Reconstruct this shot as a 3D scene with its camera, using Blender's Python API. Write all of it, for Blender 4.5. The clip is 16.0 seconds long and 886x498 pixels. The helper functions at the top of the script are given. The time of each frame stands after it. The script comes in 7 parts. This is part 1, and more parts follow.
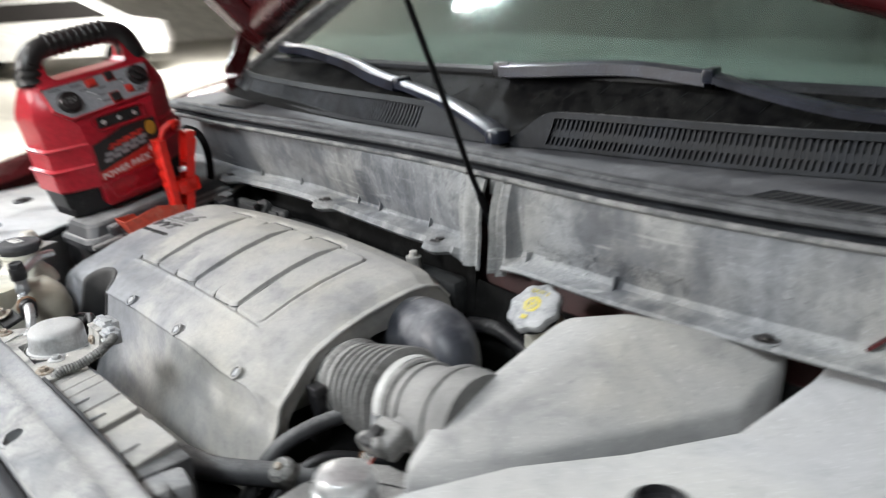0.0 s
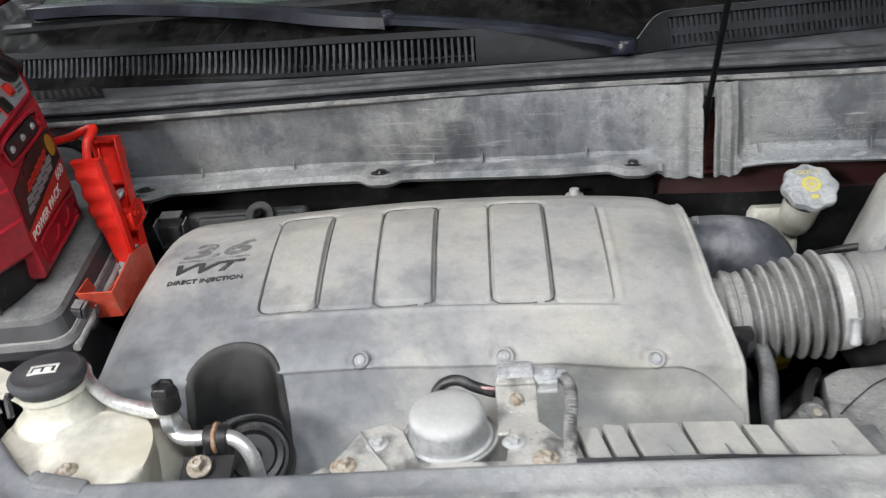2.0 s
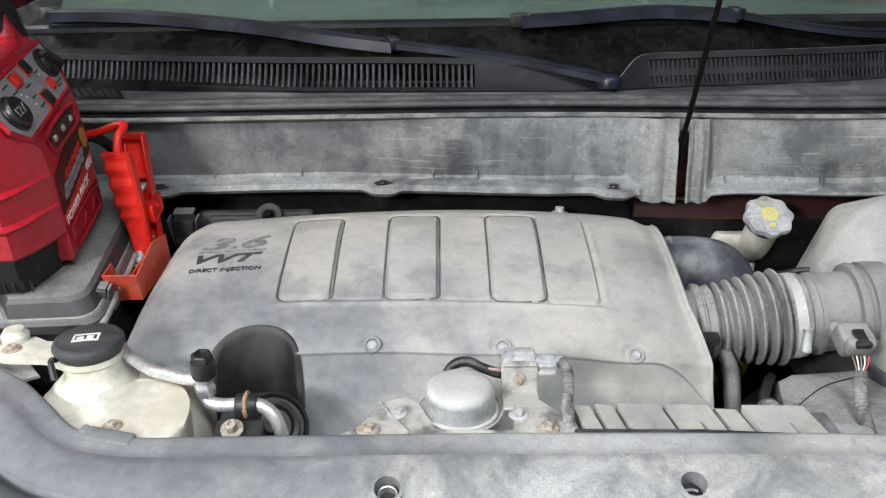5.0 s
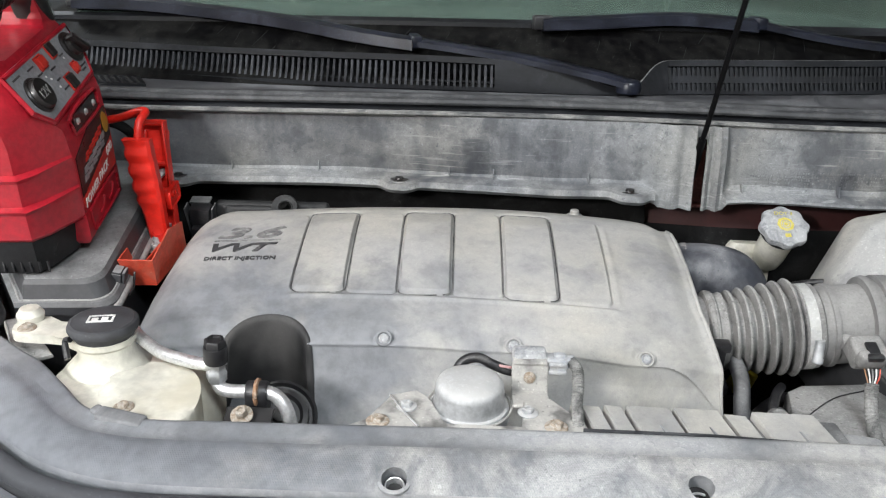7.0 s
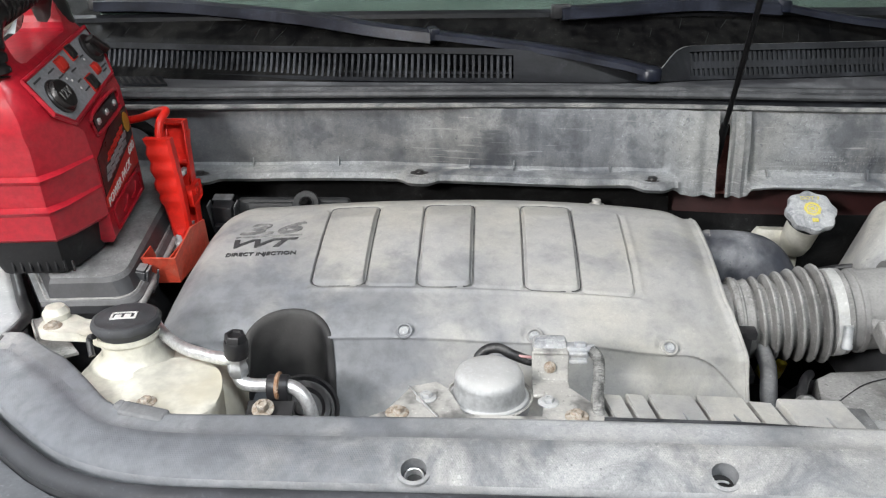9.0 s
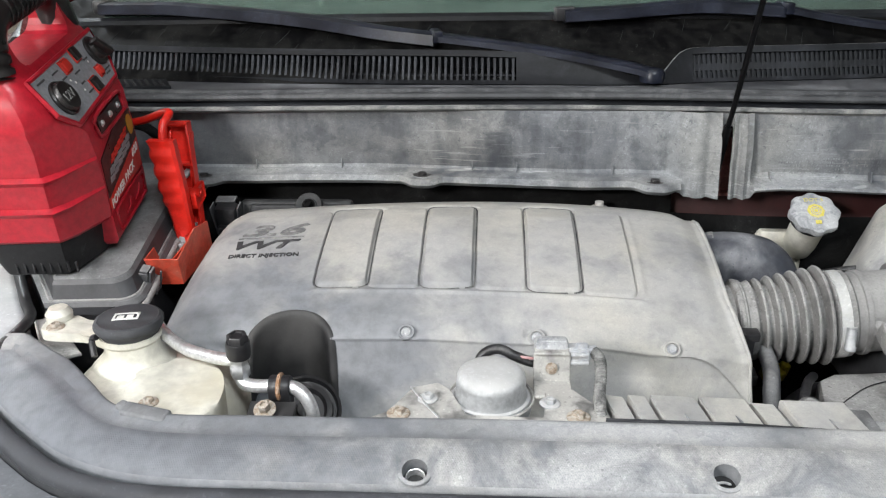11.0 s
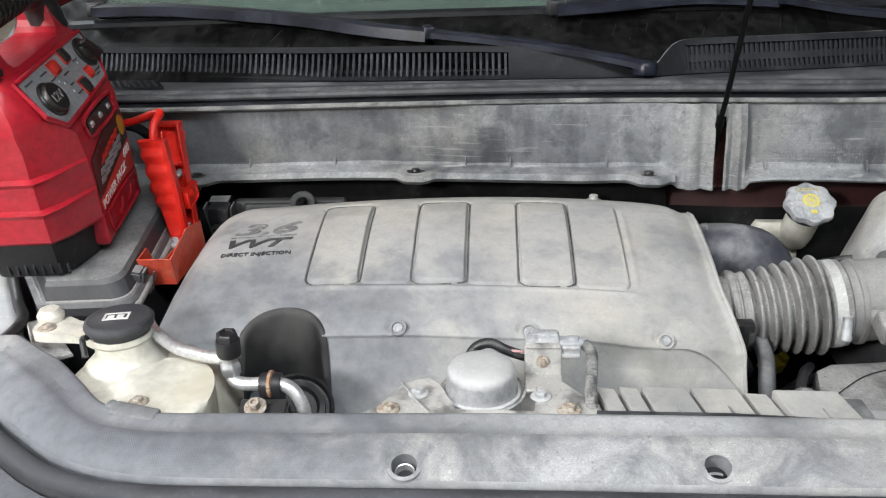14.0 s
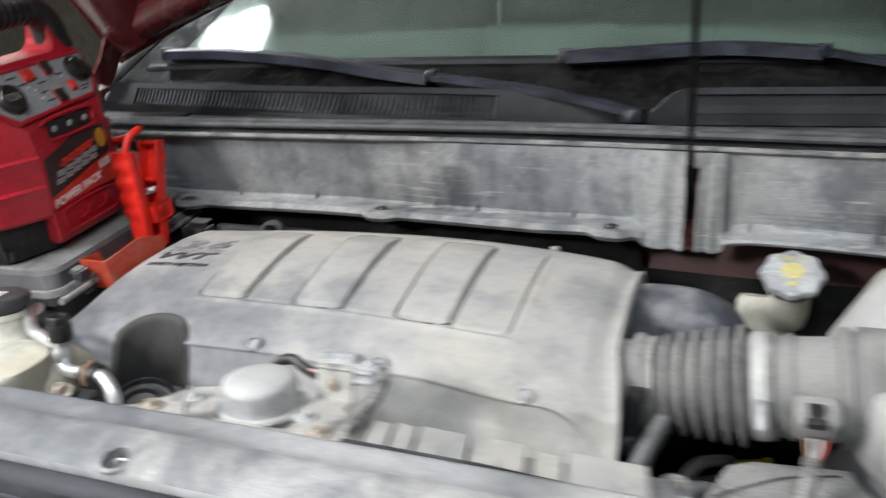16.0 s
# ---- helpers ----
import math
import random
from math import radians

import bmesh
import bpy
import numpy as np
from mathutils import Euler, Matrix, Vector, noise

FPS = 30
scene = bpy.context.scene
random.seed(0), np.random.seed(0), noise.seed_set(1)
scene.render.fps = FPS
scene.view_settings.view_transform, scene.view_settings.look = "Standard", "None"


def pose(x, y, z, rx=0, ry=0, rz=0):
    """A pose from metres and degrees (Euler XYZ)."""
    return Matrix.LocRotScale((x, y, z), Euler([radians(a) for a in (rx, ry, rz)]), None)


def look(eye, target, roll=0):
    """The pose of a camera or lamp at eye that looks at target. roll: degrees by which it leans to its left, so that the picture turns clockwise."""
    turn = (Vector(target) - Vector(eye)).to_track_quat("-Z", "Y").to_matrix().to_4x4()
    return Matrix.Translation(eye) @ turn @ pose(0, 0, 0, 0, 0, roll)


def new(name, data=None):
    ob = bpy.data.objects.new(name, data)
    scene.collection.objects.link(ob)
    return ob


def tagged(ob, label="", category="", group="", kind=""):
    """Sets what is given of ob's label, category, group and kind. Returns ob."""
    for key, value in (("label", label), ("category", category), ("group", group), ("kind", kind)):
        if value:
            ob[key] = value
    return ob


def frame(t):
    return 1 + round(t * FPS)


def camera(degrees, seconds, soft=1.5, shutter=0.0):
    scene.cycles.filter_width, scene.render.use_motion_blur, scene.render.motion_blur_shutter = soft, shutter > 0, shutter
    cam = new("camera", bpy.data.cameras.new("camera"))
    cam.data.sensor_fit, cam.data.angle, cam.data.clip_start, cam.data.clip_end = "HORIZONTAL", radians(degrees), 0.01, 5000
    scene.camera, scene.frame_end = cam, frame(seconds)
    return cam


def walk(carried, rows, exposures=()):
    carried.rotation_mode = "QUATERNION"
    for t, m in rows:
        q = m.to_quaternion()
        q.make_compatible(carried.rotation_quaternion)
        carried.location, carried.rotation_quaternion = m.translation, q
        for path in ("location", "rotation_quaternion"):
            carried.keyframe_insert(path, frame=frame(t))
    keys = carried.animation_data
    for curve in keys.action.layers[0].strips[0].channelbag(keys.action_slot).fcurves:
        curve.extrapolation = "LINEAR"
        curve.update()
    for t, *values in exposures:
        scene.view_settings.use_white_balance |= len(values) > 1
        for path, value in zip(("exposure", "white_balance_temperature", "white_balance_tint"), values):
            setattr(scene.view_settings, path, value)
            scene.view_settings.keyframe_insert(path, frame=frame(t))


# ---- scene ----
cam = camera(55.4, 16.0, soft=1.2, shutter=0.55)
PATH = [
    (0, (0.901, -0.151, 1.349), (-0.534, 1.105, 0.747), -2.9),
    (0.2, (0.77, -0.242, 1.364), (-0.463, 1.176, 0.678), -1.9),
    (0.5, (0.563, -0.31, 1.367), (-0.444, 1.213, 0.549), -1.3),
    (0.7, (0.428, -0.325, 1.342), (-0.474, 1.244, 0.489), -2.6),
    (1, (0.304, -0.366, 1.347), (-0.415, 1.27, 0.45), -2.1),
    (1.2, (0.239, -0.426, 1.345), (-0.33, 1.291, 0.484), -2.2),
    (1.5, (0.158, -0.465, 1.383), (-0.222, 1.279, 0.48), -3.5),
    (1.8, (0.07, -0.445, 1.399), (-0.125, 1.347, 0.533), -4.0),
    (1.9, (0.046, -0.434, 1.386), (-0.175, 1.364, 0.543), -4.9),
    (2, (0.006, -0.426, 1.376), (-0.136, 1.391, 0.552), -5.5),
    (2.1, (0.004, -0.416, 1.383), (-0.172, 1.372, 0.503), -6.1),
    (2.2, (-0.008, -0.42, 1.379), (-0.102, 1.375, 0.5), -5.4),
    (2.5, (-0.052, -0.449, 1.386), (-0.041, 1.354, 0.522), -2.7),
    (3, (-0.086, -0.468, 1.391), (-0.047, 1.355, 0.567), -1.9),
    (3.5, (-0.072, -0.488, 1.394), (-0.051, 1.353, 0.611), -1.9),
    (6, (-0.053, -0.523, 1.379), (-0.069, 1.328, 0.623), 0.1),
    (6.5, (-0.061, -0.523, 1.379), (-0.08, 1.329, 0.622), 0.8),
    (7, (-0.059, -0.526, 1.378), (-0.089, 1.328, 0.629), 1.1),
    (7.5, (-0.055, -0.527, 1.378), (-0.097, 1.326, 0.626), 0.8),
    (8, (-0.053, -0.527, 1.373), (-0.115, 1.324, 0.62), 0.2),
    (8.5, (-0.047, -0.521, 1.37), (-0.105, 1.326, 0.605), -0.3),
    (9, (-0.047, -0.525, 1.372), (-0.15, 1.323, 0.616), -0.9),
    (9.5, (-0.051, -0.527, 1.371), (-0.154, 1.322, 0.614), -0.5),
    (12, (-0.04, -0.523, 1.367), (-0.16, 1.331, 0.625), -1.3),
    (12.5, (-0.039, -0.52, 1.363), (-0.154, 1.331, 0.613), -1.3),
    (13, (-0.032, -0.522, 1.362), (-0.142, 1.33, 0.613), -1.5),
    (13.5, (-0.03, -0.523, 1.362), (-0.147, 1.329, 0.614), -1.7),
    (14, (-0.029, -0.524, 1.363), (-0.159, 1.327, 0.617), -2.1),
    (14.5, (-0.024, -0.525, 1.362), (-0.162, 1.328, 0.621), -2.4),
    (15, (-0.022, -0.497, 1.355), (-0.215, 1.341, 0.591), -1.4),
    (15.2, (-0.007, -0.463, 1.345), (-0.273, 1.379, 0.613), 1.1),
    (15.5, (0.057, -0.43, 1.304), (-0.42, 1.405, 0.666), 2.5),
    (16, (0.308, -0.42, 1.261), (-0.383, 1.39, 0.766), -1.2),
]
walk(cam, [(t, look(eye, target, roll)) for t, eye, target, roll in PATH],
     exposures=((0, 0.06), (0.5, 0.0), (1.0, -0.05), (1.5, -0.16), (2.2, -0.10), (3.0, -0.06), (14.5, -0.06), (15.5, -0.03), (16, 0.0)))

# ---- light ----
world = bpy.data.worlds.new("garage_air")
scene.world = world
world.use_nodes = True
world.node_tree.nodes["Background"].inputs[0].default_value = (0.75, 0.82, 0.9, 1)
world.node_tree.nodes["Background"].inputs[1].default_value = 0.02


def area_lamp(name, eye, target, sx, sy, watts, colour):
    data = bpy.data.lights.new(name, "AREA")
    data.shape, data.size, data.size_y, data.energy, data.color = "RECTANGLE", sx, sy, watts, colour
    ob = new(name, data)
    ob.matrix_world = look(eye, target)
    return ob


area_lamp("work_light_beam", (-1.08, -1.33, 1.86), (-0.05, 0.35, 1.05), 0.34, 0.26, 36, (1.0, 0.975, 0.965))
# unseen overhead fill, added for the bay
area_lamp("fill_light_key", (-1.0, -1.0, 2.86), (-1.0, -1.0, 0), 0.34, 1.2, 22, (1.0, 0.98, 0.98))
area_lamp("tube_light_front", (0.70, -1.42, 2.86), (0.70, -1.42, 0), 1.2, 0.3, 50, (0.88, 0.95, 1.0))
area_lamp("tube_light_rear", (-2.22, 2.1, 2.86), (-2.22, 2.1, 0), 0.40, 0.34, 66, (0.88, 0.95, 1.0))
# unseen fill, added to brighten the left background
area_lamp("fill_light_side", (-4.2, -0.3, 2.86), (-4.2, -0.3, 0), 0.3, 1.2, 120, (0.88, 0.95, 1.0))

# two more unseen fills, added to brighten the hall floor
area_lamp("fill_light_hall", (-7.5, 4.0, 2.86), (-7.5, 4.0, 0), 0.3, 2.3, 300, (1.0, 0.97, 0.92))
area_lamp("fill_light_far", (-14.0, 6.5, 2.86), (-14.0, 6.5, 0), 0.3, 2.3, 420, (1.0, 0.97, 0.92))


# ---- materials ----
def mat_nodes(name):
    m = bpy.data.materials.new(name)
    m.use_nodes = True
    nt = m.node_tree
    return m, nt, nt.nodes["Principled BSDF"]


def noise_node(nt, scale, detail=6.0, rough=0.6, vec=None, dist=0.0):
    n = nt.nodes.new("ShaderNodeTexNoise")
    n.inputs["Scale"].default_value, n.inputs["Detail"].default_value = scale, detail
    n.inputs["Roughness"].default_value, n.inputs["Distortion"].default_value = rough, dist
    if vec:
        nt.links.new(vec, n.inputs["Vector"])
    return n.outputs["Fac"]


def ramp(nt, fac, a, b, ca=0.0, cb=1.0):
    n = nt.nodes.new("ShaderNodeMapRange")
    n.interpolation_type = "SMOOTHSTEP"
    for key, v in (("From Min", a), ("From Max", b), ("To Min", ca), ("To Max", cb)):
        n.inputs[key].default_value = v
    nt.links.new(fac, n.inputs["Value"])
    return n.outputs["Result"]


def mix(nt, fac, a, b):
    n = nt.nodes.new("ShaderNodeMix")
    n.data_type = "RGBA"
    for sock, v in ((n.inputs[0], fac), (n.inputs[6], a), (n.inputs[7], b)):
        if isinstance(v, (int, float)):
            sock.default_value = v
        elif isinstance(v, tuple):
            sock.default_value = (*v, 1)
        else:
            nt.links.new(v, sock)
    return n.outputs[2]


def maths(nt, op, a, b):
    n = nt.nodes.new("ShaderNodeMath")
    n.operation, n.use_clamp = op, True
    for sock, v in ((n.inputs[0], a), (n.inputs[1], b)):
        if isinstance(v, (int, float)):
            sock.default_value = v
        else:
            nt.links.new(v, sock)
    return n.outputs[0]


def bump(nt, bsdf, height, strength, distance):
    n = nt.nodes.new("ShaderNodeBump")
    n.inputs["Strength"].default_value, n.inputs["Distance"].default_value = strength, distance
    nt.links.new(height, n.inputs["Height"])
    nt.links.new(n.outputs[0], bsdf.inputs["Normal"])


def surface(name, base, dust=None, cover=(0.35, 0.65), big=9.0, fine=420.0, rough=0.6, dust_rough=0.9, metal=0.0,
            relief=0.25, speck=0.12, tint=None, streak=0.0, spec=0.5, settle=0.0, flecks=0.55, scuff=0.0, weave=0.0, dark_spots=(), soft=False, mottle=0.0):
    """Plastic, rubber, metal or paint; dust lies on it in soft patches, with fine specks and small scuffs."""
    m, nt, b = mat_nodes(name)
    at = nt.nodes.new("ShaderNodeTexCoord").outputs["Object"]
    grain = noise_node(nt, fine, 3.0, 0.6, at)
    mid = noise_node(nt, big * 5, 5.0, 0.65, at)
    patch = noise_node(nt, big, 4.0, 0.52, at, 0.25) if soft else noise_node(nt, big, 9.0, 0.70, at, 0.9)
    if streak:
        mp = nt.nodes.new("ShaderNodeMapping")
        mp.inputs["Scale"].default_value = (streak, streak, streak * 0.08)
        nt.links.new(at, mp.inputs["Vector"])
        run = noise_node(nt, 1.0, 4.0, 0.55, mp.outputs[0])
        patch = maths(nt, "ADD", maths(nt, "MULTIPLY", patch, 0.55), maths(nt, "MULTIPLY", run, 0.45))
    body = mix(nt, ramp(nt, mid, 0.3, 0.7), tuple(c * 0.82 for c in base), tuple(min(1, c * 1.15) for c in base))
    b.inputs["Metallic"].default_value = metal
    b.inputs["Specular IOR Level"].default_value = spec
    if dust:
        film = ramp(nt, patch, *cover)
        film = maths(nt, "MULTIPLY", film, ramp(nt, mid, 0.15, 0.55, 0.72, 1.0))
        film = maths(nt, "MULTIPLY", film, ramp(nt, grain, 0.25, 0.6, 1.0 - speck * 2, 1.0))
        if mottle:
            film = maths(nt, "MULTIPLY", film, ramp(nt, noise_node(nt, 85, 8.0, 0.78, at, 0.7), 0.36, 0.60, 1.0 - mottle, 1.0))
            film = maths(nt, "MULTIPLY", film, ramp(nt, noise_node(nt, 28, 4.0, 0.7, at, 1.4), 0.33, 0.45, 1.0 - mottle * 0.8, 1.0))
        for x, y, z, r, amount, *tall in dark_spots:
            off = nt.nodes.new("ShaderNodeVectorMath")
            off.operation = "SUBTRACT"
            off.inputs[1].default_value = (x, y, z)
            nt.links.new(at, off.inputs[0])
            squash = nt.nodes.new("ShaderNodeVectorMath")
            squash.operation = "MULTIPLY"
            squash.inputs[1].default_value = (1, 1, 1 / tall[0]) if tall else (1, 1, 1)
            nt.links.new(off.outputs[0], squash.inputs[0])
            far = nt.nodes.new("ShaderNodeVectorMath")
            far.operation = "LENGTH"
            nt.links.new(squash.outputs[0], far.inputs[0])
            edge = nt.nodes.new("ShaderNodeMath")
            edge.operation = "MULTIPLY_ADD"
            edge.inputs[1].default_value, edge.inputs[2].default_value = r * 3.6, -1.8 * r
            nt.links.new(noise_node(nt, min(1.3 / r, 60), 5.0, 0.62, at, 0.4), edge.inputs[0])
            gap = nt.nodes.new("ShaderNodeMath")
            gap.operation = "ADD"
            nt.links.new(far.outputs["Value"], gap.inputs[0])
            nt.links.new(edge.outputs[0], gap.inputs[1])
            film = maths(nt, "MULTIPLY", film, ramp(nt, gap.outputs[0], r * 0.25, r * 1.15, 1.0 - amount, 1.0))
        if scuff:
            mq = nt.nodes.new("ShaderNodeMapping")
            mq.inputs["Scale"].default_value = (14, 40, 330)
            mq.inputs["Rotation"].default_value = (0, 0.06, 0)
            nt.links.new(at, mq.inputs["Vector"])
            scratch = maths(nt, "MULTIPLY", ramp(nt, noise_node(nt, 1.0, 2.0, 0.5, mq.outputs[0]), 0.60, 0.70), ramp(nt, noise_node(nt, 6.0, 3.0, 0.5, at), 0.45, 0.62))
            film = maths(nt, "ADD", film, maths(nt, "MULTIPLY", scratch, scuff))
        if weave:
            sep = nt.nodes.new("ShaderNodeSeparateXYZ")
            nt.links.new(at, sep.inputs[0])
            waves = []
            for sign in (0.55, -0.55):
                n = nt.nodes.new("ShaderNodeMath")
                n.operation = "MULTIPLY_ADD"
                n.inputs[1].default_value = sign
                nt.links.new(sep.outputs["Y"], n.inputs[0])
                nt.links.new(sep.outputs["X"], n.inputs[2])
                w = nt.nodes.new("ShaderNodeMath")
                w.operation = "MULTIPLY"
                w.inputs[1].default_value = 6.2832 / weave
                nt.links.new(n.outputs[0], w.inputs[0])
                s = nt.nodes.new("ShaderNodeMath")
                s.operation = "SINE"
                nt.links.new(w.outputs[0], s.inputs[0])
                waves.append(ramp(nt, s.outputs[0], -0.6, 0.9))
            grain = maths(nt, "ADD", maths(nt, "MULTIPLY", grain, 0.5), maths(nt, "MULTIPLY", maths(nt, "MULTIPLY", waves[0], waves[1]), 0.5))
            film = maths(nt, "MULTIPLY", film, ramp(nt, maths(nt, "MULTIPLY", waves[0], waves[1]), 0.1, 0.5, 1.0, 0.94))
        if settle:
            flat = nt.nodes.new("ShaderNodeSeparateXYZ")
            nt.links.new(nt.nodes.new("ShaderNodeNewGeometry").outputs["Normal"], flat.inputs[0])
            film = maths(nt, "MULTIPLY", film, ramp(nt, flat.outputs["Z"], 0.45 if settle > 0.9 else -0.1, 0.97 if settle > 0.9 else 0.8, 1.0 - settle, 1.0))
        coat = mix(nt, ramp(nt, noise_node(nt, big * 0.6, 3.0, 0.5, at), 0.38, 0.62), dust, tint or tuple(c * 0.9 for c in dust))
        pale = ramp(nt, noise_node(nt, 300, 2.0, 0.5, at), 0.62, 0.70, 0.0, flecks)
        pits = ramp(nt, noise_node(nt, 190, 3.0, 0.6, at), 0.30, 0.36, flecks, 0.0)
        coat = mix(nt, pale, coat, tuple(min(0.8, c * 1.45 + 0.03) for c in dust))
        film = maths(nt, "MULTIPLY", film, maths(nt, "SUBTRACT", 1.0, pits))
        nt.links.new(mix(nt, film, body, coat), b.inputs["Base Color"])
        nt.links.new(ramp(nt, film, 0, 1, rough, dust_rough), b.inputs["Roughness"])
        if metal:
            nt.links.new(ramp(nt, film, 0, 0.7, metal, 0.0), b.inputs["Metallic"])
    else:
        nt.links.new(mix(nt, ramp(nt, patch, 0.4, 0.65), body, tint or tuple(c * 0.85 for c in base)), b.inputs["Base Color"])
        nt.links.new(ramp(nt, mid, 0.3, 0.7, max(0.05, rough - 0.08), min(1, rough + 0.1)), b.inputs["Roughness"])
    bump(nt, b, grain, relief, 0.0006)
    return m


DUST, TAN = (0.50, 0.50, 0.48), (0.56, 0.535, 0.47)
# dark_spots: left end and lower front darker, small smudges elsewhere
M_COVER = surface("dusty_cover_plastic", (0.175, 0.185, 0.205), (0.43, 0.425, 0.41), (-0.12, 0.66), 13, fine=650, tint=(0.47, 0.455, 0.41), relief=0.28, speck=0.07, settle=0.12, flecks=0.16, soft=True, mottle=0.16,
                  dark_spots=((-0.385, 0.31, 0.965, 0.045, 0.55), (-0.345, 0.385, 1.0, 0.022, 0.5), (-0.305, 0.295, 0.99, 0.016, 0.35), (-0.36, 0.25, 0.98, 0.15, 0.75), (-0.30, 0.22, 0.95, 0.11, 0.55), (-0.17, 0.20, 0.93, 0.14, 0.8), (-0.05, 0.24, 0.99, 0.05, 0.25), (0.085, 0.315, 1.01, 0.03, 0.35), (0.14, 0.24, 0.985, 0.04, 0.25), (0.165, 0.36, 1.02, 0.035, 0.3), (-0.05, 0.315, 1.012, 0.03, 0.22), (0.02, 0.315, 1.012, 0.03, 0.22)))
# dark_spots on both panel zones: darker towards the left, small smudges in front
M_RAD = surface("dusty_panel_plastic", (0.125, 0.135, 0.152), (0.385, 0.393, 0.402), (0.22, 0.56), 9, fine=750, tint=(0.41, 0.405, 0.39), relief=0.5, speck=0.12, soft=True, flecks=0.3, settle=0.3, mottle=0.28, dark_spots=((-0.28, 0.05, 0.985, 0.20, 0.8), (-0.46, 0.12, 0.985, 0.10, 0.4)))
M_RADGRAIN = surface("grained_panel_plastic", (0.125, 0.135, 0.152), (0.43, 0.435, 0.435), (0.32, 0.62), 11, fine=750, tint=(0.45, 0.44, 0.42), relief=0.35, speck=0.2, settle=0.3, flecks=0.5, weave=0.0019, mottle=0.25, dark_spots=((-0.004, 0.017, 0.982, 0.011, 0.55), (0.0, 0.034, 0.985, 0.008, 0.3), (-0.30, 0.01, 0.98, 0.25, 0.95), (-0.46, 0.08, 0.98, 0.16, 0.85), (0.24, 0.0, 0.97, 0.05, 0.35)))
M_STRIP = surface("dusty_seal_rubber", (0.028, 0.03, 0.034), (0.075, 0.078, 0.085), (0.36, 0.68), 14, rough=0.55, relief=0.2, flecks=0.6)
M_FIREWALL = surface("grimy_red_paint", (0.036, 0.005, 0.005), (0.036, 0.012, 0.010), (0.42, 0.75), 14, rough=0.6, relief=0.1)
M_STREAK = surface("dried_grime", (0.035, 0.038, 0.037), None, rough=0.95, spec=0.1)
M_SEAM = surface("seam_grime_shade", (0.06, 0.06, 0.062), (0.24, 0.24, 0.235), (0.42, 0.62), 30, rough=0.9)
# left-end spot holds stain and the shadow by the clamp; the rest are stains
M_COWL = surface("stained_cowl_plastic", (0.070, 0.076, 0.088), (0.340, 0.355, 0.370), (0.30, 0.58), 9, fine=600, tint=(0.385, 0.384, 0.366), streak=34, relief=0.4, speck=0.14, settle=0.3, scuff=0.9, flecks=0.55, soft=True, mottle=0.34,
                 dark_spots=((-0.42, 0.545, 1.10, 0.15, 0.65), (-0.22, 0.545, 1.11, 0.07, 0.4), (-0.27, 0.55, 1.10, 0.022, 0.6), (-0.025, 0.545, 1.10, 0.034, 0.8, 3.0), (-0.075, 0.545, 1.125, 0.035, 0.55), (0.055, 0.53, 1.11, 0.022, 0.6, 1.8), (0.135, 0.52, 1.10, 0.009, 0.6, 5.0), (0.165, 0.515, 1.10, 0.010, 0.6, 4.0),
                         (0.39, 0.50, 1.105, 0.042, 0.75), (0.46, 0.50, 1.095, 0.03, 0.5), (-0.165, 0.545, 1.105, 0.026, 0.5), (-0.20, 0.545, 1.07, 0.02, 0.35), (0.285, 0.50, 1.12, 0.02, 0.4)))
M_GRILLE = surface("black_grille_plastic", (0.010, 0.011, 0.013), (0.044, 0.048, 0.056), (0.44, 0.74), 8, rough=0.5, relief=0.3, spec=0.2)
# paler copy of the grille plastic: dust and glints of the left slats
M_SLAT = surface("dusty_glinting_slat", (0.016, 0.017, 0.02), (0.078, 0.083, 0.092), (0.36, 0.66), 9, rough=0.5, relief=0.3, spec=0.25)
M_SEAL = surface("rubber_seal", (0.040, 0.042, 0.046), (0.20, 0.205, 0.21), (0.40, 0.74), 12, relief=0.2, settle=0.4, mottle=0.4)
M_BLACK = surface("black_plastic", (0.018, 0.018, 0.02), (0.16, 0.16, 0.155), (0.50, 0.80), 22, rough=0.42, relief=0.15, settle=0.4)
M_BOX = surface("dusty_black_box", (0.034, 0.035, 0.039), (0.26, 0.263, 0.266), (0.14, 0.58), 13, fine=600, rough=0.5, relief=0.25, settle=0.92, mottle=0.25, flecks=0.4)
# near-black: shade of the deep bay and of holes is in the colour
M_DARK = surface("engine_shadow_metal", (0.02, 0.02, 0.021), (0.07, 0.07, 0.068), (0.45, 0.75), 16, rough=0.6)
M_HOSE = surface("dusty_rubber_hose", (0.05, 0.05, 0.05), (0.38, 0.375, 0.365), (0.12, 0.62), 22, relief=0.25, settle=0.35)
M_LIP = surface("dusty_seal_lip", (0.11, 0.115, 0.12), (0.33, 0.33, 0.32), (0.36, 0.62), 20, relief=0.2)
M_DUCT = surface("wiped_duct_plastic", (0.040, 0.044, 0.056), (0.30, 0.305, 0.32), (0.34, 0.74), 22, rough=0.4, relief=0.12, soft=True, settle=0.5)
M_AIRBOX = surface("dusty_air_box", (0.22, 0.225, 0.232), (0.43, 0.43, 0.42), (0.20, 0.58), 8, tint=(0.50, 0.485, 0.44), relief=0.2, settle=0.5)
M_METAL = surface("dull_zinc", (0.52, 0.54, 0.56), (0.46, 0.46, 0.455), (0.18, 0.55), 40, rough=0.38, metal=0.85, relief=0.10, settle=0.9, flecks=0.25)
M_PLATE = surface("dusty_bracket_steel", (0.22, 0.22, 0.215), (0.47, 0.46, 0.435), (0.28, 0.56), 38, rough=0.5, metal=0.5, relief=0.2, soft=True)
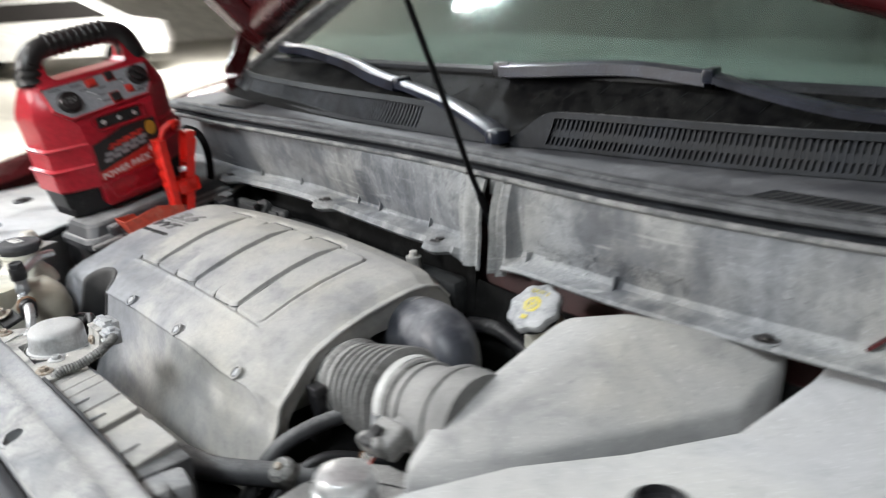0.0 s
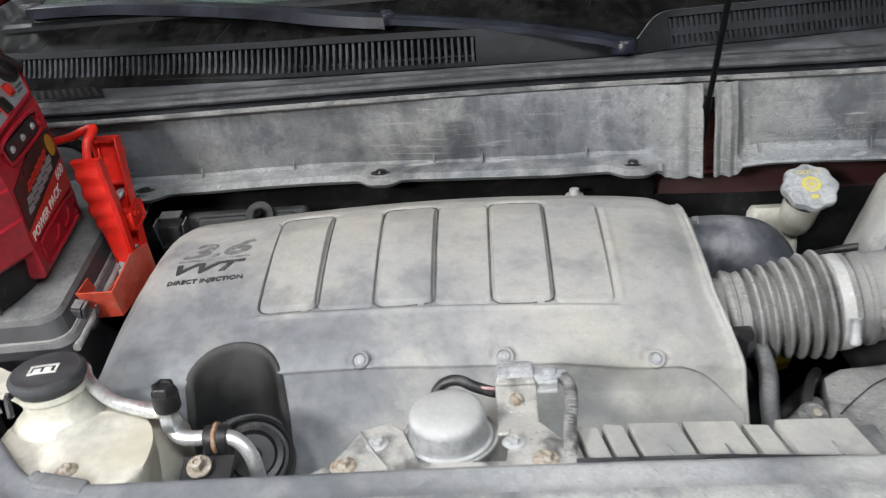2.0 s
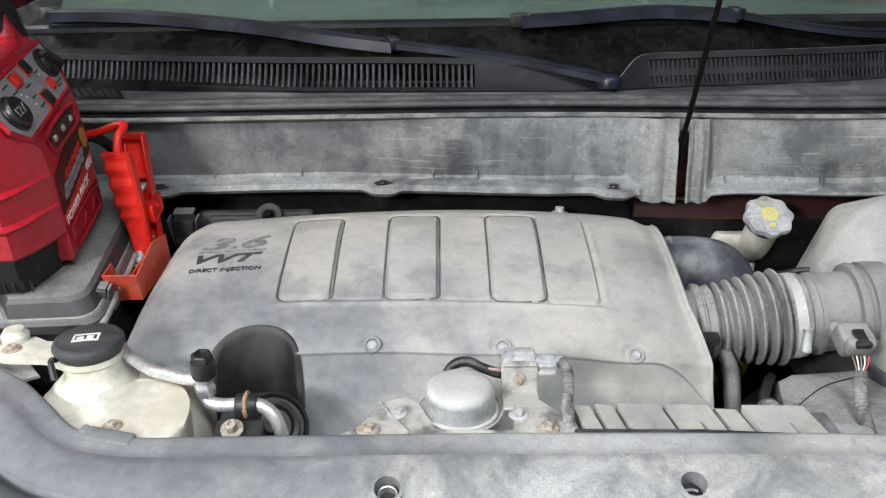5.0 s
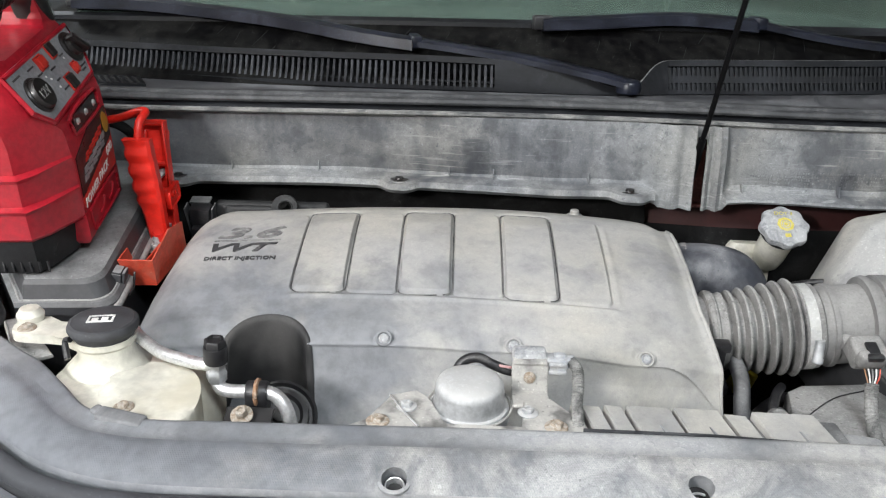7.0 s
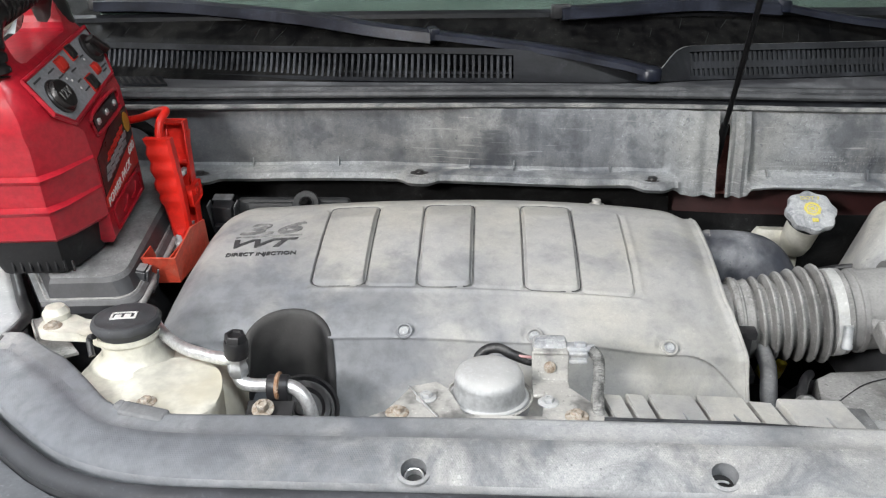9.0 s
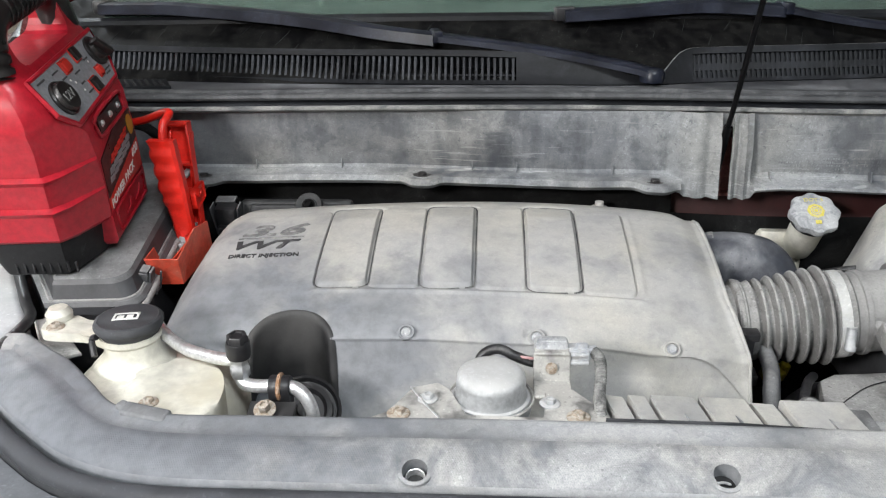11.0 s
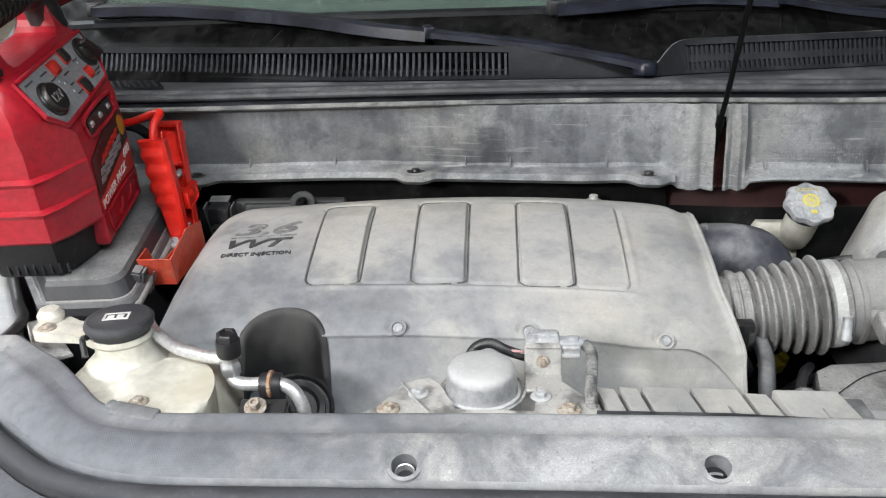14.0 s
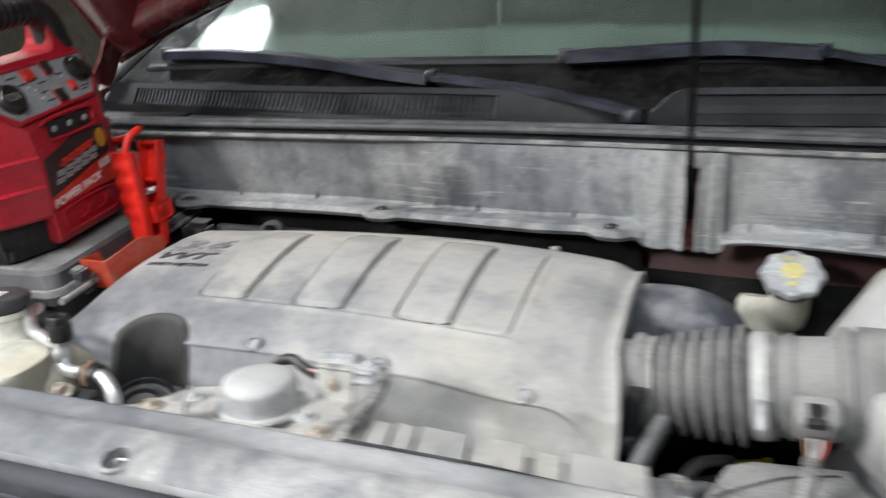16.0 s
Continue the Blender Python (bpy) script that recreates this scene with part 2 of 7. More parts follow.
M_TUBE = surface("bare_aluminium", (0.74, 0.75, 0.76), (0.6, 0.6, 0.585), (0.5, 0.85), 50, rough=0.36, metal=0.75, relief=0.05)
M_BAND = surface("worn_steel_band", (0.56, 0.57, 0.57), (0.50, 0.50, 0.48), (0.30, 0.62), 60, rough=0.45, metal=0.6, relief=0.08)
M_RUST = surface("rusty_bolt", (0.27, 0.20, 0.14), (0.46, 0.43, 0.38), (0.35, 0.62), 160, rough=0.7, metal=0.25, relief=0.5)
M_RUSTY = surface("rust_brown", (0.28, 0.15, 0.08), (0.42, 0.34, 0.27), (0.45, 0.75), 130, rough=0.8, relief=0.4)
M_RED = surface("red_moulded_plastic", (0.38, 0.012, 0.024), (0.42, 0.060, 0.070), (0.52, 0.84), 26, rough=0.32, dust_rough=0.55, relief=0.10, speck=0.2, flecks=0.25)
M_CLAMP = surface("bright_red_vinyl", (0.68, 0.018, 0.010), None, big=20, rough=0.38, relief=0.06, tint=(0.6, 0.02, 0.012))
M_TRAY = surface("faded_red_cap", (0.52, 0.06, 0.03), (0.45, 0.16, 0.11), (0.45, 0.75), 30, rough=0.5, relief=0.12)
M_PAINT = surface("dark_red_paint", (0.060, 0.008, 0.009), (0.12, 0.06, 0.055), (0.48, 0.85), 10, rough=0.25, relief=0.03)
M_TANK = surface("cream_tank_plastic", (0.60, 0.59, 0.525), (0.50, 0.465, 0.355), (0.40, 0.80), 12, rough=0.36, dust_rough=0.55, relief=0.05, soft=True, flecks=0.1, speck=0.03)
M_CAPGREY = surface("grey_cap_plastic", (0.20, 0.21, 0.225), (0.48, 0.49, 0.50), (0.32, 0.60), 60, relief=0.2)
M_YELLOW = surface("yellow_print", (0.62, 0.53, 0.10), (0.58, 0.55, 0.35), (0.45, 0.8), 90)
M_WHITE = surface("white_print", (0.78, 0.78, 0.76), None, rough=0.5, relief=0.02)
M_INK = surface("dark_letters", (0.045, 0.045, 0.048), (0.25, 0.25, 0.245), (0.5, 0.85), 60, relief=0.1)
M_RAISED = surface("grey_letters", (0.12, 0.12, 0.122), (0.34, 0.34, 0.33), (0.4, 0.7), 60, relief=0.1)
M_PANEL = surface("grey_control_panel", (0.24, 0.245, 0.26), (0.30, 0.30, 0.31), (0.5, 0.8), 40, rough=0.5, relief=0.05)
M_LABEL = surface("black_label", (0.018, 0.016, 0.016), None, rough=0.35, relief=0.02)
M_REDINK = surface("red_print", (0.55, 0.03, 0.02), None, rough=0.4, relief=0.02)
M_GOLD = surface("amber_print", (0.50, 0.27, 0.03), None, rough=0.4, relief=0.02)
M_WIPER = surface("wiper_black", (0.007, 0.0085, 0.015), (0.024, 0.029, 0.049), (0.40, 0.72), 10, rough=0.28, dust_rough=0.5, relief=0.08, spec=0.4)
M_FRIT = surface("dirty_black_glass", (0.004, 0.004, 0.0045), (0.020, 0.020, 0.019), (0.40, 0.62), 9, rough=0.55, dust_rough=0.85, relief=0.03, streak=70, spec=0.06)
M_WIRE = surface("loom_tape", (0.06, 0.06, 0.06), (0.33, 0.33, 0.32), (0.3, 0.65), 60, relief=0.4)
M_ROD = surface("rod_black_paint", (0.004, 0.004, 0.0045), (0.015, 0.015, 0.015), (0.55, 0.8), 40, rough=0.4, relief=0.05, spec=0.10)
M_MAT = surface("matt_black", (0.006, 0.006, 0.006), (0.020, 0.020, 0.020), (0.45, 0.75), 16, rough=0.9, spec=0.1)
M_BASE = surface("scuffed_black_base", (0.020, 0.020, 0.021), (0.30, 0.30, 0.30), (0.60, 0.78), 34, rough=0.5, relief=0.15, streak=60, spec=0.2, flecks=0.6)
M_FLOW = surface("dusty_sensor_housing", (0.10, 0.10, 0.102), (0.33, 0.326, 0.318), (0.10, 0.66), 16, relief=0.2, settle=0.4, soft=True, flecks=0.2)
M_BULB = surface("dusty_seal_bulb", (0.024, 0.026, 0.031), (0.062, 0.066, 0.076), (0.30, 0.70), 12, rough=0.6, relief=0.2, flecks=0.4, soft=True)
M_REAR = surface("grimy_valve_cover", (0.014, 0.015, 0.016), (0.060, 0.062, 0.062), (0.40, 0.72), 26, rough=0.6, relief=0.2)
M_PLUG = surface("pale_plug_plastic", (0.36, 0.38, 0.41), (0.47, 0.47, 0.465), (0.35, 0.65), 60, rough=0.5, relief=0.1)
M_PINK = surface("pink_wire", (0.45, 0.24, 0.24), (0.46, 0.38, 0.37), (0.45, 0.8), 90, rough=0.5, relief=0.05)
M_YWIRE = surface("yellow_connector", (0.62, 0.54, 0.03), (0.50, 0.45, 0.14), (0.5, 0.8), 90)
M_FENDER = surface("dusty_inner_fender", (0.32, 0.33, 0.345), (0.50, 0.51, 0.52), (0.18, 0.60), 6, rough=0.5, tint=(0.52, 0.52, 0.50), relief=0.25, settle=0.35)
M_CONCRETE = surface("garage_concrete", (0.52, 0.50, 0.45), (0.64, 0.62, 0.56), (0.35, 0.65), 1.6, fine=90, rough=0.6, relief=0.3)
M_WALL = surface("painted_block", (0.80, 0.78, 0.73), (0.68, 0.66, 0.61), (0.5, 0.8), 1.2, fine=60, rough=0.7, relief=0.3)
M_CEIL = surface("ceiling_board", (0.62, 0.62, 0.61), (0.55, 0.55, 0.53), (0.5, 0.8), 1.0, fine=60, rough=0.8)
M_SHELF = surface("workshop_steel", (0.16, 0.16, 0.165), (0.3, 0.29, 0.27), (0.4, 0.7), 4, rough=0.5, metal=0.3)
M_CARWHITE = surface("white_car_paint", (0.74, 0.74, 0.73), (0.60, 0.59, 0.57), (0.5, 0.8), 2, rough=0.25, relief=0.02)
M_SEAT = surface("dark_cabin", (0.05, 0.055, 0.055), (0.09, 0.095, 0.09), (0.4, 0.7), 5, rough=0.8)
M_HEADLINER = surface("pale_dash_cloth", (0.30, 0.33, 0.31), (0.36, 0.38, 0.36), (0.4, 0.7), 5, rough=0.9)


def glass(name, tint, veil):
    m, nt, b = mat_nodes(name)
    at = nt.nodes.new("ShaderNodeTexCoord").outputs["Object"]
    b.inputs["Base Color"].default_value = (*tint, 1)
    b.inputs["Transmission Weight"].default_value = 1.0
    b.inputs["IOR"].default_value = 1.45
    b.inputs["Roughness"].default_value = 0.05
    film = nt.nodes.new("ShaderNodeBsdfDiffuse")
    film.inputs["Color"].default_value = (0.36, 0.50, 0.44, 1)
    mx = nt.nodes.new("ShaderNodeMixShader")
    axes = nt.nodes.new("ShaderNodeSeparateXYZ")
    nt.links.new(at, axes.inputs[0])
    up_glass = maths(nt, "SUBTRACT", axes.outputs["Y"], maths(nt, "MULTIPLY", maths(nt, "MULTIPLY", axes.outputs["X"], axes.outputs["X"]), 0.13))
    up_glass = maths(nt, "ADD", up_glass, maths(nt, "MULTIPLY", noise_node(nt, 5.0, 3.0, 0.5, at), 0.03))
    # paler teal band low on the pane, bowed with its curve
    band = maths(nt, "MULTIPLY", ramp(nt, up_glass, 0.764, 0.778), ramp(nt, up_glass, 0.834, 0.850, 1.0, 0.0))
    haze = ramp(nt, noise_node(nt, 4.0, 5.0, 0.6, at, 0.6), 0.3, 0.7, veil * 0.2, veil * 0.55)
    veil_map = maths(nt, "ADD", haze, maths(nt, "MULTIPLY", band, veil * 0.6))
    nt.links.new(veil_map, mx.inputs[0])
    nt.links.new(b.outputs[0], mx.inputs[1])
    nt.links.new(film.outputs[0], mx.inputs[2])
    nt.links.new(mx.outputs[0], nt.nodes["Material Output"].inputs["Surface"])
    return m


M_GLASS = glass("windscreen_glass", (0.62, 0.80, 0.72), 0.10)


def glow(name, colour, strength):
    m, nt, b = mat_nodes(name)
    b.inputs["Emission Color"].default_value = (*colour, 1)
    b.inputs["Emission Strength"].default_value = strength
    return m


M_GLOW = glow("lamp_diffuser", (0.95, 0.98, 1.0), 6.0)


# ---- building helpers ----
def thing(name, at, label, category, group="", kind=""):
    """An Empty at the base of a thing; its parts are built at their places in the world."""
    ob = new(name)
    ob.empty_display_size = 0.02
    ob.location = at
    bpy.context.view_layer.update()
    return tagged(ob, label, category, group, kind)


def finish(bm, smooth):
    bmesh.ops.recalc_face_normals(bm, faces=bm.faces)
    for f in bm.faces:
        f.smooth = smooth


def part(name, bm, material, parent=None, label="", smooth=True, angle=38):
    finish(bm, smooth)
    if smooth:
        for e in bm.edges:
            if len(e.link_faces) == 2 and e.calc_face_angle(0.0) > radians(angle):
                e.smooth = False
    me = bpy.data.meshes.new(name)
    bm.to_mesh(me)
    bm.free()
    me.materials.append(material)
    ob = new(name, me)
    if parent:
        ob.parent = parent
        ob.matrix_parent_inverse = parent.matrix_world.inverted()
    if label:
        ob["label"] = label
    return ob


def B():
    return bmesh.new()


def box(bm, c, s, rot=(0, 0, 0), bev=0.0, seg=2, taper=1.0):
    """A block with bevelled edges; taper narrows its top."""
    made = bmesh.ops.create_cube(bm, size=1.0)["verts"]
    for v in made:
        k = taper if v.co.z > 0 else 1.0
        v.co = Vector((v.co.x * s[0] * k, v.co.y * s[1] * k, v.co.z * s[2]))
    if bev:
        edges = list({e for v in made for e in v.link_edges})
        out = bmesh.ops.bevel(bm, geom=edges, offset=bev, segments=seg, profile=0.5, affect="EDGES")
        made = list({v for f in out["faces"] for v in f.verts} | {v for v in made if v.is_valid})
    m = pose(*c, *rot)
    for v in made:
        v.co = m @ v.co
    return made


def loft(bm, rings, close=True, caps=True):
    vs = [[bm.verts.new(p) for p in r] for r in rings]
    n = len(rings[0])
    for a, b in zip(vs, vs[1:]):
        for i in range(n if close else n - 1):
            j = (i + 1) % n
            bm.faces.new((a[i], a[j], b[j], b[i]))
    if caps and close:
        bm.faces.new(vs[0][::-1])
        bm.faces.new(vs[-1])
    return vs


def lathe(bm, prof, m=None, seg=28, caps=True, wave=0.0, lobes=0):
    """A turned form: prof is (radius, height) up its axis."""
    m = m or Matrix.Identity(4)
    rings = []
    for r, h in prof:
        ring = []
        for i in range(seg):
            a = 2 * math.pi * i / seg
            k = r * (1 + wave * math.cos(lobes * a)) if lobes else r
            ring.append(m @ Vector((k * math.cos(a), k * math.sin(a), h)))
        rings.append(ring)
    return loft(bm, rings, True, caps)


def smooth_path(pts, n=6):
    """Catmull-Rom through the points."""
    pts = [Vector(p) for p in pts]
    out = []
    for i in range(len(pts) - 1):
        p0, p1, p2, p3 = pts[max(i - 1, 0)], pts[i], pts[i + 1], pts[min(i + 2, len(pts) - 1)]
        for k in range(n):
            t = k / n
            out.append(0.5 * ((2 * p1) + (p2 - p0) * t + (2 * p0 - 5 * p1 + 4 * p2 - p3) * t * t + (3 * p1 - p0 - 3 * p2 + p3) * t ** 3))
    return out + [pts[-1]]


def sweep(bm, path, radii, seg=14, caps=True, flat=1.0):
    """A tube along the path; radii is one number or one a point."""
    path = [Vector(p) for p in path]
    if isinstance(radii, (int, float)):
        radii = [radii] * len(path)
    up = Vector((0.02, 0.03, 1)).normalized()
    rings = []
    for i, p in enumerate(path):
        d = (path[min(i + 1, len(path) - 1)] - path[max(i - 1, 0)]).normalized()
        side = d.cross(up)
        if side.length < 0.05:
            side = d.cross(Vector((1, 0, 0)))
        side.normalize()
        over = side.cross(d).normalized()
        rings.append([p + radii[i] * (math.cos(2 * math.pi * k / seg) * side + flat * math.sin(2 * math.pi * k / seg) * over) for k in range(seg)])
    return loft(bm, rings, True, caps)


def ribbon(bm, path, prof):
    """Sweeps an (across, up) outline along a path, across lying level."""
    path = [Vector(p) for p in path]
    rings = []
    for i, p in enumerate(path):
        d = path[min(i + 1, len(path) - 1)] - path[max(i - 1, 0)]
        d.normalize()
        side = Vector((d.y, -d.x, 0)).normalized()
        over = side.cross(d)
        rings.append([p + a * side + u * over for a, u in prof])
    return loft(bm, rings)


def plate(bm, outline, z0, z1, bev=0.0):
    """A plate from a level outline."""
    lo = [bm.verts.new((x, y, z0)) for x, y in outline]
    hi = [bm.verts.new((x, y, z1)) for x, y in outline]
    n = len(outline)
    fs = [bm.faces.new(lo[::-1]), bm.faces.new(hi)]
    for i in range(n):
        fs.append(bm.faces.new((lo[i], lo[(i + 1) % n], hi[(i + 1) % n], hi[i])))
    if bev:
        top = [e for e in fs[1].edges]
        bmesh.ops.bevel(bm, geom=top, offset=bev, segments=2, profile=0.5, affect="EDGES")


def rr(cx, cy, hx, hy, r, z, n=5):
    """A level ring: a rectangle with round corners."""
    out = []
    for sx, sy, a0 in ((1, 1, 0), (-1, 1, 90), (-1, -1, 180), (1, -1, 270)):
        for k in range(n + 1):
            a = radians(a0 + 90 * k / n)
            out.append(Vector((cx + sx * (hx - r) + r * math.cos(a), cy + sy * (hy - r) + r * math.sin(a), z)))
    return out


def bent(ring, m):
    return [m @ p for p in ring]


def lerp_table(rows, x):
    return float(np.interp(x, [r[0] for r in rows], [r[1] for r in rows]))


def curve_table(rows, x):
    """Smooth reading of a table."""
    xs = [r[0] for r in rows]
    i = min(max(int(np.searchsorted(xs, x)) - 1, 0), len(xs) - 2)
    t = min(max((x - xs[i]) / (xs[i + 1] - xs[i]), 0), 1)
    y0, y1 = rows[i][1], rows[i + 1][1]
    def slope(k):
        if k in (0, len(xs) - 1):
            return 0.0 if len(xs) < 3 else ((rows[1][1] - rows[0][1]) / (xs[1] - xs[0]) if k == 0 else (rows[-1][1] - rows[-2][1]) / (xs[-1] - xs[-2]))
        return (rows[k + 1][1] - rows[k - 1][1]) / (xs[k + 1] - xs[k - 1])
    h = xs[i + 1] - xs[i]
    a, b = slope(i) * h, slope(i + 1) * h
    return y0 + t * a + t * t * (3 * (y1 - y0) - 2 * a - b) + t ** 3 * (a + b - 2 * (y1 - y0))


def step(x, a, b):
    t = min(max((x - a) / (b - a), 0), 1)
    return t * t * (3 - 2 * t)


def lettering(body, height, depth=0.0006, shear=0.0, wide=1.0, bold=0.0):
    """A bmesh of letters lying in xy, centred, of that cap height."""
    cu = bpy.data.curves.new("letters", "FONT")
    cu.body, cu.align_x, cu.align_y, cu.extrude, cu.resolution_u, cu.shear, cu.offset = body, "CENTER", "CENTER", 0.02, 3, shear, bold
    ob = new("letters", cu)
    bpy.context.view_layer.update()
    me = bpy.data.meshes.new_from_object(ob.evaluated_get(bpy.context.evaluated_depsgraph_get()))
    bpy.data.objects.remove(ob)
    bm = B()
    bm.from_mesh(me)
    bpy.data.meshes.remove(me)
    lo, hi = min(v.co.y for v in bm.verts), max(v.co.y for v in bm.verts)
    x0, x1 = min(v.co.x for v in bm.verts), max(v.co.x for v in bm.verts)
    k = height / (hi - lo)
    for v in bm.verts:
        v.co = Vector(((v.co.x - (x0 + x1) / 2) * k * wide, (v.co.y - (lo + hi) / 2) * k, (v.co.z / 0.02) * depth))
    return bm


def carved(ob, cutters):
    """ob's mesh with the cutters taken out of it."""
    for bm in cutters:
        finish(bm, False)
        me = bpy.data.meshes.new("cutter")
        bm.to_mesh(me)
        bm.free()
        c = new("cutter", me)
        mod = ob.modifiers.new("cut", "BOOLEAN")
        mod.object, mod.operation, mod.solver = c, "DIFFERENCE", "EXACT"
        bpy.context.view_layer.update()
        done = bpy.data.meshes.new_from_object(ob.evaluated_get(bpy.context.evaluated_depsgraph_get()))
        ob.modifiers.clear()
        old = ob.data
        done.name = ob.name
        ob.data = done
        bpy.data.meshes.remove(old)
        bpy.data.objects.remove(c)
        bpy.data.meshes.remove(me)
    return ob


def bolt(bm, at, r, h=0.005, tilt=(0, 0, 0), washer=1.75):
    m = pose(*at, *tilt)
    lathe(bm, [(r * washer, 0), (r * washer, 0.0012), (r * washer * 0.92, 0.0018), (r * 1.12, 0.002)], m, 20)
    lathe(bm, [(r, 0.0015), (r, h * 0.8), (r * 0.86, h), (r * 0.5, h), (r * 0.45, h * 0.8)], m, 6)


# ---- garage ----
def slab(name, c, s, material, label, category):
    bm = B()
    box(bm, c, s)
    return tagged(part(name, bm, material, smooth=False), label, category, kind="structure")


slab("floor", (-9, 9.5, -0.06), (31, 30, 0.12), M_CONCRETE, "pale worn concrete floor of the garage", "floor")
slab("ceiling", (-9, 9.5, 3.06), (31, 30, 0.12), M_CEIL, "plain pale ceiling of the garage", "ceiling")
slab("wall_west", (-24.5, 9.5, 1.5), (0.2, 29.8, 3.0), M_WALL, "painted garage wall, pale and scuffed", "wall")
slab("wall_east", (6.5, 9.5, 1.5), (0.2, 29.8, 3.0), M_WALL, "painted garage wall, pale and scuffed", "wall")
slab("wall_north", (-9, 24.5, 1.5), (31.2, 0.2, 3.0), M_WALL, "painted garage wall, pale and scuffed", "wall")
slab("wall_south", (-9, -5.5, 1.5), (31.2, 0.2, 3.0), M_WALL, "painted garage wall, pale and scuffed", "wall")


def ceiling_light(c, along_x, long=1.3):
    t = thing("ceiling_light", (c[0], c[1], 3.0), "white ceiling light with a glowing diffuser", "light", "ceiling lights")
    sx, sy = (long, 0.36) if along_x else (0.36, long)
    bm = B()
    box(bm, (c[0], c[1], 2.965), (sx, sy, 0.07), bev=0.01)
    part("frame", bm, M_WHITE, t)
    bm = B()
    box(bm, (c[0], c[1], 2.92), (sx - 0.06, sy - 0.06, 0.03), bev=0.008)
    part("diffuser", bm, M_GLOW, t, "glowing white diffuser")


ceiling_light((0.70, -1.42), True)
# unseen fixture, added to go with the overhead fill
ceiling_light((-1.0, -1.0), False)
ceiling_light((-2.22, 2.1), True, 0.46)
# the last three are unseen too, added to house the background fills
ceiling_light((-4.2, -0.3), False)
ceiling_light((-7.5, 4.0), False, 2.4)
ceiling_light((-14.0, 6.5), False, 2.4)


def work_light():
    t = thing("work_light", (-1.20, -1.45, 0), "portable work light on a steel stand, switched on", "work light")
    aim = look((-1.1010, -1.3643, 1.8763), (-0.05, 0.35, 1.05))
    bm = B()
    box(bm, (0, 0, 0.02), (0.42, 0.34, 0.05), bev=0.01)
    for i in range(7):
        box(bm, (-0.18 + 0.06 * i, 0, 0.055), (0.012, 0.28, 0.03))
    bmesh.ops.transform(bm, matrix=aim, verts=bm.verts)
    part("housing", bm, M_BLACK, t)
    bm = B()
    box(bm, (0, 0, -0.008), (0.36, 0.28, 0.004))
    bmesh.ops.transform(bm, matrix=aim, verts=bm.verts)
    part("lens", bm, M_GLOW, t, "glowing lamp lens")
    bm = B()
    sweep(bm, [(-1.20, -1.46, 0.35), (-1.20, -1.46, 1.75)], 0.016, 12)
    part("pole", bm, M_SHELF, t)
    for k in range(3):
        a = 2 * math.pi * k / 3 + 0.4
        bm = B()
        sweep(bm, [(-1.20, -1.46, 0.75), (-1.20 + 0.45 * math.cos(a), -1.46 + 0.45 * math.sin(a), 0.012)], 0.012, 10)
        part("leg", bm, M_SHELF, t)


work_light()


def parked_car(m):
    """A pale car far back in the hall; its own x runs along it."""
    t = thing("parked_car", m.translation, "white car parked far back in the hall", "car")
    bm = B()
    side = [(-2.15, 0.35), (-2.2, 0.70), (-2.05, 0.92), (-1.45, 0.98), (-0.75, 1.40), (0.75, 1.44), (1.45, 1.02), (2.1, 0.90), (2.2, 0.60), (2.15, 0.35)]
    loft(bm, [[m @ Vector((x, w * (0.86 if z > 1.1 else 1.0), z)) for x, z in side] for w in (-0.86, -0.80, 0.80, 0.86)])
    part("body", bm, M_CARWHITE, t)
    for k in (-1, 1):
        bm = B()
        loft(bm, [[m @ Vector((x, k * (0.80 + o), z)) for x, z in ((-1.30, 1.02), (-0.70, 1.34), (0.68, 1.36), (1.22, 1.04))] for o in (-0.02, 0.06)])
        part("side_window", bm, M_LABEL, t, "dark side glass", smooth=False)
        for x in (-1.35, 1.35):
            bm = B()
            lathe(bm, [(0.20, -0.10), (0.30, -0.10), (0.33, -0.07), (0.33, 0.07), (0.30, 0.10), (0.20, 0.10)], m @ pose(x, k * 0.79, 0.33, 90, 0, 0), 28)
            w = part("wheel", bm, M_MAT, t, "black tyre")
            bm = B()
            lathe(bm, [(0.205, -0.09), (0.205, 0.09), (0.16, 0.095), (0.05, 0.08), (0.02, 0.085)], m @ pose(x, k * 0.79, 0.33, 90, 0, 0), 20)
            part("rim", bm, M_METAL, w, "grey wheel rim")


parked_car(pose(-16.6, 5.4, 0, 0, 0, 62))

# ---- car body ----
LEDGE = [(-0.60, 0.572), (-0.42, 0.560), (-0.22, 0.564), (-0.03, 0.545), (0.08, 0.532), (0.19, 0.517), (0.30, 0.503), (0.45, 0.500), (0.60, 0.502), (0.75, 0.51)]
SEAL = [(-0.60, 0.545), (-0.46, 0.530), (-0.21, 0.527), (0.07, 0.523), (0.25, 0.510), (0.41, 0.498), (0.60, 0.505), (0.75, 0.53)]
VENT_LOW = [(-0.75, 0.72), (-0.60, 0.682), (-0.46, 0.656), (-0.33, 0.636), (-0.20, 0.618), (0.0, 0.608), (0.10, 0.603), (0.17, 0.603), (0.24, 0.618), (0.40, 0.634), (0.55, 0.660), (0.75, 0.72)]
VENT_TOP = [(-0.75, 0.755), (-0.60, 0.710), (-0.31, 0.664), (-0.02, 0.634), (0.06, 0.622), (0.10, 0.614), (0.15, 0.608), (0.165, 0.608), (0.18, 0.612), (0.205, 0.632), (0.23, 0.642), (0.40, 0.656), (0.53, 0.674), (0.75, 0.74)]
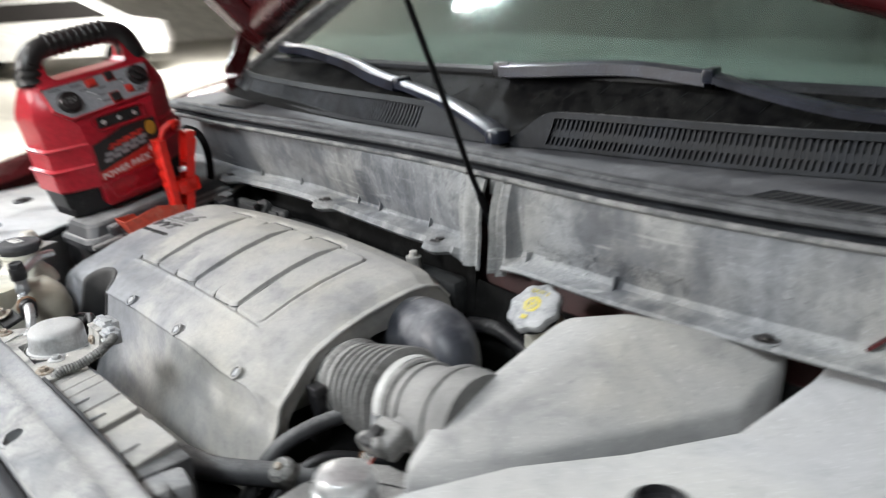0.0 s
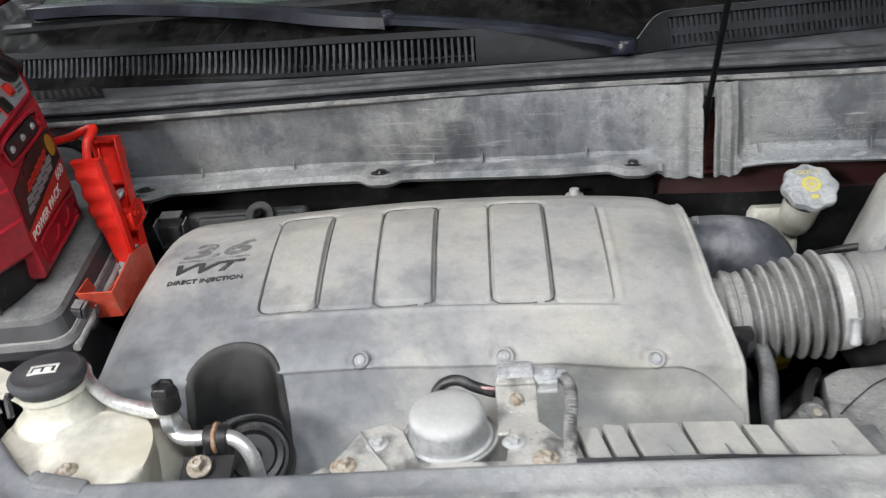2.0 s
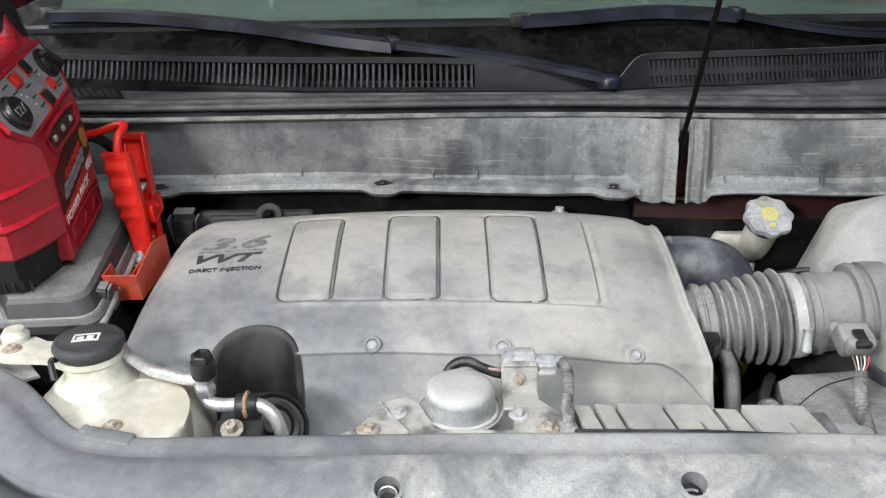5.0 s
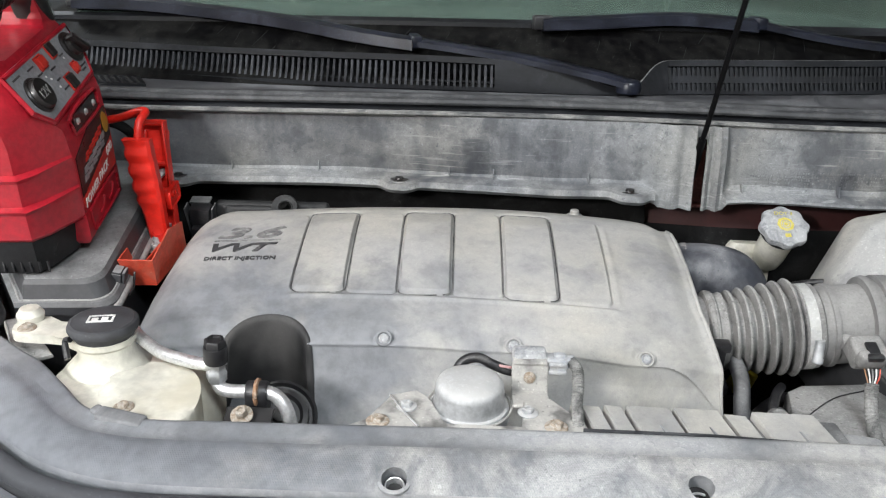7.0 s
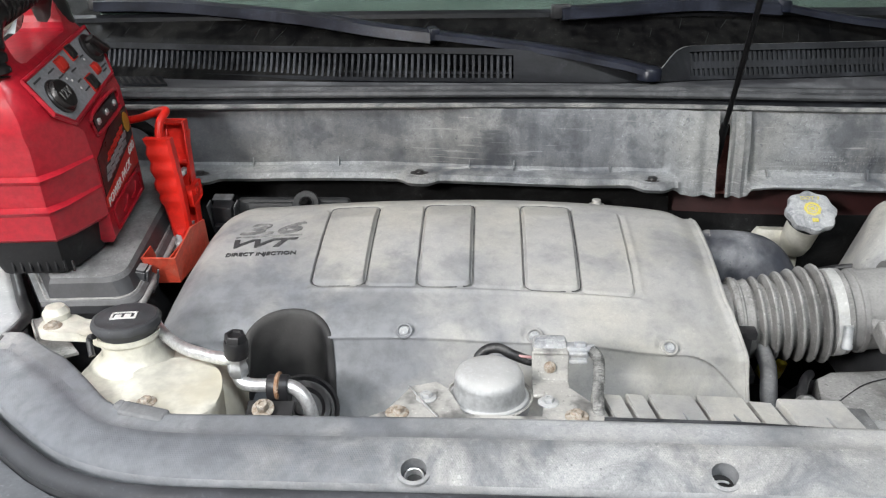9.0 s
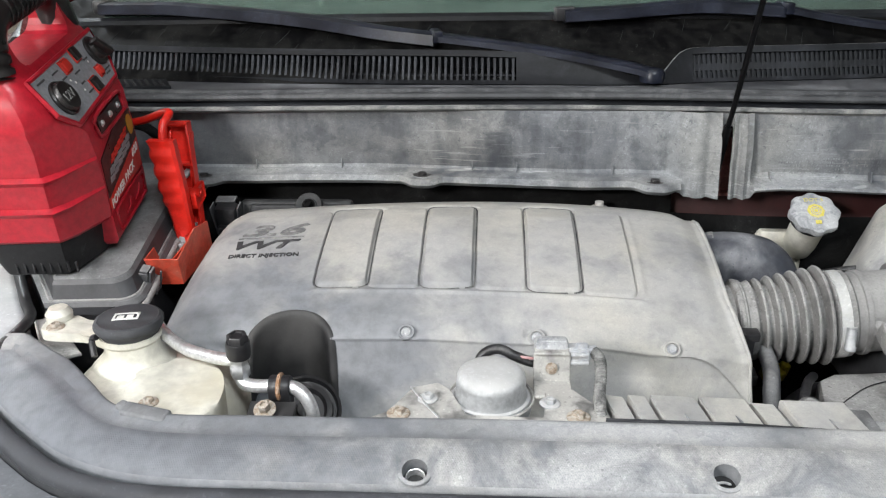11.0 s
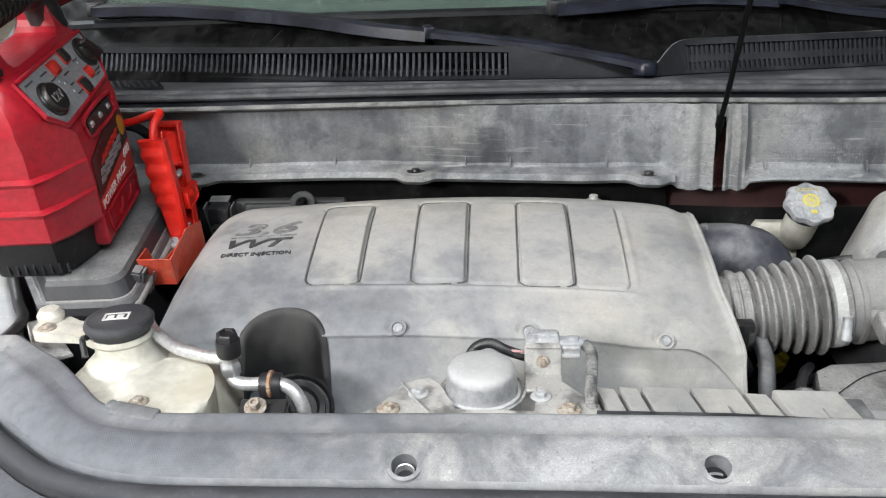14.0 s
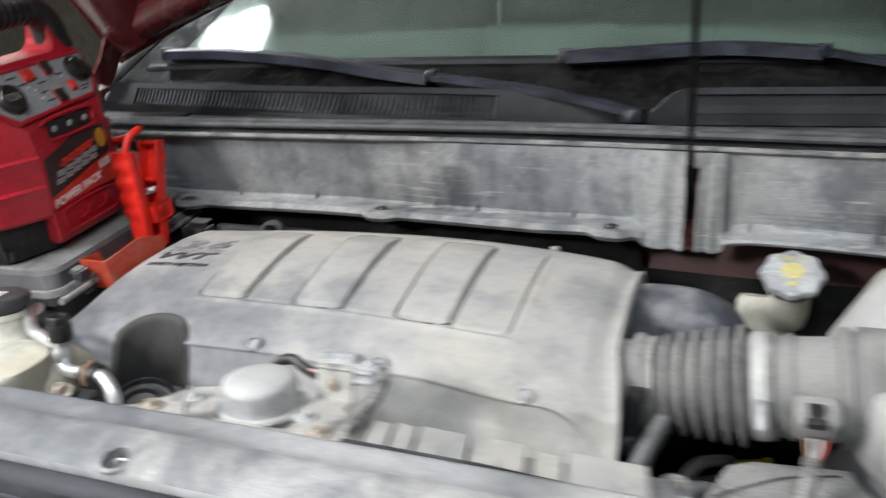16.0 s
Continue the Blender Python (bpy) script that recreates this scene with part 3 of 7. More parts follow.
VENT_TOPZ = [(-0.75, 1.192), (-0.31, 1.190), (-0.02, 1.189), (0.06, 1.181), (0.10, 1.172), (0.15, 1.158), (0.165, 1.1575), (0.18, 1.163), (0.205, 1.186), (0.23, 1.191), (0.75, 1.192)]


def grid(bm, rows):
    vs = [[bm.verts.new(p) for p in r] for r in rows]
    for a, b in zip(vs, vs[1:]):
        for i in range(len(a) - 1):
            bm.faces.new((a[i], a[i + 1], b[i + 1], b[i]))
    return vs


def solid_sheet(bm, thick):
    """Gives an open sheet its thickness, away from its front."""
    bmesh.ops.recalc_face_normals(bm, faces=bm.faces)
    bmesh.ops.solidify(bm, geom=list(bm.faces), thickness=thick)


def cowl_wall(x0, x1, n, lug_xs, notch_left, notch_right):
    """One length of the wall under the windscreen, with its ledge, ribs and bolt lugs."""
    bm = B()
    cols = []
    for i in range(n + 1):
        x = x0 + (x1 - x0) * i / n
        yl, ys = curve_table(LEDGE, x), curve_table(SEAL, x)
        lug = sum(0.017 * math.exp(-((x - c) / 0.020) ** 4) for c in lug_xs)
        wave = 0.002 * math.sin(x * 23) + 0.0015 * math.sin(x * 61 + 1)
        near = abs(x - x0) * 1.8 if notch_left else abs(x - x1) if notch_right else 9
        fwd = 0.0
        if near < 0.09:
            fwd = 0.016 * (1 - step(near, 0.040, 0.052)) + 0.0045 * math.cos(near / 0.0042) * (1 - step(near, 0.028, 0.045)) - 0.004 * math.exp(-((near - 0.060) / 0.006) ** 2)
        drop = -0.003 * step(x, 0.06, 0.14) - 0.003 * step(x, 0.27, 0.31) + 0.004 * step(x, 0.33, 0.45)
        low = 0.006 * (1 - step(near, 0.040, 0.052))
        pts = [(x, yl - 0.025 - lug, 1.0375 - drop - low), (x, yl - 0.028 - lug, 1.0405 - drop - low * 0.5), (x, yl - 0.026 - lug, 1.0435 - drop), (x, yl - 0.012 - lug * 0.4 - fwd, 1.0455 - drop),
               (x, yl - 0.003 - fwd, 1.048 - drop), (x, yl + 0.001 - fwd + wave * 0.3, 1.054 - drop)]
        hang = 1 - step(near, 0.040, 0.048)
        if hang:
            pts = [tuple(Vector(p).lerp(Vector((x, yl - fwd - 0.0016 - 0.0006 * (5 - i), 1.0535 - drop - 0.0052 * (5 - i))), hang)) for i, p in enumerate(pts)]
        for k in range(1, 7):
            t = k / 6
            pts.append((x, (yl + 0.001) * (1 - t) + (ys + 0.016 - 0.015 * step(x, -0.14, -0.04)) * t - fwd * (1 - 0.55 * t) + wave * math.sin(math.pi * t) - 0.004 * math.sin(math.pi * t), 1.054 + (1.134 - 1.054) * t - drop * (1 - t)))
        cols.append(pts)
    grid(bm, cols)
    solid_sheet(bm, 0.0035)
    return bm


cowl = thing("windscreen_cowl", (0, 0.55, 1.0), "grey plastic cowl wall, stained and dusty, below the windscreen", "cowl")
part("wall_panel", cowl_wall(-0.66, 0.236, 300, (-0.425, -0.135, 0.159), False, True), M_COWL, cowl)
part("wall_panel", cowl_wall(0.250, 0.72, 160, (), True, False), M_COWL, cowl)
for c in ((-0.425, 0.527, 1.0462), (-0.135, 0.530, 1.0468), (0.159, 0.494, 1.0490), (0.585, 0.486, 1.0455)):
    bm = B()
    lathe(bm, [(0.0150, -0.003), (0.0145, 0.0012), (0.0120, 0.0018), (0.0105, -0.0012)], pose(*c), 24)
    eye = part("lug_ring", bm, M_COWL, cowl)
    bm = B()
    lathe(bm, [(0.0125, 0.0008), (0.0115, 0.0018), (0.0060, 0.0020), (0.0052, 0.0045), (0.002, 0.0048)], pose(*c), 20)
    part("clip", bm, M_LABEL, eye, "black push clip")
for c in (-0.36, -0.245, -0.07, -0.012, 0.11, 0.30, 0.42):
    yl = curve_table(LEDGE, c)
    bm = B()
    box(bm, (c, yl - 0.003, 1.0540), (0.0016, 0.012, 0.016), (-14, 0, 0), 0.0005)
    part("rib", bm, M_COWL, cowl)
bm = B()
for k in range(5):
    for i in range(62):
        if random.random() < 0.55:
            x = 0.318 + i * 0.0030
            yl = curve_table(LEDGE, x)
            box(bm, (x, yl - 0.0012 - 0.0015 * k, 1.060 + k * 0.0048), (0.0015, 0.0010, 0.0022), (-8, 0, 0))
tagged(part("moulded_mark", bm, M_COWL, cowl), kind="stuff")

bm = B()
box(bm, (0.243, 0.5115, 1.127), (0.022, 0.003, 0.022), (-6, 0, 0), 0.001)
part("bridge", bm, M_COWL, cowl)
# added plate, a brighter red copy of the firewall where light reaches it
foot = thing("lit_firewall_plate", (0.243, 0.53, 1.03), "added dusty red plate for the lit firewall behind the prop rod", "bracket")
bm = B()
box(bm, (0.243, 0.528, 1.060), (0.030, 0.004, 0.075), (-4, 0, 0), 0.0015)
box(bm, (0.243, 0.519, 1.028), (0.030, 0.020, 0.004), (0, 0, 0), 0.0015)
part("plate", bm, surface("dusty_lit_red", (0.10, 0.016, 0.015), (0.30, 0.13, 0.115), (0.3, 0.6), 40, rough=0.4), foot)

# red body seen through the gap and below the ledge
bm = B()
cols = []
for i in range(41):
    x = -0.70 + 1.45 * i / 40
    y = curve_table(LEDGE, x) + 0.03
    cols.append([(x, y + 0.02, 1.125), (x, y + 0.012, 1.03), (x, y - 0.005, 1.0), (x, y - 0.002, 0.93), (x, y + 0.02, 0.70), (x, y + 0.04, 0.45)])
grid(bm, cols)
solid_sheet(bm, 0.004)
# black sheets cover the red firewall behind the engine cover
mat = B()
grid(mat, [[(x, curve_table(LEDGE, x) + 0.018, 1.028), (x, curve_table(LEDGE, x) + 0.008, 1.012), (x, curve_table(LEDGE, x) + 0.004, 0.96), (x, curve_table(LEDGE, x) + 0.012, 0.70)] for x in np.linspace(-0.68, 0.188, 44)])
solid_sheet(mat, 0.006)
grid_r = [[(x, curve_table(LEDGE, x) + 0.016, 0.996), (x, curve_table(LEDGE, x) + 0.012, 0.985), (x, curve_table(LEDGE, x) + 0.008, 0.94), (x, curve_table(LEDGE, x) + 0.012, 0.70)] for x in np.linspace(0.190, 0.70, 28)]
mat_r = B()
grid(mat_r, grid_r)
solid_sheet(mat_r, 0.006)
tagged(part("firewall_sheet", mat_r, M_MAT), "black sheet over the firewall", "insulation mat")
tagged(part("firewall_sheet", mat, M_MAT), "black sheet over the firewall", "insulation mat")
tagged(part("firewall", bm, M_FIREWALL), "dark red painted firewall behind the engine", "firewall", kind="structure")

# rubber seal along the cowl
seal = thing("cowl_seal", (0, 0.53, 1.12), "long ribbed rubber seal on the edge of the cowl", "rubber seal")
path = [(x, curve_table(SEAL, x) + 0.014, 1.140 + 0.004 * math.cos(x * 2.2)) for x in np.linspace(-0.68, 0.74, 90)]
bm = B()
ribbon(bm, path, [(0.013, -0.011), (0.0185, -0.0075), (0.0190, -0.0045), (0.0150, -0.0030), (0.0110, -0.0045), (0.008, -0.011)])
part("lower_lip", bm, M_LIP, seal)
bm = B()
ribbon(bm, path, [(0.010, -0.010), (0.010, -0.001), (0.002, 0.001), (-0.008, 0.004), (-0.020, 0.004), (-0.022, -0.008)])
part("channel", bm, M_GRILLE, seal)
bm = B()
ribbon(bm, [Vector(p) + Vector((0, 0, 0.0)) for p in path], [(0.0105, 0.0035), (0.0120, 0.0065), (0.0105, 0.0100), (0.0060, 0.0118), (0.0020, 0.0105), (0.0008, 0.0068), (0.0020, 0.0035), (0.006, 0.002)])
part("front_bead", bm, M_SEAL, seal)
bm = B()
ribbon(bm, path, [(-0.0035, 0.006), (-0.0035, 0.0105), (-0.0065, 0.0135), (-0.0150, 0.0140), (-0.0230, 0.0100), (-0.0240, 0.0), (-0.012, 0.001)])
part("rear_bead", bm, M_SEAL, seal)

# cowl top with its grilles
grille = thing("cowl_grille", (0, 0.6, 1.12), "black plastic cowl grille with upright slots below the windscreen", "cowl grille")
bm = B()
cols = []
for x in np.linspace(-0.78, 0.80, 120):
    y0, y1 = curve_table(SEAL, x) + 0.030, curve_table(VENT_LOW, x)
    y1 = max(y1, y0 + 0.004)
    cols.append([(x, y0, 1.138), (x, y0 + 0.002, 1.1455), (x, y0 * 0.6 + y1 * 0.4, 1.148), (x, y1 + 0.002, 1.149)])
grid(bm, cols)
solid_sheet(bm, 0.003)
part("shelf", bm, surface("cowl_shelf_plastic", (0.048, 0.050, 0.056), (0.19, 0.195, 0.205), (0.34, 0.66), 9, rough=0.55, relief=0.2), grille, "dusty grey shelf of the cowl")


def vent_pt(x, t, out=0.0):
    y0, y1 = max(curve_table(VENT_LOW, x), curve_table(SEAL, x) + 0.034), curve_table(VENT_TOP, x)
    z0, z1 = 1.149, curve_table(VENT_TOPZ, x)
    y1 = max(y1, y0 + 0.004)
    n = Vector((0, -(z1 - z0), y1 - y0)).normalized()
    return Vector((x, y0 + (y1 - y0) * t, z0 + (z1 - z0) * (t - 0.10 * math.sin(math.pi * t)))) + n * out


SLOTS = ((-0.655, -0.012), (0.222, 0.66))


bm = B()
xs = sorted(set(list(np.linspace(-0.78, 0.80, 160)) + [v for ab in SLOTS for v in ab]))
for t0, t1, only in ((0.0, 0.15, None), (0.86, 1.0, None), (0.15, 0.86, True)):
    run = []
    for x in xs:
        solid = only is None or not any(a < x < b for a, b in SLOTS)
        if solid:
            run.append([vent_pt(x, t0 + (t1 - t0) * k / 4) for k in range(5)])
        if not solid or any(abs(x - a) < 1e-6 for a, b in SLOTS):
            if len(run) > 1:
                grid(bm, run)
            run = []
            if solid and not any(abs(x - a) < 1e-6 for a, b in SLOTS):
                run.append([vent_pt(x, t0 + (t1 - t0) * k / 4) for k in range(5)])
            elif only is None:
                run.append([vent_pt(x, t0 + (t1 - t0) * k / 4) for k in range(5)])
    if len(run) > 1:
        grid(bm, run)
bmesh.ops.remove_doubles(bm, verts=bm.verts, dist=0.0001)
solid_sheet(bm, 0.003)
part("frame", bm, M_GRILLE, grille)
bm = B()
grid(bm, [[vent_pt(x, 1.0), vent_pt(x, 1.0) + Vector((0, 0.004, -0.001)), vent_pt(x, 1.0) + Vector((0, 0.006, -0.012)), vent_pt(x, 1.0) + Vector((0, 0.006, -0.03))] for x in xs])
solid_sheet(bm, 0.002)
part("rim", bm, M_GRILLE, grille)
# highlight along the rim, drawn as a thin pale line
bm = B()
sweep(bm, [vent_pt(x, 1.0, 0.0004) for x in np.linspace(-0.70, 0.74, 160)], 0.0008, 6)
part("rim_highlight", bm, M_LIP, grille, "pale line for the highlight along the rim")
bm = B()
grid(bm, [[vent_pt(x, 0.0, -0.016), vent_pt(x, 0.5, -0.016), vent_pt(x, 1.0, -0.016)] for x in np.linspace(-0.7, 0.7, 60)])
solid_sheet(bm, 0.002)
part("backing", bm, M_DARK, grille)
bm = B()
grid(bm, [[vent_pt(x, 0.1, -0.0055), vent_pt(x, 0.5, -0.0055), vent_pt(x, 0.9, -0.0055)] for x in np.linspace(0.215, 0.67, 40)])
solid_sheet(bm, 0.0015)
part("backing", bm, M_GRILLE, grille)
for a, b in SLOTS:
    n = round((b - a) / (0.0084 if a < 0 else 0.0066))
    for i in range(n):
        x = a + (b - a) * (i + 0.5) / n
        bm = B()
        p, q, u = vent_pt(x, 0.13, -0.004), vent_pt(x, 0.88, -0.004), Vector((0.0020, 0, 0))
        nrm = (vent_pt(x, 0.5, 0.004) - vent_pt(x, 0.5, 0)) * 0.9
        mid = vent_pt(x, 0.5, -0.004)
        loft(bm, [[c - u - nrm, c + u - nrm, c + u * 0.8 + nrm, c - u * 0.8 + nrm] for c in (p, mid, q)])
        # left slats carry their glints in the paler colour
        part("slat", bm, M_SLAT if x < 0 else M_GRILLE, grille)
for a, b in SLOTS:
    bm = B()
    for k, t in enumerate((0.42,)):
        xs2 = np.linspace(max(a, -0.30), b, 40)
        wide, out = (0.03, -0.004) if a < 0 else (0.10, -0.0005)
        t = t if a < 0 else 0.54
        loft(bm, [[vent_pt(x, t - wide, out), vent_pt(x, t + wide, out), vent_pt(x, t + wide, out - 0.003), vent_pt(x, t - wide, out - 0.003)] for x in xs2])
    part("cross_bar", bm, M_GRILLE, grille)
for cx, cy, w, d, sh in ((-0.545, 0.628, 0.10, 0.055, -0.5), (0.60, 0.555, 0.14, 0.05, 0.25), (0.245, 0.535, 0.085, 0.012, 0.0)):
    pad = B()
    plate(pad, [(cx - w / 2 - sh * d / 2, cy - d / 2), (cx + w / 2 - sh * d / 2, cy - d / 2), (cx + w / 2 + sh * d / 2, cy + d / 2), (cx - w / 2 + sh * d / 2, cy + d / 2)], 1.1470, 1.1520, 0.001)
    pad = part("drain_pad", pad, M_GRILLE, grille, "perforated black pad")
    bm = B()
    for i in range(max(2, round(w / 0.011))):
        for j in range(max(1, round(d / 0.011))):
            u, v = (i + 0.5) / max(2, round(w / 0.011)) - 0.5, (j + 0.5) / max(1, round(d / 0.011)) - 0.5
            lathe(bm, [(0.003, 0), (0.003, 0.0007), (0.0022, 0.0007), (0.0018, 0.0002)], pose(cx + u * w * 0.9 + sh * d * v, cy + v * d * 0.9, 1.1518), 8)
    tagged(part("hole", bm, M_DARK, pad), kind="stuff")

# windscreen: glass with a dark lower band, and a plain cabin behind it
GS = math.tan(radians(29))


def screen_pt(x, y):
    return Vector((x, y + 0.13 * x * x, 1.176 + (y - 0.66) * GS - 0.02 * x * x))


screen = thing("windscreen", (0, 0.7, 1.15), "dusty green-tinted windscreen with a black lower band", "windscreen")
bm = B()
grid(bm, [[screen_pt(x, y) for y in np.linspace(0.585, 0.742, 12)] for x in np.linspace(-0.76, 0.78, 50)])
solid_sheet(bm, 0.005)
part("lower_band", bm, M_FRIT, screen, "black grimy lower band")
bm = B()
grid(bm, [[screen_pt(x, y) for y in np.linspace(0.7425, 1.75, 24)] for x in np.linspace(-0.655, 0.675, 50)])
solid_sheet(bm, 0.005)
pane = part("pane", bm, M_GLASS, screen)
pane.visible_shadow = False
for xa, xb in ((-0.76, -0.6555), (0.6755, 0.78)):
    bm = B()
    grid(bm, [[screen_pt(x, y) for y in np.linspace(0.7425, 1.75, 24)] for x in np.linspace(xa, xb, 6)])
    solid_sheet(bm, 0.005)
    part("side_band", bm, M_FRIT, screen, "black side band")
bm = B()
grid(bm, [[screen_pt(x, 0.736) + Vector((0, 0, 0.0005)), screen_pt(x, 0.737) + Vector((0, 0, 0.006)), screen_pt(x, 0.745) + Vector((0, 0, 0.006)), screen_pt(x, 0.747) + Vector((0, 0, 0.0005))] for x in np.linspace(-0.70, 0.72, 60)])
solid_sheet(bm, 0.002)
part("moulding", bm, M_GRILLE, screen)
bm = B()
for i in range(40):
    x = -0.66 + i * 0.034 + random.uniform(-0.012, 0.012)
    y0 = random.uniform(0.672, 0.715)
    ln = random.uniform(0.006, 0.035)
    a, b = screen_pt(x, y0), screen_pt(x + ln * random.uniform(0.1, 0.6), min(y0 + ln, 0.735))
    sweep(bm, [a + Vector((0, 0, 0.0002)), (a + b) / 2 + Vector((0.0004, 0, 0.0003)), b + Vector((0, 0, 0.0002))], [0.0002, random.uniform(0.0003, 0.0006), 0.0002], 5)
tagged(part("dried_streak", bm, M_STREAK, screen, "grey dried water streaks"), kind="stuff")

dash = thing("dashboard", (0, 1.2, 0.7), "plain dark dashboard behind the windscreen", "dashboard")
bm = B()
grid(bm, [[(x, 0.80, 1.02), (x, 0.90, 1.10), (x, 1.2, 1.16), (x, 1.45, 1.17), (x, 1.55, 1.10), (x, 1.55, 0.7)] for x in np.linspace(-0.74, 0.76, 10)])
solid_sheet(bm, 0.01)
part("top", bm, M_SEAT, dash)
cabin = thing("car_cabin", (0, 2.2, 0.4), "plain dim car cabin with a pale roof lining", "car cabin")
for nm, c, s, mt in (("roof", (0, 2.3, 1.74), (1.5, 1.5, 0.03), M_HEADLINER), ("rear_wall", (0, 3.1, 1.1), (1.5, 0.05, 1.3), M_SEAT),
                     ("cabin_floor", (0, 2.2, 0.4), (1.5, 1.8, 0.05), M_SEAT)):
    bm = B()
    box(bm, c, s, bev=0.008)
    part(nm, bm, mt, cabin)
for sx in (-0.785, 0.805):
    bm = B()
    loft(bm, [[(x, y, z) for y, z in ((0.82, 0.45), (0.82, 1.175), (1.75, 1.69), (3.1, 1.71), (3.1, 0.45))] for x in (sx - 0.015, sx + 0.015)])
    part("side_wall", bm, M_SEAT, cabin, smooth=False)
    pillar = thing("windscreen_pillar", (sx, 0.80, 1.17), "black trimmed pillar beside the windscreen", "pillar", "windscreen pillars")
    bm = B()
    k = 1 if sx > 0 else -1
    ribbon(bm, [screen_pt(k * (0.775 - 0.03 * t), 0.70 + 1.05 * t) for t in np.linspace(0, 1, 16)], [(0.022, -0.03), (0.024, 0.004), (0.012, 0.012), (-0.012, 0.012), (-0.024, 0.004), (-0.022, -0.03)])
    part("trim", bm, M_BLACK, pillar)
for sx in (-0.38, 0.38):
    bm = B()
    box(bm, (sx, 2.1, 0.575), (0.5, 0.5, 0.3), bev=0.06, seg=3)
    t = part("seat", bm, M_SEAT, cabin, "dark cloth seat")
    bm = B()
    box(bm, (sx, 2.4, 0.98), (0.48, 0.16, 0.62), (-12, 0, 0), 0.06, 3)
    part("backrest", bm, M_SEAT, t)
    bm = B()
    box(bm, (sx, 2.47, 1.38), (0.26, 0.10, 0.17), (-8, 0, 0), 0.04, 3)
    part("headrest", bm, M_SEAT, t)

# wipers
def wiper(pts, joint, width, group):
    t = thing("windscreen_wiper", pts[0], "black windscreen wiper with a slotted blade, lying parked", "wiper", group)
    arm, blade = smooth_path(pts[:joint + 1], 8), smooth_path(pts[joint:], 8)
    bm = B()
    ribbon(bm, arm, [(width, -0.004), (width, 0.003), (width * 0.6, 0.006), (-width * 0.6, 0.006), (-width, 0.003), (-width, -0.004)])
    part("arm", bm, M_WIPER, t)
    bm = B()
    lathe(bm, [(width * 1.02, -0.010), (width * 1.06, 0.0015), (width * 0.9, 0.0052), (width * 0.5, 0.0068), (0.001, 0.0072)], pose(*pts[0]), 24)
    part("pivot_cap", bm, M_WIPER, t)
    bm = B()
    ribbon(bm, blade, [(width * 1.05, -0.015), (width * 1.1, 0.001), (width * 0.7, 0.006), (-width * 0.2, 0.008), (-width * 0.9, 0.004), (-width, -0.010)])
    bl = part("blade", bm, M_WIPER, t)
    n = len(blade)
    for f0 in (0.34, 0.44, 0.54):
        bm = B()
        i0, i1 = int(n * f0), int(n * (f0 + 0.075))
        ribbon(bm, blade[i0:i1 + 1], [(width * 1.1 + 0.0006, -0.0055), (width * 1.1 + 0.0006, -0.0015), (width, -0.0015), (width, -0.0055)])
        part("slot", bm, M_FRIT, bl)
    bm = B()
    ribbon(bm, [p + Vector((0, 0.006, -0.009)) for p in blade], [(0.003, -0.006), (0.003, 0.004), (-0.003, 0.004), (-0.003, -0.006)])
    part("rubber", bm, M_MAT, t)
    bm = B()
    j = Vector(pts[joint])
    box(bm, j + Vector((0, 0, 0.002)), (0.014, 0.034, 0.017), (0, 0, 14), 0.003)
    part("joint", bm, M_WIPER, t)
    bm = B()
    box(bm, Vector(pts[-1]), (0.028, 0.016, 0.02), (0, 0, 10), 0.003)
    part("end_cap", bm, M_BLACK, t)


wiper([(0.164, 0.594, 1.166), (0.135, 0.604, 1.1725), (0.05, 0.632, 1.186), (-0.04, 0.657, 1.196), (-0.123, 0.677, 1.2035), (-0.20, 0.692, 1.211), (-0.315, 0.726, 1.2245), (-0.45, 0.761, 1.234), (-0.54, 0.782, 1.238), (-0.65, 0.802, 1.237)], 4, 0.0155, "wipers")
wiper([(0.70, 0.690, 1.200), (0.62, 0.704, 1.203), (0.54, 0.714, 1.205), (0.455, 0.731, 1.214), (0.37, 0.739, 1.230), (0.255, 0.741, 1.237), (0.13, 0.724, 1.232), (0.057, 0.718, 1.229)], 4, 0.0135, "wipers")


# ---- engine cover ----
PROFILE = [(0.178, 0.868), (0.182, 0.880), (0.196, 0.915), (0.206, 0.948), (0.2105, 0.9705), (0.2125, 0.9735), (0.2165, 0.9775), (0.235, 0.9885), (0.258, 0.9988), (0.275, 1.0052),
           (0.31, 1.0172), (0.35, 1.0278), (0.39, 1.0354), (0.415, 1.0386), (0.440, 1.0388), (0.462, 1.034), (0.478, 1.017), (0.486, 0.985), (0.490, 0.93)]
PX0, PX1, PY1 = -0.231, 0.106, 0.426
BOSSES = ((-0.128, 0.2163), (0.001, 0.2163), (0.134, 0.2163))


def front_edge(x):
    """Where the row of panels begins; it comes forward a little along the row."""
    return 0.2758 - 0.0085 * step(x, PX0, PX1 + 0.06)


def cover_scale(x):
    """How the section shrinks towards the ends."""
    if x < -0.325:
        u = min((-0.325 - x) / 0.098, 1)
        return max(1 - u ** 2.4, 0) ** 0.55
    return 1.0


def cover_drop(x):
    return 0.0075 * ((x + 0.06) / 0.2) ** 2 * (0.45 if x < -0.06 else 1.0) + 0.005 * step(x, 0.180, 0.2125)


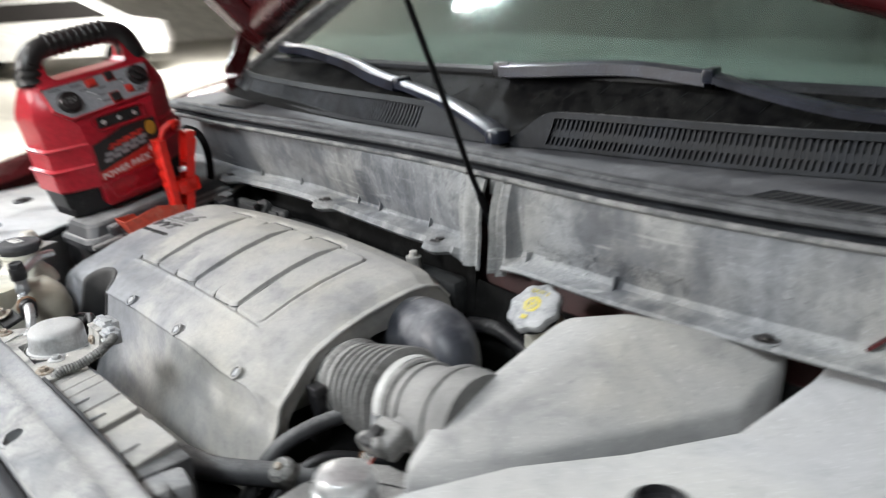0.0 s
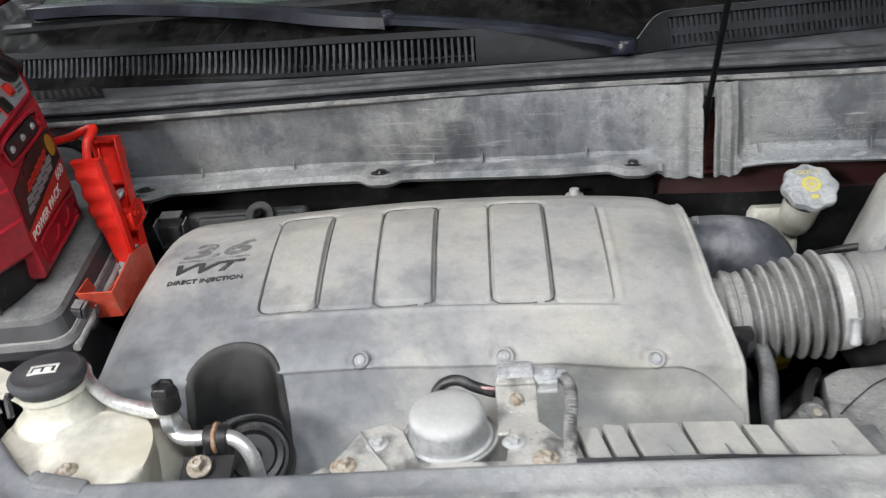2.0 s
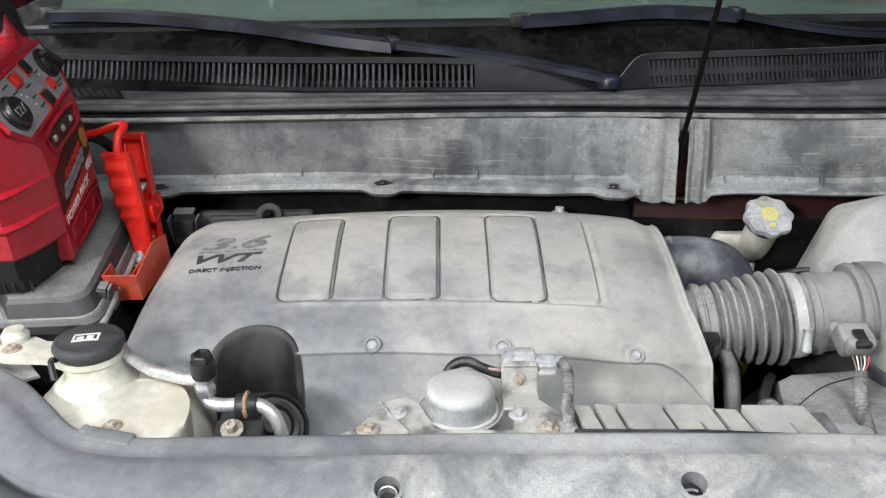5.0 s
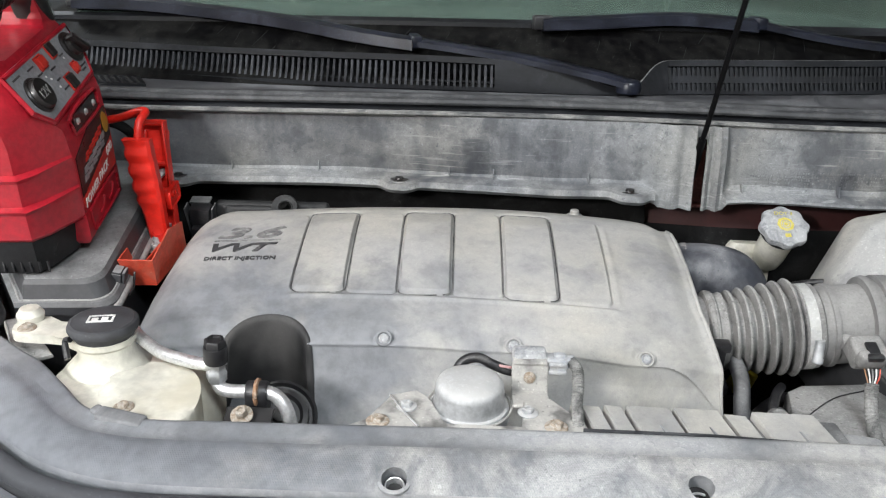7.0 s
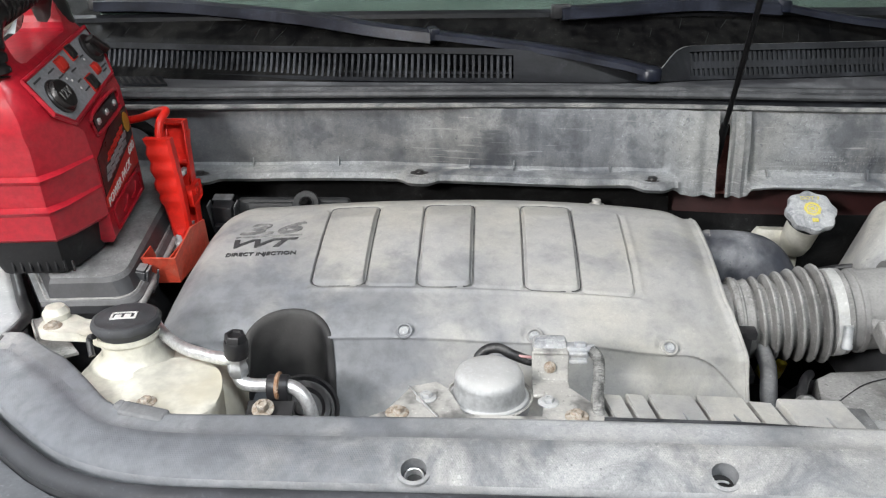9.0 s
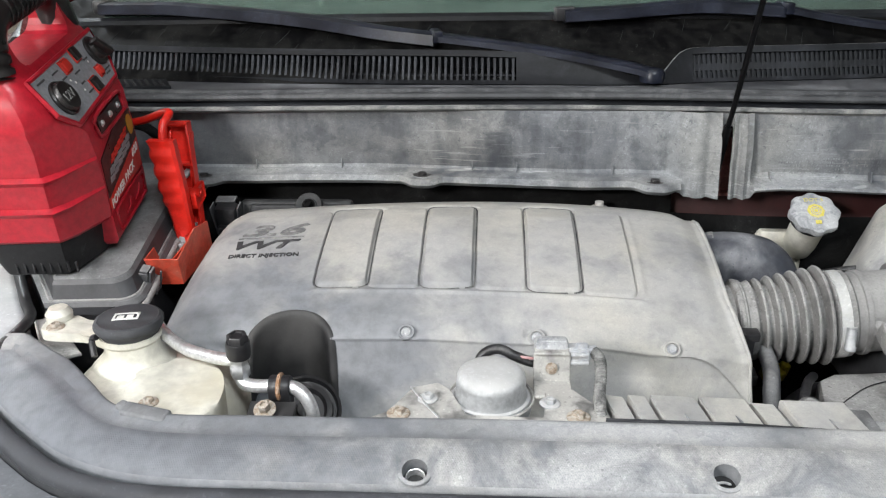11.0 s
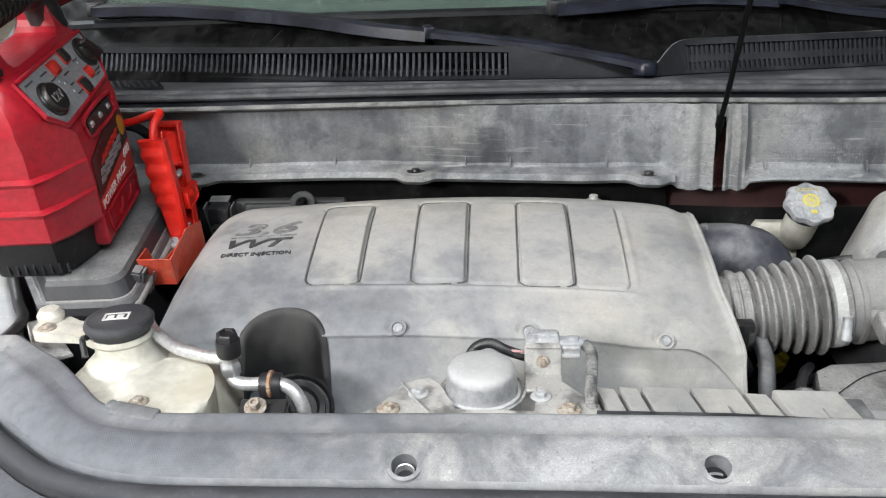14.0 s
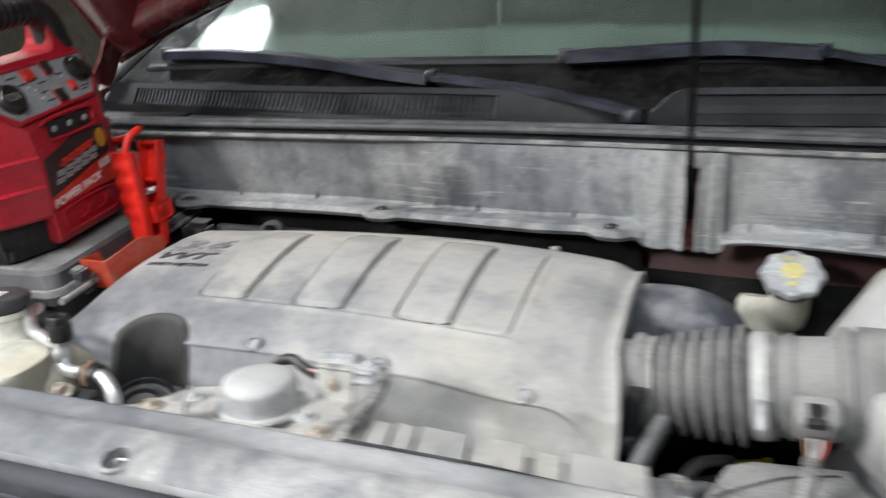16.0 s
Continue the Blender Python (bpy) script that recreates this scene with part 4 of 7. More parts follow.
def cover_point(x, y, z):
    zb = 0.868
    g = cover_scale(x)
    yc = 0.335
    yy = yc + (y - yc) * (0.72 + 0.28 * g) + 0.012 * step(x, 0.10, 0.21) * (1 - step(y, 0.20, 0.36)) - 0.010 * step(x, 0.170, 0.2125) * step(y, 0.3, 0.48)
    zz = zb + (z - zb) * g - cover_drop(x) * step(z, 0.88, 0.98) - (0.0042 if x < -0.06 else 0.003) * min(((x + 0.06) / 0.22) ** 2, 1.2) * step(y, 0.27, 0.42)
    zz += (0.0040 * step(-x, 0.02, 0.13) - 0.0066 * step(x, 0.03, 0.135)) * (1 - step(y, 0.225, 0.262)) * step(z, 0.90, 0.96)
    return Vector((x - 0.013 * step(x, 0.13, 0.2125) * step(y, 0.20, 0.29), yy, zz))


def cover_z(x, y):
    return cover_point(x, y, lerp_table(PROFILE[6:16], y)).z


def panel_relief(x, y):
    """The row of panels: every other one stands proud, with round corners and a fine groove."""
    w = (PX1 - PX0) / 6
    y0 = front_edge(x)
    if not (PX0 - 0.016 < x < PX1 + 0.016 and y0 - 0.014 < y < PY1 + 0.02):
        return 0.0
    h = 0.0
    for j in range(6):
        cx = PX0 + (j + 0.5) * w
        if abs(x - cx) > w * 0.80:
            continue
        tall = 0.0 if j % 2 == 0 else -0.0035
        dx, dy = abs(x - cx) - (w / 2 - 0.009), abs(y - (y0 + PY1 + tall) / 2) - ((PY1 - y0 + tall) / 2 - 0.009)
        d = math.hypot(max(dx, 0), max(dy, 0)) + min(max(dx, dy), 0) - 0.009
        if j % 2 == 0:
            far = step(y, PY1 - 0.010, PY1 - 0.001)
            h += (0.0034 + 0.0024 * step(y, y0, y0 + 0.09) - 0.0046 * step(y, PY1 - 0.040, PY1)) * step(-d, -0.0010, 0.0030) - 0.0040 * math.exp(-((d - 0.0014 - 0.0026 * far) / (0.0010 + 0.0020 * far)) ** 2)
        else:
            h += 0.0018 * step(-d, -0.0010, 0.0020) * (0.30 + 0.70 * step(y, y0, y0 + 0.045)) - 0.0024 * math.exp(-((d - 0.0010) / 0.0010) ** 2)
            h -= 0.0016 * math.exp(-((y - y0 - 0.040) / 0.016) ** 2) * step(-d, 0.0, 0.004)
    lip = math.exp(-((y - y0 + 0.0066) / 0.0026) ** 2) * step(x, PX0 - 0.008, PX0 + 0.004) * (1 - step(x, PX1, PX1 + 0.010))
    side = math.exp(-((x - PX1 - 0.0075) / 0.0030) ** 2) * step(y, y0 - 0.006, y0 + 0.006) * (1 - step(y, PY1 - 0.03, PY1))
    return h + 0.0018 * lip + 0.0010 * side


def boss_pocket(p):
    """How far the skin dips behind each fixing boss."""
    dip = 0.0
    for bx, by in BOSSES:
        c = cover_point(bx, by, 0.979)
        d = (p - c).length
        if d < 0.03:
            dip += 0.0032 * math.exp(-((d - 0.0108) / 0.0024) ** 2) * step(p.y - c.y, -0.006, 0.005)
    return dip


cover = thing("engine_cover", (-0.09, 0.33, 0.868), "large dusty grey plastic engine cover with raised panels", "engine cover")
prof = []
for (y0, z0), (y1, z1) in zip(PROFILE, PROFILE[1:]):
    n = max(1, round(math.hypot(y1 - y0, z1 - z0) / 0.0018))
    prof += [(y0 + (y1 - y0) * k / n, z0 + (z1 - z0) * k / n) for k in range(n)]
prof.append(PROFILE[-1])
dense = []
for (y0, z0), (y1, z1) in zip(prof, prof[1:]):
    near = z0 > 0.98 and (abs(y0 - 0.2705) < 0.011 or abs(y0 - PY1) < 0.007)
    n = 3 if near else 1
    dense += [(y0 + (y1 - y0) * k / n, z0 + (z1 - z0) * k / n) for k in range(n)]
prof = dense + [PROFILE[-1]]
bm = B()
xs = [-0.423 + 0.014 * (k / 10) ** 2 for k in range(10)] + sorted(list(np.linspace(-0.409, 0.2125, 330)) + [PX0 + j * (PX1 - PX0) / 6 + 0.0004 * k + 0.00013 for j in range(7) for k in range(-10, 11)])
rows = []
for x in xs:
    edge = 0.0015 * step(x, 0.204, 0.209)
    row = []
    for y, z in prof:
        p = cover_point(x, y, z)
        if 0.2 < y < 0.47 and z > 0.96:
            p.z += panel_relief(x, y)
            if y < 0.25:
                p.z -= boss_pocket(p)
        fold = 0.9725 - 0.056 * max((x - 0.140) / 0.07, 0) ** 2.6
        if y < 0.25 and x > -0.3:
            p.y += (0.0014 * step(-z, -fold - 0.0004, -fold + 0.0016) - 0.0016 * math.exp(-((z - fold - 0.0002) / 0.0016) ** 2)) * step(x, -0.30, -0.26)
        if z > 0.9:
            p += Vector((0, -0.3 * edge, edge))
        row.append(p)
    rows.append(row)
rings = [r + [Vector((r[-1].x, 0.45, 0.868)), Vector((r[-1].x, 0.25, 0.868))] for r in rows]
loft(bm, rings)
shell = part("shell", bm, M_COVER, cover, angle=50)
HOLE_X, HOLE_Y, HOLE_R = -0.2445, 0.1945, 0.0415
cut1 = B()
lathe(cut1, [(HOLE_R + 0.0025, -0.16), (HOLE_R + 0.0025, 0.08)], pose(HOLE_X, HOLE_Y, 0.985), 64)
cut2 = B()
hollow = [(0.20, 0.86), (0.212, 0.90), (0.222, 0.945), (0.232, 0.962), (0.262, 0.978), (0.30, 0.990), (0.36, 1.003), (0.42, 1.008), (0.445, 0.998), (0.455, 0.97), (0.46, 0.86)]
loft(cut2, [[cover_point(0.2125, y, z) + Vector((x - 0.2125, 0, 0)) for y, z in hollow] for x in (0.10, 0.16, 0.23)])
carved(shell, [cut1, cut2])
# lining of the round opening, rolled over its edge
bm = B()
cols = []
for a in np.linspace(radians(-4), radians(184), 60):
    col = []
    for wide, deep in ((0.0068, 0.0006), (0.0056, -0.0010), (0.0036, -0.0018), (0.0016, -0.0010), (0.0002, 0.0018), (-0.0006, 0.0060)):
        x, y = HOLE_X + (HOLE_R + wide) * math.cos(a), HOLE_Y + (HOLE_R + wide) * math.sin(a)
        col.append((x, y, cover_point(x, y, lerp_table(PROFILE[:16], y)).z - deep))
    x, y, top = col[-1]
    cols.append(col + [(x + 0.001 * k * math.cos(a), y + 0.001 * k * math.sin(a), top + (0.870 - top) * k / 5) for k in range(1, 6)])
grid(bm, cols)
solid_sheet(bm, 0.0012)
M_LINING = surface("dusty_black_lining", (0.020, 0.020, 0.021), (0.085, 0.083, 0.080), (0.38, 0.66), 16, rough=0.6, soft=True, flecks=0.2, settle=0.5)
part("opening_lining", bm, M_LINING, cover, "black rolled lining of the round opening")
bm = B()
lathe(bm, [(0.036, -0.01), (0.036, 0.012), (0.033, 0.014), (0.031, 0.008), (0.028, 0.008), (0.027, 0.015), (0.022, 0.016), (0.019, 0.012), (0.008, 0.012), (0.007, 0.018), (0.003, 0.019)], pose(-0.226, 0.172, 0.912, 40, 0, 14), 40)
part("pulley_cap", bm, M_BLACK, cover, "black round pulley inside the opening")
# rolled edge of the open end
bm = B()
sweep(bm, [cover_point(0.2125, y, z) + Vector((0.0004, -0.0002, 0.0012)) for y, z in PROFILE[1:17]], 0.0021, 10)
part("end_bead", bm, M_COVER, cover)

# dark lines for the grime and groove shade in the seams round the raised panels
for j in (0, 2, 4):
    w = (PX1 - PX0) / 6
    cx, y0 = PX0 + (j + 0.5) * w, front_edge(PX0 + (j + 0.5) * w)
    cy, hx, hy, r = (y0 + PY1) / 2, w / 2 + 0.0012, (PY1 - y0) / 2 + 0.0012, 0.0100
    loop = []
    for qx, qy, a0 in ((1, -1, 270), (1, 1, 0), (-1, 1, 90), (-1, -1, 180)):
        for k in range(7):
            a = radians(a0 + 15 * k)
            loop.append((cx + qx * (hx - r) + r * math.cos(a), cy + qy * (hy - r) + r * math.sin(a)))
    loop.append(loop[0])
    path = []
    for (xa, ya), (xb, yb) in zip(loop, loop[1:]):
        n = max(1, round(math.hypot(xb - xa, yb - ya) / 0.006))
        path += [(xa + (xb - xa) * k / n, ya + (yb - ya) * k / n) for k in range(n)]
    bm = B()
    sweep(bm, [(x, y, cover_z(x, y) + panel_relief(x, y) * 0.5 + 0.0009) for x, y in path], [0.00035 + 0.0004 * step(y, PY1 - 0.02, PY1) + 0.00025 * math.sin(9 * x + 70 * y + j) ** 2 for x, y in path], 6)
    part("grime_shade_line", bm, M_SEAM, cover, "dark line of grime and shade in the seam")

# bottom lip of the cover
bm = B()
path = [cover_point(x, 0.178, 0.868) + Vector((0, -0.002, 0.002)) for x in np.linspace(-0.38, 0.2125, 40)]
ribbon(bm, path, [(0.006, -0.006), (0.006, 0.003), (0.0, 0.005), (-0.003, -0.006)])
part("lip", bm, M_COVER, cover)
for bx, by in BOSSES:
    c = cover_point(bx, by, 0.979)
    bm = B()
    lathe(bm, [(0.0082, -0.006), (0.0084, 0.0002), (0.0078, 0.0009), (0.0062, 0.0004), (0.0060, -0.0018)], pose(c.x, c.y - 0.001, c.z - 0.001, 42, 0, 0), 28)
    boss = part("boss", bm, M_COVER, cover)
    bm = B()
    lathe(bm, [(0.0054, -0.004), (0.0054, -0.0008), (0.0046, -0.0002), (0.0044, 0.0006), (0.0036, 0.0008), (0.003, 0.0002)], pose(c.x, c.y - 0.001, c.z - 0.001, 42, 0, 0), 24)
    part("fixing_bolt", bm, M_CAPGREY, boss)

for text, cx, cy, hh, sh, wd, mt, bd in (("3.6", -0.294, 0.3815, 0.026, 0.35, 1.72, M_RAISED, 0.03), ("VVT", -0.297, 0.3490, 0.0165, 0.35, 1.78, M_INK, 0.03), ("DIRECT INJECTION", -0.297, 0.3270, 0.0080, 0.0, 1.0, M_INK, 0.01)):
    bm = lettering(text, hh, 0.0006, sh, wd, bd)
    if text.startswith("DIRECT"):
        w0 = max(v.co.x for v in bm.verts)
        for v in bm.verts:
            v.co.x *= 0.0395 / w0
    for v in bm.verts:
        x, y = v.co.x + cx, v.co.y + cy
        v.co = Vector((x, y, cover_z(x, y) + 0.0005 + v.co.z))
    part("lettering", bm, mt, cover, "embossed lettering reading " + text, smooth=False)
bm = B()
for x0, x1, y in ((-0.334, -0.258, 0.3635),):
    n = 14
    loft(bm, [[Vector((x, y + d, cover_z(x, y + d) + e)) for d, e in ((-0.0007, 0.0), (0.0007, 0.0), (0.0007, 0.0011), (-0.0007, 0.0011))] for x in np.linspace(x0, x1, n)])
part("badge_line", bm, M_RAISED, cover)

# ---- front panel over the radiator ----
REAR = [(-0.50, 0.19), (-0.460, 0.158), (-0.435, 0.140), (-0.400, 0.105), (-0.360, 0.066), (-0.315, 0.053), (-0.24, 0.052), (0.0, 0.052), (0.25, 0.046), (0.40, 0.040), (0.47, 0.06), (0.52, 0.11)]
FRONT = [(-0.50, 0.115), (-0.470, 0.085), (-0.432, 0.054), (-0.388, 0.022), (-0.339, 0.002), (-0.292, -0.006), (-0.22, -0.008), (0.0, -0.010), (0.25, -0.014), (0.40, -0.010), (0.47, 0.0), (0.54, 0.04)]
radp = thing("radiator_cover_panel", (0, 0.02, 0.93), "dusty grey grained plastic panel over the radiator, bolted down", "cover panel")
bm = B()
cols = []
for k in range(121):
    u = -0.50 + k / 120
    # left part follows the corner
    xr = u * 1.04
    yr = curve_table(REAR, min(max(xr, -0.5), 0.52))
    xf, yf = min(max(u * 1.08, -0.5), 0.54), 0
    yf = curve_table(FRONT, xf)
    row = [(xr, yr + 0.004, 0.960), (xr, yr + 0.0025, 0.986), (xr, yr, 0.9890), (xr, yr - 0.004, 0.9898)]
    for t in (0.12, 0.26, 0.385, 0.405, 0.55, 0.72, 0.88):
        x = xr + (xf - xr) * t
        row.append((x, yr + (yf - yr) * t, 0.9898 - 0.0155 * t + 0.0025 * math.sin(math.pi * t) + (0.0009 if t > 0.40 else 0)))
    row += [(xf, yf + 0.002, 0.9730), (xf, yf - 0.001, 0.9710), (xf, yf - 0.002, 0.965), (xf, yf - 0.002, 0.950)]
    cols.append(row)
grid(bm, cols)
solid_sheet(bm, 0.003)
pan = part("panel", bm, M_RAD, radp, angle=60)
pan.data.materials.append(M_RADGRAIN)
for poly in pan.data.polygons:
    u = min(max(poly.center.x, -0.5), 0.52)
    if poly.center.y < curve_table(REAR, u) - 0.0245 and poly.center.z > 0.968:
        poly.material_index = 1
holes = []
for hx in (-0.101, 0.130, 0.355):
    c = B()
    lathe(c, [(0.0098, -0.03), (0.0098, 0.02)], pose(hx, 0.0, 0.975, 18, 0, 0), 28)
    holes.append(c)
carved(pan, holes)
for hx in (-0.101, 0.130, 0.355):
    m = pose(hx, 0.0, 0.9765, 18, 0, 0)
    bm = B()
    lathe(bm, [(0.0138, -0.001), (0.0134, 0.0006), (0.0122, 0.0012), (0.0103, 0.0010), (0.0097, -0.001), (0.0095, -0.012)], m, 32, caps=False)
    rim = part("hole_rim", bm, M_RAD, radp)
    bm = B()
    lathe(bm, [(0.0097, -0.022), (0.0097, -0.0125), (0.0020, -0.0130), (0.0005, -0.0130)], m, 24)
    part("hole_floor", bm, M_DARK, rim, "dark floor of the hole")
    bm = B()
    if hx < 0:
        lathe(bm, [(0.0078, -0.014), (0.0078, -0.0062), (0.0073, -0.0056), (0.0066, -0.0060), (0.0066, -0.0128)], m @ pose(0, -0.0012, 0), 28, caps=False)
    else:
        # curved sliver shaped as the glint on the fastener
        sweep(bm, [m @ Vector((0.0066 * math.cos(a), -0.0012 + 0.0036 * math.sin(a), -0.0105)) for a in np.linspace(0.5, 2.5, 12)], [0.0004] + [0.0011] * 10 + [0.0004], 8)
    part("push_pin", bm, M_TUBE, rim, "bright rim and glint of the recessed fastener")
bm = B()
box(bm, (-0.328, 0.053, 0.9885), (0.042, 0.015, 0.007), (10, 4, -12), 0.003, 3)
box(bm, (-0.350, 0.061, 0.9890), (0.010, 0.010, 0.009), (6, 4, -30), 0.003, 3)
part("tab", bm, surface("tab_plastic", (0.12, 0.125, 0.132), (0.26, 0.265, 0.275), (0.3, 0.7), 20), radp)

# bonnet seal strip in front of it and the bumper top below
strip = thing("bonnet_seal", (0, -0.03, 0.94), "black rubber bonnet seal along the front edge", "rubber seal")
path = [(x, curve_table(FRONT, x) - 0.0135 - 0.006 * step(-x, 0.22, 0.5), 0.9665) for x in np.linspace(-0.5, 0.54, 90)]
bm = B()
ribbon(bm, path, [(0.0105, -0.018), (0.0105, -0.004), (-0.0105, -0.006), (-0.0105, -0.018)])
part("channel", bm, M_STRIP, strip)
bm = B()
ribbon(bm, path, [(0.0100, -0.006), (0.0104, 0.0000), (0.0080, 0.0036), (0.0040, 0.0054), (-0.0010, 0.0050), (-0.0058, 0.0024), (-0.0088, -0.0014), (-0.0096, -0.006)])
part("bulb", bm, M_BULB, strip)
bump_t = thing("front_bumper", (0, -0.12, 0.5), "dusty grey plastic bumper top with embossed letter shapes", "bumper")
bm = B()
cols = []
for x in np.linspace(-0.8, 0.85, 60):
    yb = curve_table(FRONT, min(max(x, -0.5), 0.54)) - 0.0255 - 0.006 * step(-x, 0.22, 0.5) + 0.9 * max(-0.5 - x, 0) + 0.7 * max(x - 0.54, 0)
    cols.append([(x, yb, 0.942), (x, yb - 0.003, 0.9575), (x, yb - 0.03, 0.9545), (x, yb - 0.075, 0.940), (x, yb - 0.10, 0.912), (x, yb - 0.115, 0.84), (x, yb - 0.12, 0.60), (x, yb - 0.10, 0.30)])
grid(bm, cols)
solid_sheet(bm, 0.004)
part("top", bm, surface("dusty_bumper_plastic", (0.035, 0.038, 0.045), (0.105, 0.112, 0.125), (0.34, 0.66), 11, rough=0.55, relief=0.3), bump_t)
for i in range(9):
    x = -0.176 + i * 0.044
    yb = curve_table(FRONT, x) - 0.0255
    outline = [(-0.5, -0.5), (0.5, -0.5), (0.5, 0.5), (-0.5, 0.5), (-0.5, -0.5)]
    bm = B()
    pts = []
    for (ua, va), (ub, vb) in zip(outline, outline[1:]):
        pts += [(ua + (ub - ua) * k / 5, va + (vb - va) * k / 5) for k in range(5)]
    pts.append(pts[0])
    sweep(bm, [(x + u * 0.030 - v * 0.006, yb - 0.0215 + v * 0.026, 0.9565 + v * 0.0030) for u, v in pts], 0.0022, 6, flat=0.6)
    part("embossed_shape", bm, M_STRIP, bump_t)

# ---- washer tank ----
tank = thing("washer_fluid_tank", (-0.36, 0.12, 0.84), "cream translucent plastic washer tank with a black cap", "fluid tank")
bm = B()
rings = []
for z, cx, cy, hx, hy, r in ((0.80, -0.352, 0.125, 0.066, 0.065, 0.028), (0.90, -0.352, 0.122, 0.074, 0.074, 0.032), (0.945, -0.352, 0.122, 0.077, 0.074, 0.034),
                             (0.962, -0.354, 0.122, 0.074, 0.070, 0.036), (0.972, -0.358, 0.124, 0.066, 0.060, 0.036), (0.977, -0.362, 0.130, 0.050, 0.046, 0.03)):
    rings.append(rr(cx, cy, hx, hy, r, z, 6))
loft(bm, rings)
part("body", bm, M_TANK, tank)
bm = B()
neck = pose(-0.381, 0.160, 0.0, 0, 0, 0)
lathe(bm, [(0.046, 0.962), (0.040, 0.975), (0.031, 0.984), (0.026, 0.990), (0.0255, 1.000), (0.028, 1.003), (0.028, 1.008)], neck, 32)
part("neck", bm, M_TANK, tank)
bm = B()
pts = [(-0.360, 0.084), (-0.348, 0.062), (-0.322, 0.052), (-0.290, 0.052), (-0.275, 0.066), (-0.276, 0.098), (-0.287, 0.126), (-0.303, 0.141), (-0.324, 0.148), (-0.350, 0.142), (-0.366, 0.112)]
pts = [(p.x, p.y) for p in smooth_path([(x, y, 0) for x, y in pts + pts[:1]], 4)[:-1]]
plate(bm, pts, 0.930, 0.9865, 0.006)
part("bolt_pad", bm, M_TANK, tank)
bm = B()
pts = [(-0.478, 0.178), (-0.470, 0.168), (-0.450, 0.165), (-0.425, 0.163), (-0.402, 0.152), (-0.398, 0.178), (-0.430, 0.190), (-0.458, 0.206), (-0.476, 0.200)]
pts = [(p.x, p.y) for p in smooth_path([(x, y, 0) for x, y in pts + pts[:1]], 4)[:-1]]
plate(bm, pts, 0.993, 1.002, 0.003)
ear = part("ear", bm, M_TANK, tank)
bm = B()
lathe(bm, [(0.012, 0.998), (0.013, 1.008), (0.009, 1.014), (0.003, 1.015)], pose(-0.468, 0.197, 0), 20)
part("peg", bm, M_TANK, ear)
for c in ((-0.333, 0.072, 0.9860), (-0.463, 0.178, 1.0015)):
    bm = B()
    bolt(bm, c, 0.0050, 0.005)
    part("tank_bolt", bm, M_RUST, tank, "rusty flanged bolt")
bm = B()
lathe(bm, [(0.0265, 1.0080), (0.0270, 1.0090), (0.0285, 1.0130), (0.0308, 1.0145), (0.0315, 1.0165), (0.0315, 1.0198), (0.0302, 1.0222), (0.0276, 1.0232), (0.0262, 1.0226), (0.014, 1.0246), (0.002, 1.0252)], neck, 48, wave=0.008, lobes=12)
cap = part("cap", bm, M_STRIP, tank, "black domed cap")
bm = B()
for dx, dy, w, d in ((0, 0.0042, 0.019, 0.0016), (0, -0.0042, 0.019, 0.0016), (-0.0088, 0, 0.0016, 0.010), (0.0088, 0, 0.0016, 0.010), (-0.004, -0.001, 0.005, 0.004), (0.003, -0.0005, 0.005, 0.005)):
    box(bm, (-0.381 + dx * 1.2 - dy * 0.15, 0.157 + dy * 1.35 + dx * 0.15, 1.0250), (w * 1.2, d * 1.25, 0.0012), (0, 0, 9))
part("white_symbol", bm, M_WHITE, cap)
bm = B()
sweep(bm, smooth_path([(-0.405, 0.132, 0.996), (-0.410, 0.142, 1.008), (-0.404, 0.140, 1.012)], 4), 0.003, 8)
part("cap_strap", bm, M_BLACK, cap)

brk = thing("tank_bracket", (-0.475, 0.19, 0.97), "dusty grey steel bracket under the tank ear", "bracket")
bm = B()
plate(bm, [(-0.516, 0.232), (-0.462, 0.148), (-0.436, 0.166), (-0.470, 0.206), (-0.496, 0.246)], 0.9780, 0.9815, 0.001)
part("plate", bm, M_HOSE, brk)
bm = B()
sweep(bm, [(-0.516, 0.232, 0.9820), (-0.462, 0.148, 0.9820), (-0.449, 0.156, 0.9820)], 0.0014, 8)
part("folded_edge", bm, M_PLATE, brk)
bm = B()
box(bm, (-0.476, 0.182, 0.945), (0.030, 0.012, 0.068), (0, 0, -56), 0.002)
part("leg", bm, M_HOSE, brk)

# ---- refrigerant line ----
line = thing("refrigerant_line", (-0.268, 0.128, 0.95), "bare aluminium pipe with a black service cap", "pipe")
bm = B()
sweep(bm, smooth_path([(-0.372, 0.200, 0.998), (-0.356, 0.174, 1.0005), (-0.328, 0.150, 0.9965), (-0.302, 0.137, 0.9960), (-0.284, 0.1285, 0.9975), (-0.271, 0.127, 0.9975)], 6), 0.0058, 14)
part("upper_pipe", bm, M_TUBE, line)
bm = B()
sweep(bm, smooth_path([(-0.270, 0.127, 0.995), (-0.270, 0.127, 0.984), (-0.266, 0.124, 0.9755), (-0.252, 0.121, 0.9745), (-0.232, 0.119, 0.9765), (-0.216, 0.117, 0.974), (-0.205, 0.113, 0.960), (-0.201, 0.108, 0.935), (-0.20, 0.105, 0.90)], 6), 0.0062, 14)
part("lower_pipe", bm, M_TUBE, line)
bm = B()
m = pose(-0.270, 0.127, 0.981, 4, 3, 0)
lathe(bm, [(0.0075, 0), (0.0095, 0.003), (0.0095, 0.011), (0.0080, 0.013), (0.0080, 0.018), (0.010, 0.019), (0.010, 0.024)], m, 6)
